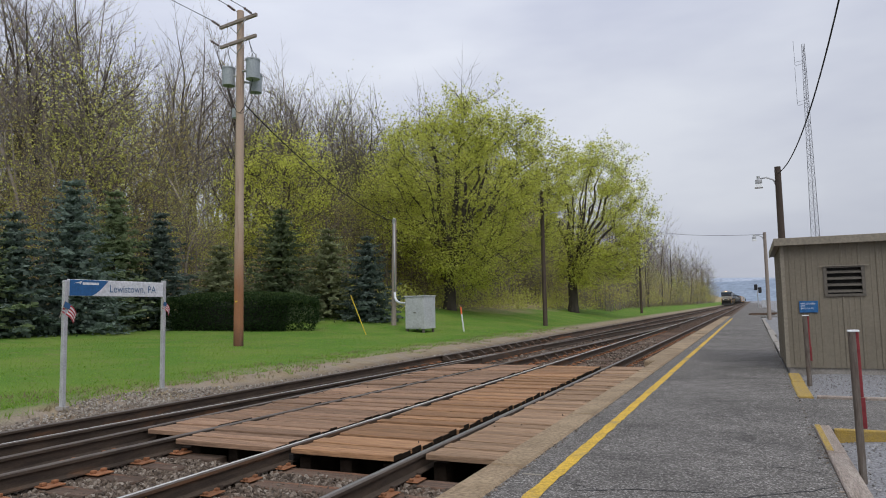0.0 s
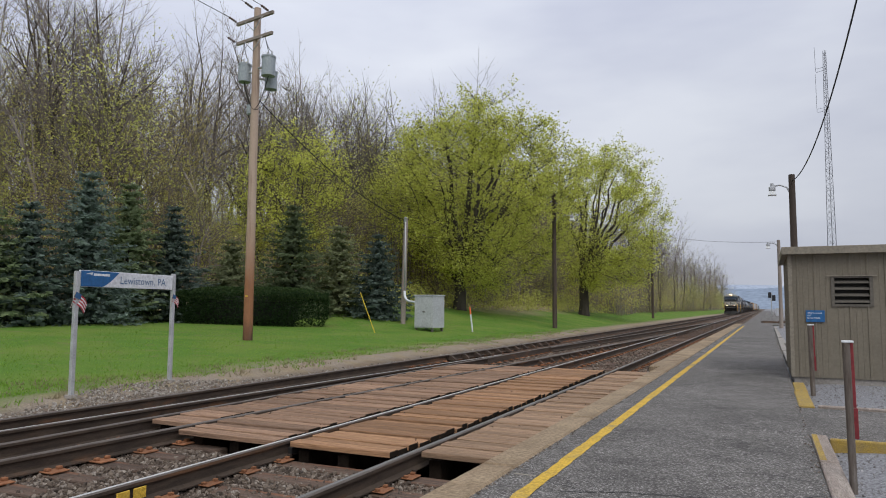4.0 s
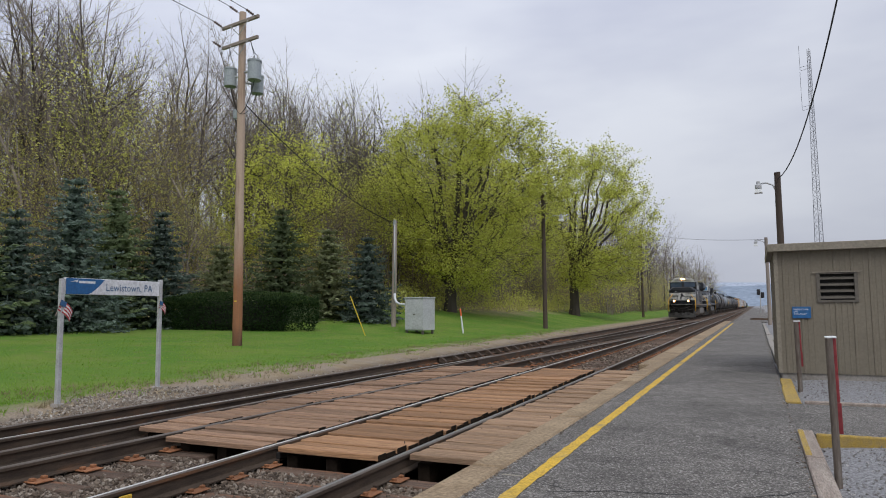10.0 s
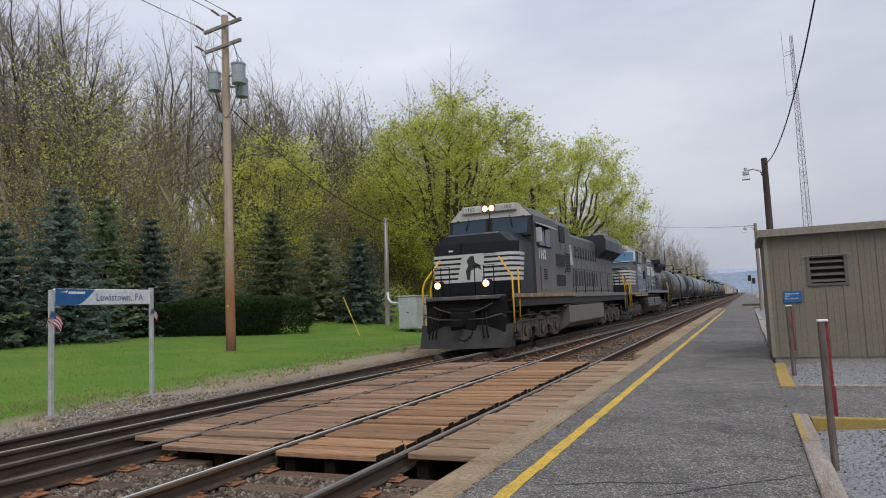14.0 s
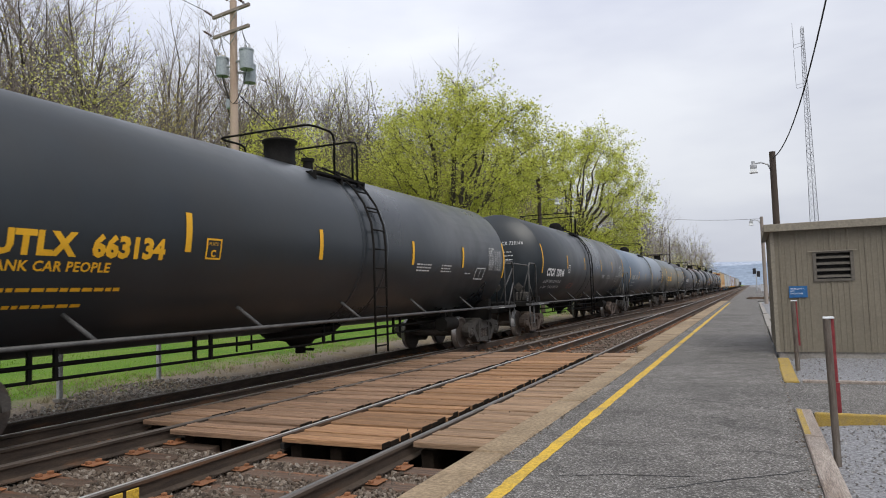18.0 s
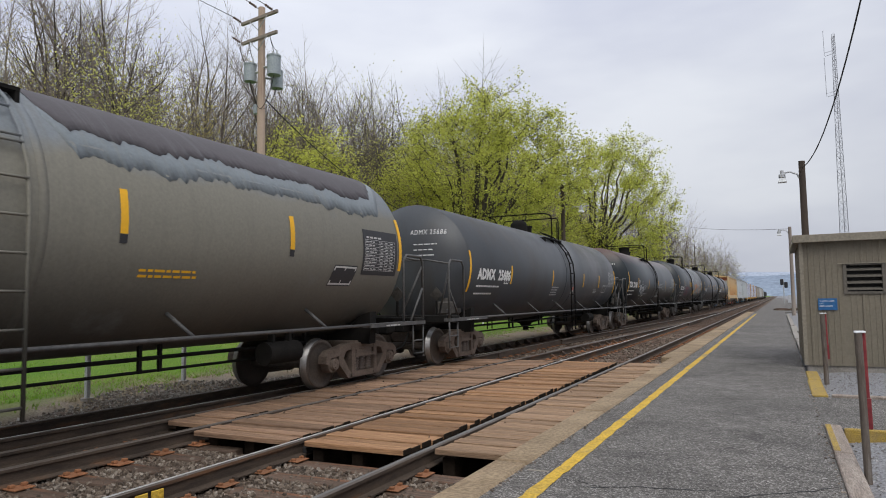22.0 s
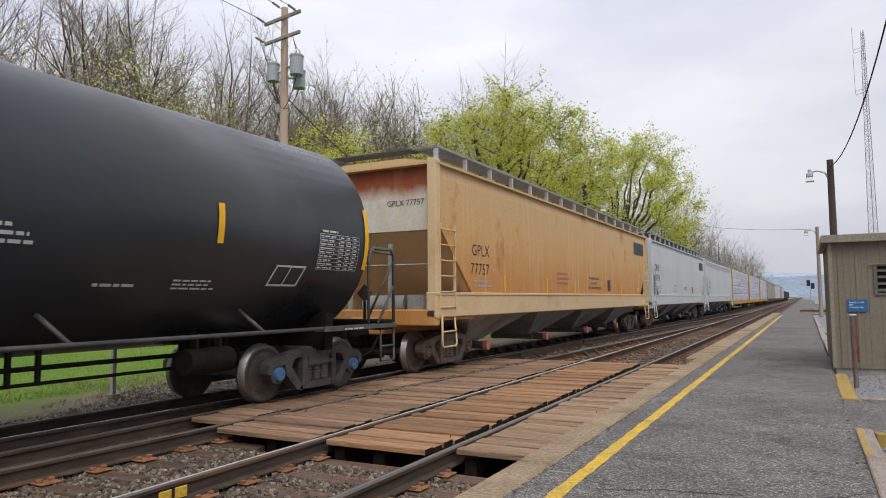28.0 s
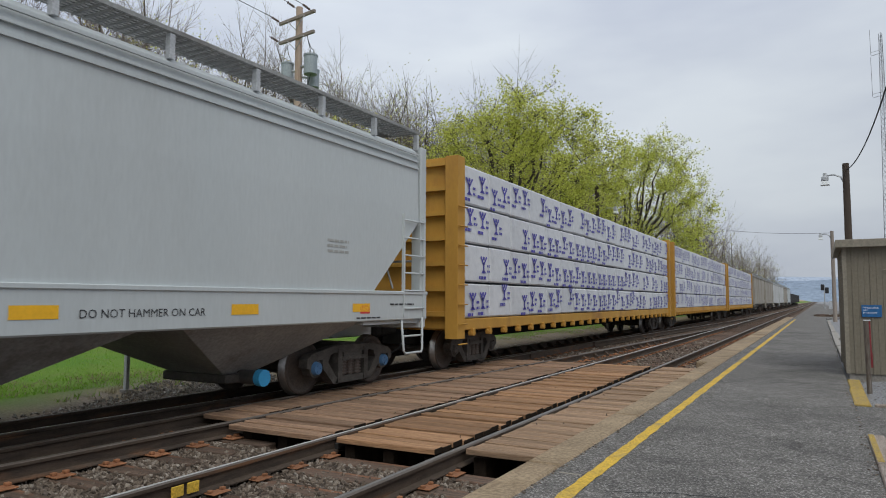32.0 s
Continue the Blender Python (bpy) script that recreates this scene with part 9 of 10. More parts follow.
    # engine hood with a rounded shoulder
    def ring(y):
        half = [(0.97, zw), (0.97, 4.10), (0.94, 4.22), (0.86, 4.33), (0.74, 4.40), (0.58, 4.43)]
        return [(x, y, z) for x, z in half] + [(-x, y, z) for x, z in reversed(half)]
    part("engine_hood", Geo().loft([ring(he + 0.001), ring(L - 1.0)], 0, False), side, car, "long black engine hood with a rounded shoulder")
    doors(0.97, 12.3, 18.0, 1.96, 4.02, 8)
    part("hood_step_seam", Geo().box(0.971, 0.985, he + 0.02, he + 0.05, zw + 0.15, 4.3), M_UNDER, car)
    part("exhaust_stack", Geo().box(-0.45, 0.45, 15.1, 16.5, 4.42, 4.68, c=0.03), M_UNDER, car, "boxy exhaust stack")
    part("horn", Geo().cyl((0.3, 13.2, 4.52), (0.3, 13.6, 4.54), 0.03, 0.09, n=10).cyl((0.45, 13.3, 4.52), (0.45, 13.65, 4.54), 0.03, 0.08, n=10).box(0.2, 0.55, 13.0, 13.3, 4.40, 4.58, c=0.02), M_UNDER, car, "air horn")
    # radiator overhang with screens under it
    part("radiator", Geo().loft([[(1.40, y, 4.13), (1.47, y, 4.16), (1.47, y, 4.44), (1.40, y, 4.47), (-1.40, y, 4.47), (-1.47, y, 4.44), (-1.47, y, 4.16), (-1.40, y, 4.13)] for y in (18.0, 22.4)], 0, False), M_LOCODUST, car, "thin overhanging radiator roof")
    part("radiator_flare", Geo().loft([[(0.972, y, 3.40), (1.34, y, 4.128), (-1.34, y, 4.128), (-0.972, y, 3.40)] for y in (18.45, 22.2)], 0, False), side, car, "flared radiator body")
    for a, b in ((18.75, 20.2), (20.4, 21.85)):
        p0, p1 = (1.01, 3.45), (1.315, 4.055)
        nx, nz = 0.012 * 0.893, -0.012 * 0.45
        part("radiator_screen", Geo().add([(p0[0] + nx, a + 0.12, p0[1] + nz), (p0[0] + nx, b, p0[1] + nz), (p1[0] + nx, b, p1[1] + nz), (p1[0] + nx, a, p1[1] + nz)], [(0, 1, 2, 3)]), M_GRILLE, car, "dark radiator screen")
    for k in range(2):
        for z0, z1 in ((2.14, 2.58), (2.68, 3.12)):
            grille(car, 0.972, 18.11 + 0.58 * k, 18.60 + 0.58 * k, z0, z1, slats=3)
    for a, b, z0, z1 in ((19.36, 19.68, 2.12, 3.02), (19.95, 20.30, 1.95, 3.20), (20.80, 21.02, 2.1, 3.0), (21.18, 21.42, 2.1, 3.0), (21.55, 21.85, 2.1, 3.0)):
        part("dark_slot", Geo().box(0.965, 0.976, a, b, z0, z1), M_GRILLE, car, "narrow dark opening")
    ring2 = [(1.06, 20.46 + 0.25 * math.cos(k * math.pi / 10), 2.78 + 0.25 * math.sin(k * math.pi / 10)) for k in range(21)]
    w = part("hand_brake_wheel", Geo().tube(ring2, 0.022, 6).cyl((0.97, 20.46, 2.78), (1.07, 20.46, 2.78), 0.06, n=12).tube([ring2[0], ring2[10]], 0.014, 5).tube([ring2[5], ring2[15]], 0.014, 5), M_GALV, car, "grey brake wheel")
    for k in range(5):
        part("end_marking", Geo().box(0.972, 0.976, 22.05, 22.14, 1.98 + 0.25 * k, 2.14 + 0.25 * k), M_MARKW, car, "small white end marking")


def locomotive(u, label, number, length, modern):
    """A six-axle freight locomotive, cab first. Its front is at y = 0."""
    car = thing("locomotive", label, "locomotive", "locomotives")
    paint = M_LOCO if modern else M_LOCODUST
    L = length
    zw = 1.72
    part("frame", Geo().box(-1.5, 1.5, 0.75, L - 0.5, 1.30, zw - 0.06, c=0.02) if modern else Geo().box(-0.9, 0.9, 0.75, L - 0.5, 1.30, zw - 0.06, c=0.02), M_LOCOFRONT if modern else M_UNDER, car, "black locomotive frame")
    for s in (-1, 1):
        part("walkway_edge", Geo().box(min(s * 1.38, s * 1.565), max(s * 1.38, s * 1.565), 0.7, 8.3, zw - 0.13, zw, c=0.008), M_SILL, car, "worn pale walkway edge")
        part("walkway_edge", Geo().box(min(s * 1.38, s * 1.56), max(s * 1.38, s * 1.56), 8.303, L - 0.45, *((zw - 0.16, zw) if modern else (zw - 0.03, zw + 0.13)), c=0.008), M_LOCOSIDE if modern else M_LOCOSIDE2, car)
        if not modern:
            part("walkway_lip", Geo().box(min(s * 1.36, s * 1.565), max(s * 1.36, s * 1.565), 8.45, L - 0.45, zw - 0.055, zw + 0.005, c=0.004), M_EDGE2, car, "chipped pale lip of the walkway")
            part("cab_skirt", Geo().box(min(s * 1.40, s * 1.55), max(s * 1.40, s * 1.55), 2.6, 8.42, 1.47, zw - 0.135, c=0.006), M_LOCOSIDE2, car, "dusty skirt under the cab")
            rq = random.Random(9)
            for j in range(9):
                y = 9.2 + j * 0.95 + rq.uniform(-0.2, 0.2)
                part("under_walkway_bracket", Geo().box(min(s * 1.15, s * 1.4), max(s * 1.15, s * 1.4), y, y + rq.uniform(0.05, 0.2), 1.45 + rq.uniform(-0.06, 0.08), 1.63), M_LOCOTRUCK, car)
            for j in range(3):
                y = 9.6 + j * 2.2
                part("cable_run", Geo().tube([(s * 1.36, y, 1.58), (s * 1.40, y + 0.5, 1.49), (s * 1.38, y + 1.1, 1.52), (s * 1.36, y + 1.7, 1.58)], 0.025, 5), M_LOCOTRUCK, car, "sagging cables")
            part("valve_box", Geo().cyl((s * 1.38, 11.1, 1.43), (s * 1.38, 11.35, 1.47), 0.10, n=12), M_TRUCKGREY, car, "grey filter housing")
            part("valve_box", Geo().cyl((s * 1.38, 11.75, 1.43), (s * 1.38, 12.0, 1.46), 0.10, n=12), M_TRUCKGREY, car, "grey filter housing")
            part("valve_box", Geo().box(min(s * 1.25, s * 1.42), max(s * 1.25, s * 1.42), 10.4, 10.65, 1.36, 1.58, c=0.01), M_TRUCKGREY, car, "grey valve box")
    part("walkway", Geo().box(-1.375, 1.375, 0.7, L - 0.45, zw - 0.058, zw - 0.01), M_UNDER, car)
    # pilot and plow
    g = Geo()
    g.box(-1.30, 1.30, 0.15, 0.75, 0.55, 1.66, c=0.03)
    part("pilot", g, M_UNDER, car, "black front pilot")
    g = Geo()
    for s in (-1, 1):
        lo, hi = 0.12, 0.80
        g.add([(s * 0.0, -0.42, lo), (s * 1.5, 0.02, lo), (s * 1.55, 0.35, hi), (0, 0.0, hi), (0, 0.1, lo), (s * 1.5, 0.45, lo), (s * 1.48, 0.45, hi), (0, 0.3, hi)],
              [(0, 1, 2, 3), (4, 5, 6, 7), (0, 1, 5, 4), (3, 2, 6, 7), (1, 2, 6, 5)])
    part("plow", g, M_LOCOFRONT, car, "dusty black steel snow plow")
    part("anticlimber", Geo().box(-1.20, 1.20, -0.02, 0.93, 1.58, 1.70, c=0.02), M_EDGE2, car, "worn front platform edge")
    for x, lean in ((-0.92, -0.10), (-0.82, -0.09), (-0.72, -0.08), (0.62, 0.08), (0.74, 0.09)):
        part("air_hose", Geo().tube([(x, 0.14, 1.22), (x + lean * 0.3, -0.02, 1.10), (x + lean, -0.16, 0.72), (x + lean * 1.6, -0.20, 0.42)], 0.024, 6), M_UNDER, car, "black air hose")
    part("draft_gear", Geo().box(-0.42, 0.42, -0.05, 0.15, 0.66, 1.22, c=0.04).box(-0.55, 0.55, 0.02, 0.16, 1.22, 1.34, c=0.02), M_UNDER, car, "black coupler housing")
    part("cable_loop", Geo().tube(sag_points((-0.98, 0.06, 1.40), (0.98, 0.06, 1.46), 0.26, 16), 0.024, 6), M_TRUCKGREY, car, "grey jumper cable hung across the pilot")
    for s in (-1, 1):
        part("uncoupling_lever", Geo().tube([(s * 0.2, -0.05, 0.98), (s * 0.75, -0.10, 1.0), (s * 1.25, 0.02, 1.12), (s * 1.38, 0.1, 1.02)], 0.022, 6), M_TRUCKGREY, car)
        part("grab_iron", Geo().tube([(s * 0.62, 0.14, 1.15), (s * 0.62, 0.05, 1.15), (s * 0.62, 0.05, 1.5), (s * 0.62, 0.14, 1.5)], 0.015, 5), M_UNDER, car)
        part("front_handrail", Geo().tube([(s * 0.42, 0.1, 1.7), (s * 0.42, 0.1, 2.62), (s * 1.02, 0.16, 2.62), (s * 1.02, 0.16, 1.7)], 0.019, 6), M_UNDER, car, "black end handrail")
        part("handrail_stanchion", Geo().tube([(s * 0.72, 0.12, 1.7), (s * 0.72, 0.12, 2.62)], 0.017, 6), M_UNDER, car)
    part("brake_hose_bracket", Geo().box(-0.32, 0.32, 0.02, 0.16, 0.70, 1.06, c=0.03), M_UNDER, car, "coupler pocket")
    coupler(car, 0.1, -1)
    coupler(car, L - 0.35, 1)
    for s in (-1, 1):
        lo, hi = sorted((s * 1.18, s * 1.56))
        g = Geo()
        for k in range(4):
            z = 0.42 + k * 0.36
            g.box(lo, hi, 0.25 + 0.08 * k, 0.75 + 0.05 * k, z, z + 0.04)
        g.box(min(s * 1.16, s * 1.2), max(s * 1.16, s * 1.2), 0.25, 0.95, 0.4, 1.6)
        part("front_steps", g, M_LOCOFRONT, car, "corner steps")
        g = Geo()
        for k in range(4):
            z = 0.42 + k * 0.36
            g.box(lo, hi, L - 0.85, L - 0.35, z, z + 0.04)
        g.box(min(s * 1.16, s * 1.2), max(s * 1.16, s * 1.2), L - 0.9, L - 0.3, 0.4, 1.6)
        part("rear_steps", g, M_EDGE2 if not modern else M_LOCO, car, "corner steps")
    part("rear_pilot", Geo().box(-1.4, 1.4, L - 0.5, L - 0.3, 0.95, 1.66), M_LOCO, car)
    # nose
    c = 0.30
    if modern:
        def plan(z, w, wf, yf, ys):
            return [(-w, 2.75, z), (-w, ys, z), (-wf, yf, z), (wf, yf, z), (w, ys, z), (w, 2.75, z)]
        rings = [plan(zw, 1.50, 1.30, 0.95, 1.32), plan(3.06, 1.50, 1.30, 0.95, 1.32), plan(3.40, 1.50, 1.27, 0.99, 1.38), plan(3.68, 1.18, 0.94, 1.10, 1.50), plan(3.74, 1.10, 0.86, 1.22, 1.62)]
    else:
        rings = [[(1.12, 0.95, zw), (1.12, 0.95, 3.06), (0.9, 1.0, 3.26), (-0.9, 1.0, 3.26), (-1.12, 0.95, 3.06), (-1.12, 0.95, zw)],
                 [(1.46, 1.25, zw), (1.46, 1.25, 3.12), (1.2, 1.3, 3.36), (-1.2, 1.3, 3.36), (-1.46, 1.25, 3.12), (-1.46, 1.25, zw)],
                 [(1.52, 3.85, zw), (1.52, 3.85, 3.48), (1.28, 3.85, 3.70), (-1.28, 3.85, 3.70), (-1.52, 3.85, 3.48), (-1.52, 3.85, zw)]]
    part("nose", Geo().loft(rings, 0, False), paint, car, "bevelled black nose")
    # white stripes round the nose
    for k in range(6 if modern else 5):
        z = 2.15 + k * 0.160 if modern else 2.21 + k * 0.192
        h = 0.098 if modern else 0.112
        pts = []
        for x, y in ((-1.485, 1.9), (-1.487, 1.335), (-1.290, 0.955), (1.290, 0.955), (1.487, 1.335), (1.486, 1.62 + 0.05 * k)) if modern else ((-1.50, 2.9), (-1.462, 1.235), (-1.126, 0.935), (1.126, 0.935), (1.462, 1.235), (1.506, 3.08 + 0.092 * k)):
            pts.append((x, y))
        g = Geo()
        m = len(pts)
        off = 0.012
        vs = []
        for x, y in pts:
            vs += [(x * 1.012, y - off, z), (x * 1.012, y - off, z + h)]
        g.add(vs, [(2 * j, 2 * j + 2, 2 * j + 3, 2 * j + 1) for j in range(m - 1)])
        part("nose_stripe", g, M_LOCOWHITE, car, "white painted stripe")
    if modern:
        g = Geo()
        g.add([(-0.16, 0.925, 2.22), (-0.06, 0.925, 2.22), (-0.02, 0.925, 2.52), (0.20, 0.925, 2.60), (0.34, 0.925, 2.52), (0.30, 0.925, 2.68), (0.12, 0.925, 2.78), (0.10, 0.925, 2.98), (-0.04, 0.925, 2.98), (-0.16, 0.925, 2.82), (-0.10, 0.925, 2.70), (-0.20, 0.925, 2.50)], [tuple(range(12))])
        part("railway_emblem", g, M_MARKB, car, "dark emblem on the nose")
        part("emblem_ground", Geo().prism([(-0.50, 2.15), (0.34, 2.15), (0.46, 3.05), (-0.30, 3.05)], "y", 0.931, 0.942), M_LOCOWHITE, car, "white ground of the emblem")
        part("nose_door", Geo().box(-0.66, -0.02, 0.936, 0.949, 1.78, 2.12, c=0.004), paint, car)
        part("nose_door_seam", Geo().box(-0.36, -0.335, 0.93, 0.95, 3.06, 3.10).box(-0.36, -0.335, 0.945, 0.985, 3.10, 3.44), M_UNDER, car)
        part("nose_label", Geo().box(-0.78, -0.62, 0.945, 0.975, 3.16, 3.21), M_MARKW, car, "small white label")
    # cab
    zr = 4.80 if modern else 4.74
    fw = [(1.48, 2.72, 3.05), (1.22, 2.72, zw)]
    ya, yb = (2.72, 2.90) if modern else (3.82, 3.98)
    zc, cut = (3.35, 0.42) if modern else (3.62, 0.30)
    rings = [[(1.50, ya, zw), (1.50, ya, zc), (1.50, ya + 0.02, zc + 0.05), (-1.50, ya + 0.02, zc + 0.05), (-1.50, ya, zc), (-1.50, ya, zw)],
             [(1.54, yb + 0.05, zw), (1.54, yb + 0.05, zr - cut), (1.15, yb + 0.05, zr - 0.05), (-1.15, yb + 0.05, zr - 0.05), (-1.54, yb + 0.05, zr - cut), (-1.54, yb + 0.05, zw)],
             [(1.55, 5.6 if modern else 6.02, z) if x > 0 else (-1.55, 5.6 if modern else 6.02, z) for x, z in ((1, zw), (1, zr - cut + 0.02))] + [(1.10, 5.6 if modern else 6.02, zr), (-1.10, 5.6 if modern else 6.02, zr)] + [(-1.55, 5.6 if modern else 6.02, z) for z in (zr - cut + 0.02, zw)]]
    side = M_LOCOSIDE if modern else M_LOCOSIDE2
    g = Geo().loft(rings, 0, False)
    for k in range(6, 12):
        g.m[k] = 1
    part("cab", g, [paint, side], car, "wide black crew cab with dusty sides")
    # windscreen panes
    zs = 3.70 if modern else 3.74
    for s in (-1, 1):
        g = Geo()
        a = [(s * 0.12, ya, zs + 0.07), (s * 1.38, ya, zs + 0.07), (s * 1.38, yb, zr - cut - 0.08), (s * 0.12, yb, zr - cut)]
        g.add(a + [(x, y + 0.03, z) for x, y, z in a], [(0, 1, 2, 3), (4, 5, 6, 7), (0, 1, 5, 4), (1, 2, 6, 5), (2, 3, 7, 6), (3, 0, 4, 7)])
        f = part("windscreen_frame", Geo().loft([[(s * 0.05, ya - 0.025, zs), (s * 1.50, ya - 0.025, zs), (s * 1.50, yb, zr - cut), (s * 0.05, yb, zr - cut + 0.07)], [(s * 0.05, ya + 0.06, zs), (s * 1.50, ya + 0.06, zs), (s * 1.50, yb + 0.06, zr - cut), (s * 0.05, yb + 0.06, zr - cut + 0.07)]], 0, False), M_LOCOWHITE if not modern else paint, car)
        part("windscreen_pane", Geo().join(g, Matrix.Translation((0, -0.03, 0))), M_GLASS if modern else M_GLASSSHEEN, f, "dark reflecting windscreen" if modern else "windscreen with a painted blue-green sheen")
    for s in (-1, 1):
        part("brow", Geo().add([(s * 0.02, yb - 0.03, zr - cut + 0.02), (s * 1.52, yb, zr - cut - 0.01), (s * 1.12, yb + 0.03, zr - 0.04), (s * 0.02, yb + 0.03, zr - 0.04)], [(0, 1, 2, 3)]), M_BROW, car, "pale band over the windscreen")
    # side windows
    w0, w1 = (3.38, 4.02) if modern else (3.70, 4.14)
    for a, b in ((3.35, 4.05), (4.15, 4.85)) if modern else ((4.62, 5.16), (5.24, 5.84)):
        f = part("side_window_frame", Geo().box(1.545, 1.585, a - 0.05, b + 0.05, w0 - 0.05, w1 + 0.05, c=0.008), M_BROW if not modern else M_UNDER, car)
        part("side_window_pane", Geo().box(1.586, 1.592, a, b, w0, w1), M_GLASS if modern else M_GLASSGREY, f, "sliding cab window")
    if modern:
        part("sun_visor", Geo().prism([(1.56, 4.12), (1.56, 4.16), (1.86, 4.02), (1.86, 3.99)], "y", 3.1, 4.9), M_BROW, car, "hinged sun visor over the cab window")
        part("mirror", Geo().box(1.58, 1.78, 3.05, 3.09, 3.45, 3.95, c=0.01), M_GALV, car)
    else:
        part("sun_visor", Geo().prism([(1.56, 4.40), (1.56, 4.43), (1.80, 4.19), (1.80, 4.16)], "y", 4.40, 5.45), paint, car, "hinged sun visor over the cab window")
        part("mirror", Geo().box(1.58, 1.72, 4.48, 4.56, 3.66, 4.22, c=0.01), M_GALV, car, "pale window wing")
        part("window_sill", Geo().box(1.586, 1.66, 4.64, 5.18, 3.62, 3.66, c=0.006), M_UNDER, car)
        part("cab_ledge", Geo().box(1.55, 1.585, 3.90, 6.05, 2.66, 2.69, c=0.005), side, car)
        part("rivet_strip", Geo().box(1.55, 1.572, 4.35, 5.1, 2.60, 2.63, c=0.005), side, car)
        part("cab_rear_post", Geo().box(1.50, 1.60, 5.94, 6.05, 3.62, 4.42, c=0.01), M_SILL, car, "pale post behind the cab window")
    # roof headlights and number boards
    part("number_board_box", Geo().box(-1.0, 1.0, yb - 0.10, yb + 0.35, zr - 0.20, zr + 0.06, c=0.02), M_BROW, car, "pale roof light box")
    for s in (-1, 1):
        b = part("number_board", Geo().box(min(s * 0.42, s * 0.92), max(s * 0.42, s * 0.92), yb - 0.115, yb - 0.10, zr - 0.16, zr + 0.03), M_LOCOWHITE, car, "number board")
        part("writing", Geo().join(lettering(number, 0.19), Matrix.Translation((s * 0.67 - 0.21, yb - 0.12, zr - 0.12)) @ Matrix.Rotation(radians(90), 4, "X")), M_MARKB, b, "road numerals")
        if modern:
            part("headlight", Geo().cyl((s * 0.12, 2.775, zr - 0.065), (s * 0.12, 2.765, zr - 0.065), 0.08, n=18), M_LIGHT, car, "lit headlight")
            part("headlight_halo_ring", Geo().cyl((s * 0.12, 2.777, zr - 0.065), (s * 0.12, 2.77, zr - 0.065), 0.10, n=18), M_LAMPHALO, car, "added warm ring that glows as the lamp's halo")
            part("headlight_bezel", Geo().box(min(0.005 * s, s * 0.25), max(0.005 * s, s * 0.25), 2.778, 2.80, zr - 0.19, zr + 0.05), M_COPPER, car, "copper coloured lamp bezel")
            part("ditch_light", Geo().cyl((s * 0.807, 0.02, 2.06), (s * 0.807, -0.01, 2.06), 0.078, n=18), M_LIGHT, car, "lit ditch light")
            part("ditch_light_halo_ring", Geo().cyl((s * 0.807, 0.024, 2.06), (s * 0.807, 0.005, 2.06), 0.105, n=18), M_LAMPHALO, car, "added warm ring that glows as the lamp's halo")
            part("ditch_light_box", Geo().box(s * 0.807 - 0.13, s * 0.807 + 0.13, 0.025, 0.24, 1.70, 2.19, c=0.02), M_LOCO, car)
        else:
            part("headlight", Geo().cyl((s * 0.14, yb - 0.10, zr - 0.065), (s * 0.14, yb - 0.125, zr - 0.065), 0.095, n=18), M_GALV, car, "unlit headlight")
    # hoods
    yh = 5.6
    if modern:
        part("equipment_cabinet", Geo().loft([hood_section(1.46, zw, zr - 0.22, yh + 0.001, 0.2), hood_section(1.46, zw, zr - 0.22, 8.3, 0.2)], 0, False), side, car, "wide cabinet behind the cab")
        for a, b in ((5.75, 6.55), (6.75, 7.45), (7.55, 8.2)):
            part("cabinet_door", Geo().box(1.455, 1.472, a, b, 3.42, 4.30, c=0.006), side, car)
        part("air_intake", Geo().box(1.30, 1.50, 6.62, 7.42, 3.70, 4.34, c=0.02), M_GRILLE, car, "dark recessed air intake")
        for a, b, z0, z1 in ((5.8, 7.25, 2.72, 3.22), (7.36, 8.14, 2.55, 3.30), (5.8, 7.25, 1.98, 2.42)):
            grille(car, 1.462, a, b, z0, z1, slats=6)
            part("grille_frame", Geo().box(1.462, 1.49, a - 0.07, b + 0.07, z1 + 0.002, z1 + 0.06).box(1.462, 1.49, a - 0.07, b + 0.07, z0 - 0.06, z0 - 0.002).box(1.462, 1.49, a - 0.07, a - 0.002, z0, z1).box(1.462, 1.49, b + 0.002, b + 0.07, z0, z1), side, car)
        part("cabinet_seam", Geo().box(1.462, 1.475, 5.60, 5.64, zw + 0.1, zr - 0.5), M_UNDER, car, "dark upright gap")
        for k in range(9):
            for z0, z1 in ((3.30, 3.86), (2.05, 2.75)):
                part("door_vent", Geo().box(0.972, 0.984, 11.3 + 0.56 * k, 11.54 + 0.56 * k, z0, z1, c=0.004), M_GRILLE, car, "dark vent in a hood door")
        rad0 = L - (5.9 if modern else 4.75)
        part("engine_hood", Geo().loft([hood_section(0.95, zw, 4.42, 8.301), hood_section(0.95, zw, 4.42, L - 1.4)], 0, False), side, car, "long black engine hood")
        panel_lines(car, 0.952, 8.6, L - 1.6, 1.85, 3.35, 12, side)
        panel_lines(car, 0.952, 8.6, rad0 - 0.1, 3.42, 4.15, 6, side)
        part("exhaust_stack", Geo().box(-0.35, 0.35, 11.0, 12.2, 4.40, 4.66, c=0.03), M_UNDER, car)
        for y in (8.9, 14.6, 16.2):
            part("lifting_lug", Geo().tube([(0.5, y - 0.12, 4.40), (0.5, y - 0.1, 4.52), (0.5, y + 0.1, 4.52), (0.5, y + 0.12, 4.40)], 0.025, 5), M_UNDER, car)
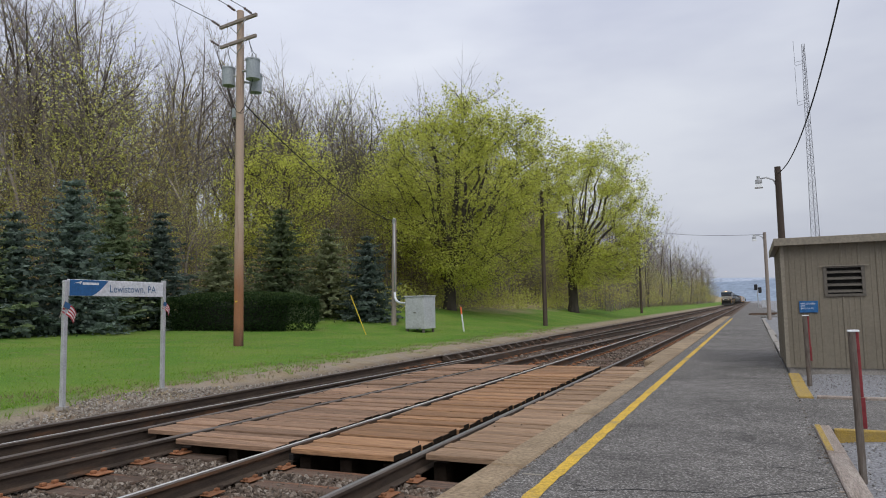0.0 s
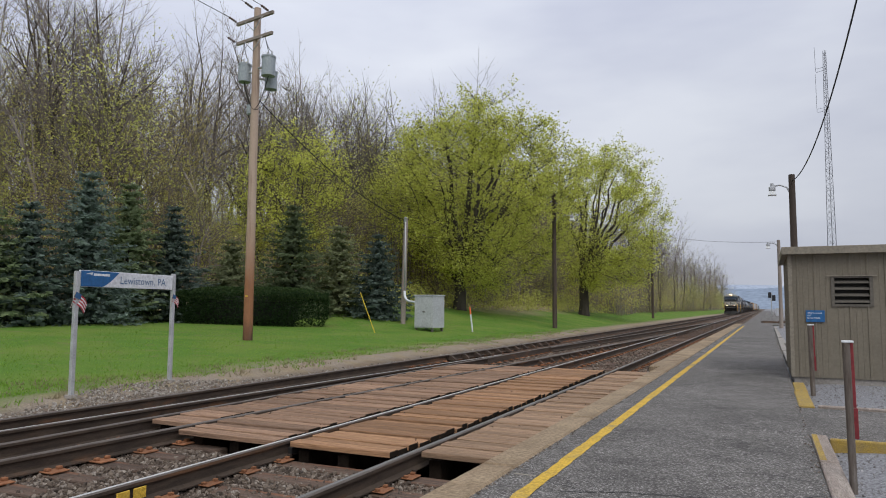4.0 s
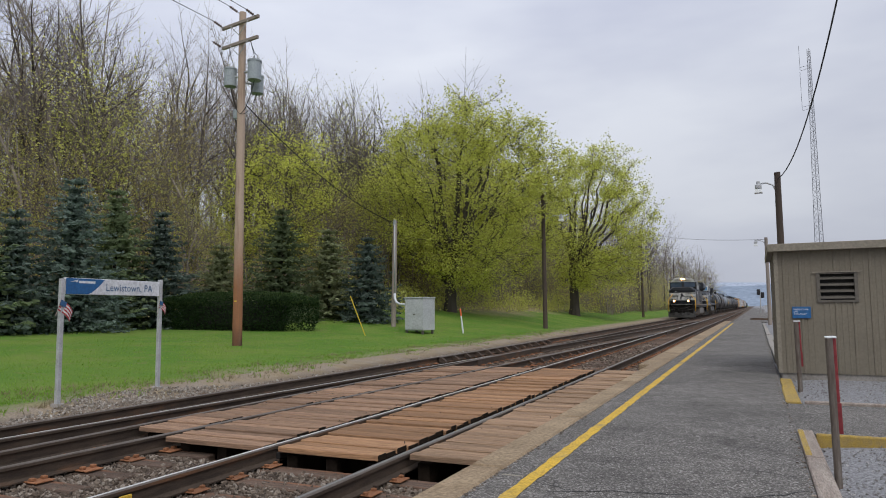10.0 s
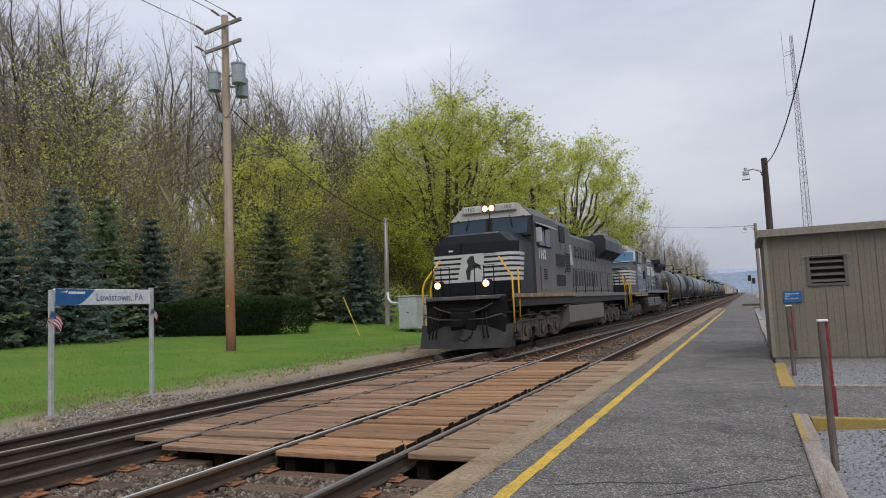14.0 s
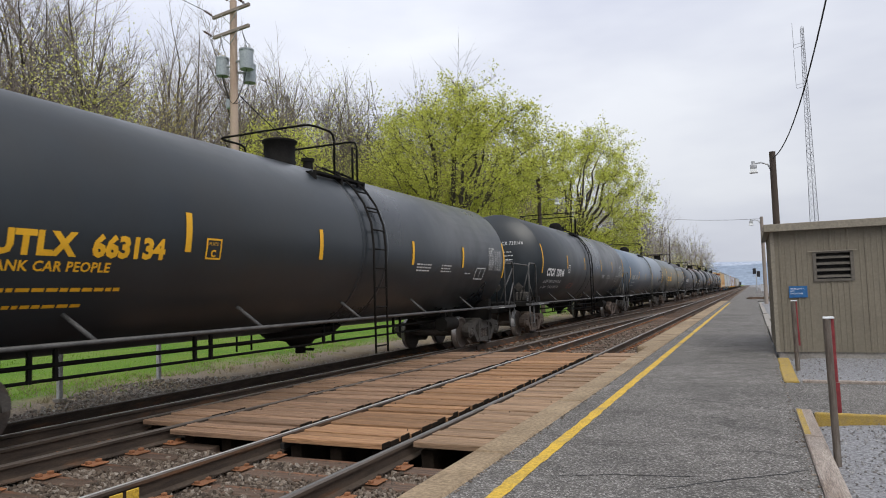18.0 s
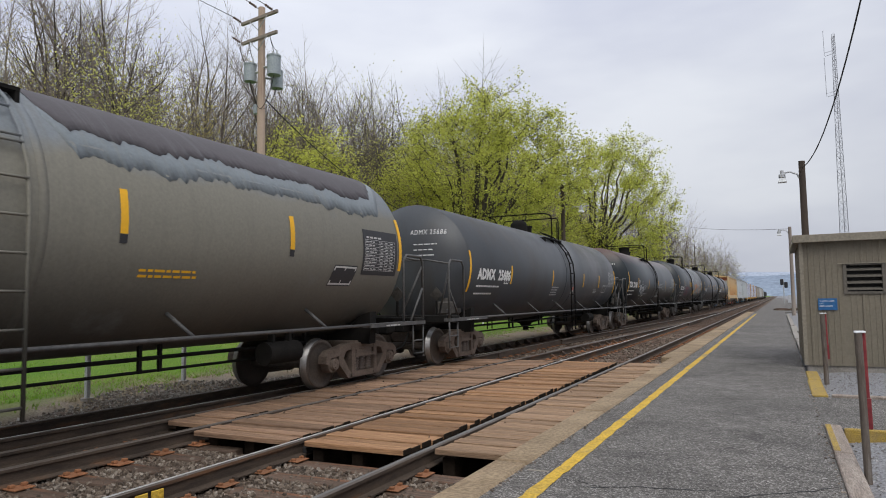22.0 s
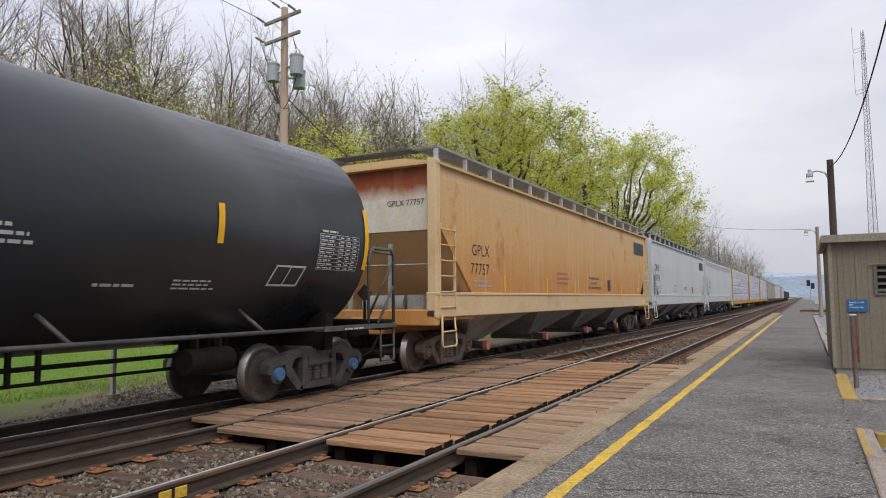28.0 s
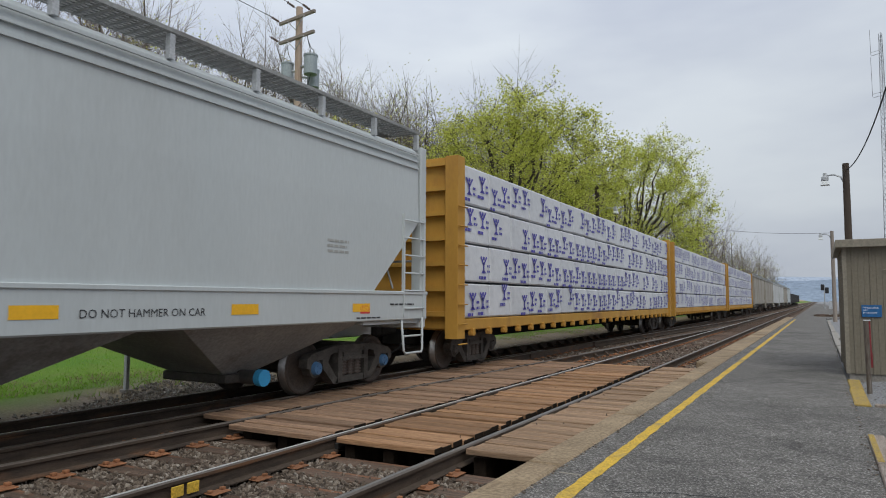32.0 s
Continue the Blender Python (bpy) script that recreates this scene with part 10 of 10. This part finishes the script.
        part("horn", Geo().cyl((0.2, 10.0, 4.5), (0.2, 10.45, 4.52), 0.03, 0.09, n=10).cyl((0.32, 10.05, 4.5), (0.32, 10.4, 4.52), 0.03, 0.08, n=10).box(0.1, 0.42, 9.9, 10.05, 4.40, 4.54), M_UNDER, car, "air horn")
        # radiator wings
        ze = 4.72
        if modern:
            sec = lambda y: [(0.96, y, 3.55), (1.48, y, 3.95), (1.52, y, 4.45), (1.40, y, ze), (-1.40, y, ze), (-1.52, y, 4.45), (-1.48, y, 3.95), (-0.96, y, 3.55)]
        else:
            sec = lambda y: [(0.96, y, 3.98), (1.30, y, 4.18), (1.56, y, 4.40), (1.56, y, ze), (-1.56, y, ze), (-1.56, y, 4.40), (-1.30, y, 4.18), (-0.96, y, 3.98)]
        part("radiator", Geo().loft([sec(rad0), sec(L - 1.0)], 0, False), M_LOCODUST, car, "flared radiator housing")
        for k in range(3):
            a = rad0 + 0.25 + k * (L - 1.0 - rad0 - 0.4) / 3
            b = a + (L - 1.0 - rad0 - 0.4) / 3 - 0.18
            p0, p1 = ((1.03, 3.60), (1.475, 3.94)) if modern else ((1.02, 4.02), (1.50, 4.36))
            nx, nz = (p1[1] - p0[1]), -(p1[0] - p0[0])
            d = math.hypot(nx, nz)
            nx, nz = nx / d * 0.012, nz / d * 0.012
            part("radiator_screen", Geo().add([(p0[0] + nx, a, p0[1] + nz), (p0[0] + nx, b, p0[1] + nz), (p1[0] + nx, b, p1[1] + nz), (p1[0] + nx, a, p1[1] + nz)], [(0, 1, 2, 3)]), M_GRILLE, car, "dark radiator screen")
    else:
        late_hood(car, side, zw, zr, yh, L)
    if modern:
        for y in (9.6, 13.4):
            part("roof_fan", Geo().cyl((0, y, 4.42), (0, y, 4.6), 0.6, n=20), M_UNDER, car, "round roof fan")
    # fuel tank
    mid = L / 2 + 0.1
    part("fuel_tank", Geo().prism([(-1.2, 0.32), (1.2, 0.32), (1.50, 0.55), (1.50, 1.22), (-1.50, 1.22), (-1.50, 0.55)], "y", mid - 3.6, mid + 3.4) if modern else Geo().prism([(-1.15, 0.30), (1.15, 0.30), (1.50, 0.74), (1.50, 1.27), (1.44, 1.34), (-1.44, 1.34), (-1.50, 1.27), (-1.50, 0.74)], "y", 8.76, 16.44), M_LOCOSIDE if modern else M_FUEL2, car, "grey-black fuel tank")
    if not modern:
        part("tank_filler", Geo().box(1.50, 1.53, 12.1, 12.22, 0.95, 1.30, c=0.01), M_UNDER, car)
        for y in (8.3, 8.62):
            part("tank_end_valve", Geo().cyl((1.2, y, 0.98), (1.42, y, 0.98), 0.08, n=12), M_LOCOTRUCK, car)
    part("under_gear", Geo().box(-0.95, 0.95, 1.2, L - 1.2, 0.78, 1.29, c=0.03), M_UNDER, car)
    for s in (-1, 1):
        if modern:
            part("air_reservoir", Geo().cyl((s * 1.2, mid - 3.3, 1.36), (s * 1.2, mid - 0.4, 1.36), 0.15, n=14), M_LOCODUST, car, "air reservoir over the fuel tank")
        part("air_pipe", Geo().tube([(s * 1.42, 6.9, 1.2), (s * 1.44, mid - 3.0, 1.28), (s * 1.44, mid + 3.2, 1.26), (s * 1.4, L - 6.9, 1.15)], 0.03, 6), M_LOCOTRUCK, car)
    loco_truck(car, 4.35)
    loco_truck(car, L - 4.25 if modern else L - 3.75)
    # handrails
    rail_m = M_MARKW if modern else M_LOCODUST
    for s in (-1, 1):
        g = Geo()
        x = s * 1.52
        if modern:
            g.tube([(x, 8.4, 1.95), (x, 8.6, 2.72), (x, L - 0.6, 2.72), (x, L - 0.4, 2.4), (x, L - 0.4, 0.6)], 0.02, 5)
        else:
            g.tube([(x, 6.9, 4.33), (x, 8.5, 4.33), (x, 8.66, 4.28), (x, 8.72, 4.15), (x, 8.72, 3.05), (x, 8.78, 2.92), (x, 8.95, 2.86), (x, L - 0.6, 2.80), (x, L - 0.4, 2.5), (x, L - 0.4, 0.6)], 0.024, 6)
        for k in range(8 if modern else 10):
            y = 8.8 + k * (L - 9.6) / 7 if modern else 9.4 + 1.46 * k
            g.tube([(x, y, zw - 0.1), (x, y, 2.72 if modern else 2.82)], 0.018 if modern else 0.022, 5)
        part("side_handrail", g, M_LOCODUST if modern else M_RAILGREY, car, "handrail along the walkway")
        for pts in ([(x, 0.42, 0.55), (x, 0.42, 2.0), (x * 0.97, 0.55, 2.25), (x * 0.66, 0.75, 2.9)],
                    [(x, 1.02, 0.9), (x, 1.02, 2.0), (x * 0.95, 1.25, 2.55), (x * 0.93, 1.4, 2.75)],
                    [(x, L - 0.38, 0.6), (x, L - 0.38, 2.1), (x * 0.95, L - 0.6, 2.6)],
                    [(x, L - 0.95, 0.8), (x, L - 0.95, 2.1), (x * 0.95, L - 1.15, 2.6)]):
            part("corner_handrail", Geo().tube(pts, 0.03, 6), M_HANDY, car, "yellow corner handrail")
    # nose door, wipers and latches
    part("nose_door_seam", Geo().box(-0.02, 0.02, 0.965, 0.99, 3.02, 3.22), M_UNDER, car)
    for s in (-1, 1):
        part("wiper", Geo().tube([(s * 0.75, yb - 0.08, zr - cut + 0.06), (s * 0.85, ya + 0.02, zr - cut - 0.36)], 0.014, 4), M_UNDER, car)
    part("nose_grab_iron", Geo().tube([(0.45, 1.40, 3.62), (0.45, 1.38, 3.68), (0.95, 1.42, 3.68), (0.95, 1.44, 3.62)], 0.014, 5), M_UNDER, car)
    part("nose_grab_iron", Geo().tube([(0.45, 0.96, 3.05), (0.45, 0.90, 3.05), (0.85, 0.90, 3.05), (0.85, 0.96, 3.05)], 0.014, 5), M_UNDER, car)
    if modern:
        part("cab_step_panel", Geo().box(1.553, 1.566, 3.5, 4.6, 1.80, 2.70, c=0.005), side, car)
        for k in range(5):
            part("vent_slat", Geo().box(1.567, 1.58, 3.85, 4.25, 2.20 + 0.08 * k, 2.235 + 0.08 * k), M_UNDER, car)
    else:
        for a, b, z in ((3.3, 4.6, 1.82), (4.75, 5.9, 1.86), (6.35, 7.1, 1.86), (7.3, 8.2, 1.88)):
            x = 1.553 if a < 6 else 1.47
            part("ledge", Geo().box(x - 0.01, x + 0.035, a, b, z, z + 0.022, c=0.004), M_GALV, car, "worn metal ledge")
        for y, z in ((3.6, 2.06), (4.3, 2.02), (5.0, 2.10), (5.9, 2.06), (6.9, 2.30), (7.6, 2.28)):
            x = 1.553 if y < 6 else 1.463
            part("jacking_hole", Geo().cyl((x - 0.005, y, z), (x + 0.006, y, z), 0.05, n=12), M_DARK, car, "dark round hole")
        part("step_well", Geo().box(1.545, 1.57, 5.05, 5.42, 1.475, 1.70), M_DARK, car, "dark step opening")
        part("step_tread", Geo().box(1.56, 1.60, 5.07, 5.40, 1.50, 1.53), M_GALV, car)
    part("warning_label", Geo().box(1.463, 1.466, 6.88, 7.0, 2.02, 2.06), M_REDMARK, car, "small red warning label")
    part("warning_label", Geo().box(1.463, 1.466, 7.55, 7.67, 2.02, 2.06), M_REDMARK, car, "small red warning label")
    # markings
    if modern:
        part("writing", on_side(Geo().join(lettering(number, 0.46, 1.08, 0.0, 0.02), Matrix.Translation((3.32, 2.93, 0))), 1.552), M_MARKW, car, "white road number")
    else:
        part("writing", on_side(Geo().join(lettering(number, 0.53, 1.14, 0.0, 0.028), Matrix.Translation((4.48, 3.06, 0))), 1.552), M_MARKW, car, "white road number")
        part("small_writing", on_side(Geo().join(bars(0.22, 0.22, 1, 3), Matrix.Translation((4.98, 2.84, 0))), 1.552), M_MARKW, car)
    if not modern:
        part("small_writing", on_side(Geo().join(bars(0.42, 0.13, 1, 4), Matrix.Translation((5.45, 2.80, 0))), 1.558), M_MARKW, car)
    if modern:
        for k in range(2):
            y0 = 8.75 + 1.05 * k
            part("railway_mark", on_side(Geo().add([(y0 + 0.22, 2.98, 0), (y0 + 1.02, 2.98, 0), (y0 + 0.80, 3.86, 0), (y0, 3.86, 0)], [(0, 1, 2, 3)]), 0.979), M_MARKGREY, car, "dull white railway mark as a plain shape")
        part("small_writing", on_side(Geo().join(bars(1.9, 0.62, 2, 8), Matrix.Translation((8.8, 2.20, 0))), 0.979), M_MARKGREY, car, "dull white letters as plain bars")
    else:
        for k in range(5):
            z = 3.07 + k * 0.142
            l0, r0 = 12.54 + 0.065 * k, 14.62 + 0.17 * k
            part("hood_stripe", on_side(Geo().add([(l0, z, 0), (r0, z, 0), (r0 + 0.16, z + 0.06, 0), (r0 + 0.05, z + 0.112, 0), (l0 + 0.05, z + 0.112, 0)], [(0, 1, 2, 3, 4)]), 0.981), M_LOCOWHITE, car, "white painted stripe")
        for k, (w0, w1) in enumerate(((0.10, 0.42), (0.62, 0.42), (1.22, 0.50))):
            part("railway_mark", on_side(Geo().add([(15.42 + w0 + 0.28, 3.08, 0), (15.42 + w0 + w1 + 0.28, 3.08, 0), (15.42 + w0 + w1, 3.76, 0), (15.42 + w0, 3.76, 0)], [(0, 1, 2, 3)]), 0.981), M_LOCOWHITE, car, "white railway mark as a plain shape")
        for z, a in ((2.57, 15.28), (2.28, 15.22)):
            for k in range(7):
                y = a + k * 0.285
                part("writing", on_side(Geo().add([(y, z, 0), (y + 0.19, z, 0), (y + 0.225, z + 0.2, 0), (y + 0.035, z + 0.2, 0)], [(0, 1, 2, 3)]), 0.981), M_LOCOWHITE, car, "painted letter as a plain bar")
    return car, u


TRAIN = [
    locomotive(0.0, "black freight locomotive with white nose stripes and lit headlights", "1162", 22.0, True),
    locomotive(22.35, "dusty black freight locomotive with a wide radiator", "9758", 23.2, False),
]


def plate_mark(car, r, zc, y, z, mt, size=0.38):
    """An outlined box with a letter."""
    g = Geo()
    k = size
    for a, b, c, d in ((0, k, 0, 0.025), (0, k, k - 0.025, k), (0, 0.025, 0.025, k - 0.025), (k - 0.025, k, 0.025, k - 0.025)):
        g.join(flat(a, b, c, d, 6))
    plate = part("plate_mark", on_tank(g, r, zc, y, z), mt, car, "outlined box with a letter")
    part("writing", on_tank(lettering("C", 0.46 * k, 1.0, 0.0, 0.005), r, zc, y + 0.33 * k, z + 0.13 * k), mt, plate, "painted letter")
    part("writing", on_tank(lettering("PLATE", 0.22 * k, 1.0), r, zc, y + 0.16 * k, z + 0.66 * k), mt, plate, "small painted word")


def scribbled(car, r, Z_TANK):
    """White sprayed word with a flourish, a smaller tag, and the plate box."""
    for bold, lift, mt in ((0.045, 0.003, M_GRAFDIM), (0.006, 0.007, M_GRAF[3])):
        word = lettering("PROPR", 0.56, 0.92, -0.10, bold)
        part("graffiti", on_tank(Geo().add([(x * 0.74, y + 0.05 * math.sin(x * 5), 0) for x, y, _ in word.v], word.f), r + lift, Z_TANK, -4.72, 1.72), mt, car, "white sprayed word with a hazy outline")
        word = lettering("CR", 0.36, 0.95, -0.10, bold * 0.6)
        part("graffiti", on_tank(Geo().add([(x * 0.9, y + 0.04 * math.sin(x * 5), 0) for x, y, _ in word.v], word.f), r + lift, Z_TANK, -3.42, 1.86), mt, car, "white sprayed letters")
    def sprayed(pts, thick):
        g = Geo()
        for (xa, ya), (xb, yb) in zip(pts, pts[1:]):
            d = Vector((xb - xa, yb - ya)).normalized() * thick / 2
            g.add([(xa - d.y, ya + d.x, 0), (xa + d.y, ya - d.x, 0), (xb + d.y, yb - d.x, 0), (xb - d.y, yb + d.x, 0)], [(0, 1, 2, 3)])
        return g
    part("graffiti", on_tank(sprayed([(0.15 * k, 0.10 - 0.02 * math.sin(k * 1.1)) for k in range(9)] + [(0.7, -0.03), (0.66, -0.16)], 0.03), r + 0.003, Z_TANK, -4.5, 1.52), M_GRAF[3], car, "white sprayed underline")
    part("graffiti", on_tank(sprayed([(0.14 * k, 0.06 + 0.03 * math.sin(k * 1.3)) for k in range(13)], 0.028), r + 0.003, Z_TANK, -4.1, 1.64), M_GRAF[3], car, "long white sprayed underline")
    part("graffiti", on_tank(sprayed([(0.11 * math.cos(k * 0.5), 0.10 * math.sin(k * 0.5)) for k in range(14)], 0.03), r + 0.003, Z_TANK, -4.1, 2.26), M_GRAF[3], car, "white sprayed loop")
    word = lettering("KOMDADDY!", 0.36, 0.85, -0.15, -0.004)
    part("graffiti", on_tank(Geo().add([(x * 0.88, y + 0.04 * math.sin(x * 4) + 0.05 * x, 0) for x, y, _ in word.v], word.f), r + 0.003, Z_TANK, 1.12, 2.0), M_GRAF[3], car, "thin white sprayed tag")
    plate_mark(car, r, Z_TANK, -5.14, 2.05, M_MARKW, 0.31)


def noticed(car, r, Z_TANK):
    """A plate box and a red and white notice by the ladder."""
    plate_mark(car, r, Z_TANK, -5.52, 1.90, M_MARKW, 0.30)
    notice = part("notice", on_tank(flat(0, 0.24, 0, 0.24, 4), r + 0.002, Z_TANK, 1.13, 1.66), M_MARKW, car, "white notice with a red top")
    part("notice_top", on_tank(flat(0.01, 0.23, 0, 0.12, 3), r + 0.005, Z_TANK, 1.13, 1.77), M_REDFADE, notice)


def plated(car, r, Z_TANK):
    plate_mark(car, r, Z_TANK, -4.25, 2.13, M_MARKW, 0.30)
    part("graffiti", on_tank(scrawl(random.Random(4), 0.8, 0.24, 4, 0.016), r + 0.002, Z_TANK, -3.7, 1.55), M_REDFADE, car, "faint red sprayed tag")


def yellow_plate(car, r, Z_TANK):
    plate_mark(car, r, Z_TANK, -3.84, 2.02, M_MARKY, 0.28)
    part("writing", on_tank(lettering("TANK CAR PEOPLE", 0.155, 1.05, 0.0, 0.004), r, Z_TANK, -6.62, 1.83), M_MARKY, car, "yellow painted slogan")


def graffiti_colour(car, r, Z_TANK):
    rng = random.Random(9)
    part("graffiti", on_tank(scrawl(rng, 3.9, 0.75, 6, 0.10), r + 0.002, Z_TANK, 2.2, 1.78), M_GRAF[1], car, "orange and cyan sprayed letters")
    part("graffiti", on_tank(scrawl(rng, 4.2, 0.9, 9, 0.035), r + 0.004, Z_TANK, 2.0, 1.68), M_GRAF[0], car, "cyan sprayed outlines")
    part("graffiti", on_tank(scrawl(rng, 4.0, 1.25, 7, 0.035), r + 0.006, Z_TANK, 2.1, 1.75), M_GRAF[3], car, "white sprayed outlines")
    part("graffiti", on_tank(scrawl(rng, 2.2, 0.72, 5, 0.075), r + 0.002, Z_TANK, -4.2, 1.60), M_GRAF[2], car, "faint purple sprayed bubbles")
    part("graffiti", on_tank(scrawl(random.Random(2), 2.1, 0.7, 5, 0.02), r + 0.004, Z_TANK, -4.2, 1.60), M_REDFADE, car, "thin red sprayed outlines")
    part("warning_panel", on_tank(flat(0, 0.9, 0, 0.17, 3), r + 0.003, Z_TANK, -1.2, 2.46), M_MARKY, car, "yellow panel")
    part("warning_panel", on_tank(flat(0, 0.9, 0, 0.17, 3), r + 0.003, Z_TANK, -1.2, 2.27), M_MARKY, car, "yellow panel")
    part("warning_panel", on_tank(Geo().add([(0, 0, 0), (0.85, 0, 0), (1.25, 0.45, 0), (0.45, 0.45, 0)], [(0, 1, 2, 3)]), r + 0.012, Z_TANK, 0.95, 1.62), M_MARKY, car, "slanted yellow panel")
    plate_mark(car, r, Z_TANK, -4.42, 2.06, M_MARKW, 0.30)


def yellow_panel(car, r, Z_TANK):
    part("warning_panel", on_tank(flat(0, 0.9, 0, 0.28, 3), r + 0.003, Z_TANK, -1.0, 2.3), M_MARKY, car, "yellow panel")


TRAIN += [
    tank_car(55.8, "black", ("UTLX", "663134"), "black tank car with yellow lettering behind the locomotives", letters=M_MARKY, size=(1.565, 2.425), low=0.17, mids=(-4.2, -1.3, 2.05, 4.75), seed=1, kind="grey", mark_at=-6.6, mark_size=0.33, extra=yellow_plate),
    tank_car(75.15, "black", ("CTCX", "729146"), "black tank car with white lettering and yellow side stripes", seed=2, kind="brown", size=(1.635, 2.52), low=-0.03, ladder=-0.53, dome=0.15, mark_at=-7.15, limits=("LD LMT  208600 LB  94700 KG", "LT  WT     77200 LB  35000 KG"), extra=plated),
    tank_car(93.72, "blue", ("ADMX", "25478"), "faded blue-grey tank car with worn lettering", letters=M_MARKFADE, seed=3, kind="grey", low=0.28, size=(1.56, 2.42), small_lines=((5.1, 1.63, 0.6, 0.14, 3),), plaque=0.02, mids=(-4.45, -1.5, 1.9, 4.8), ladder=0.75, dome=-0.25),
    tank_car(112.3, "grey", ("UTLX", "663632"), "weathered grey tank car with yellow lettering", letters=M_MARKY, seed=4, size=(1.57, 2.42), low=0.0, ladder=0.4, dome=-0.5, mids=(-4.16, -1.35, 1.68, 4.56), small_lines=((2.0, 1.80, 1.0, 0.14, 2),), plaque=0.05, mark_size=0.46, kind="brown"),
    tank_car(131.3, "dark", ("ADMX", "25686"), "dull black tank car with white lettering and yellow stripes", seed=5, kind="brown", low=0.37, size=(1.505, 2.325), ladder=0.79, dome=-0.21, mids=(-5.06, -1.28, 2.54, 4.91), mark_at=-7.3, small_lines=((-1.2, 1.60, 0.85, 0.34, 4), (4.25, 1.70, 0.6, 0.16, 3), (-0.55, 1.42, 0.16, 0.07, 1)), drop=0.12, extra=noticed),
    tank_car(149.92, "rusty", ("TILX", "251361"), "rust-stained black tank car with white sprayed scribble", seed=6, size=(1.56, 2.38), low=0.30, kind="brown", mark_at=-7.6, ladder=0.17, dome=-0.9, mids=(-5.33, -2.23, 0.95, 3.96), small_lines=((0.95, 1.52, 0.95, 0.40, 5), (2.75, 1.92, 0.7, 0.12, 2), (3.9, 1.80, 0.7, 0.2, 3)), extra=scribbled),
    tank_car(167.9, "black", ("TILX", "292015"), "black tank car with colourful sprayed letters", seed=7, size=(1.635, 2.515), ladder=-0.78, dome=0.05, low=0.03, kind="grey", extra=graffiti_colour, mark_size=0.355, mark_at=-6.88, mids=(-4.75, -2.0, 1.6, 4.5), limits=("LD LMT  206100 LB  93450 KG", "LT  WT     79900 LB  36250 KG")),
    tank_car(186.2, "dark", ("TILX", "290415"), "dull dark grey tank car with white lettering", seed=8, size=(1.635, 2.52), low=0.06, ladder=-0.6, dome=0.1, kind="grey"),
    tank_car(204.0, "black", ("TILX", "283607"), "black tank car with a yellow panel before the hopper cars", seed=9, size=(1.635, 2.52), low=0.06, small_lines=((1.5, 2.04, 0.9, 0.24, 3), (3.1, 1.66, 0.5, 0.08, 1), (4.1, 1.64, 0.7, 0.16, 3)), drop=0.12, kind="blue", extra=yellow_panel, mark_size=0.46),
    hopper_car(224.3, "tan", ("GPLX", "77757"), "rust-streaked tan covered hopper car", 20.3, kind="brown", rust=True, seed=1, valve=M_VALVEP, logo=True),
    hopper_car(244.95, "white", ("GPLX", "77754"), "clean light grey covered hopper car with dark lettering", 19.1, kind="brown", seed=2, text=(0.87, 2.82, 0.44), plate_at=-6.88, wide=17.5, shift=-0.3, valve=M_VALVE, logo=True),
    hopper_car(265.0, "white", ("MULX", "91222"), "light grey ribbed-top covered hopper car with blue outlet caps", 19.6, kind="blue", seed=3, valve=M_VALVE, ribs=True, text=(2.08, 2.52, 0.36)),
    lumber_car(287.4, "yellow centre-beam flat car loaded with white wrapped lumber", seed=1),
    lumber_car(310.9, "yellow centre-beam flat car loaded with white wrapped lumber", seed=2),
    lumber_car(334.3, "yellow centre-beam flat car loaded with white wrapped lumber", seed=3),
]
at_u = 346.6
for k, paint in enumerate(("sand", "sand", "offwhite", "offwhite", "sand", "white")):
    TRAIN.append(hopper_car(at_u + 9.0, paint, ("", ""), "dusty %s covered hopper car far down the train" % {"sand": "sand-grey", "offwhite": "off-white", "white": "light grey"}[paint], 17.4, kind="brown", seed=20 + k))
    at_u += 18.2
for k in range(5):
    TRAIN.append(gondola_car(at_u + 8.5, "dark open-top car near the end of the train"))
    at_u += 17.2

# the front of the train along the track, second by second
FRONT = [(0, 242.5), (2, 211.5), (4.5, 173.2), (7, 134.2), (9, 101.6), (11.5, 59.9), (14, 19.3), (16.5, -21.0), (19, -61.3), (21, -93.1), (23, -124.8), (25.5, -163.9), (28, -202.6), (30, -233.4), (32, -264.0)]
for car, u in TRAIN:
    car.matrix_basis = pose(TRACK_FAR, FRONT[0][1] + u, 0)

def front_at(t):
    """Where the train's front is, between the rows of FRONT."""
    for (t0, y0), (t1, y1) in zip(FRONT, FRONT[1:]):
        if t <= t1 + 1e-6:
            return y0 + (y1 - y0) * (t - t0) / (t1 - t0)
    return FRONT[-1][1]


def motions():
    for car, u in TRAIN:
        walk(car, [(t, pose(TRACK_FAR, y + u, 0)) for t, y in FRONT])
    # wheels roll; axles at the same place of a bogie share one roll
    rolls = {}
    for w, y, r in WHEELSETS:
        if (y, r) not in rolls:
            walk(w, [(k / FPS, pose(0, y, r, math.degrees((FRONT[0][1] - front_at(k / FPS)) / r) % 360, 0, 0)) for k in range(32 * FPS + 1)])
            rolls[y, r] = w.animation_data
        else:
            w.rotation_mode = "QUATERNION"
            w.animation_data_create()
            w.animation_data.action = rolls[y, r].action
            w.animation_data.action_slot = rolls[y, r].action_slot


motions()
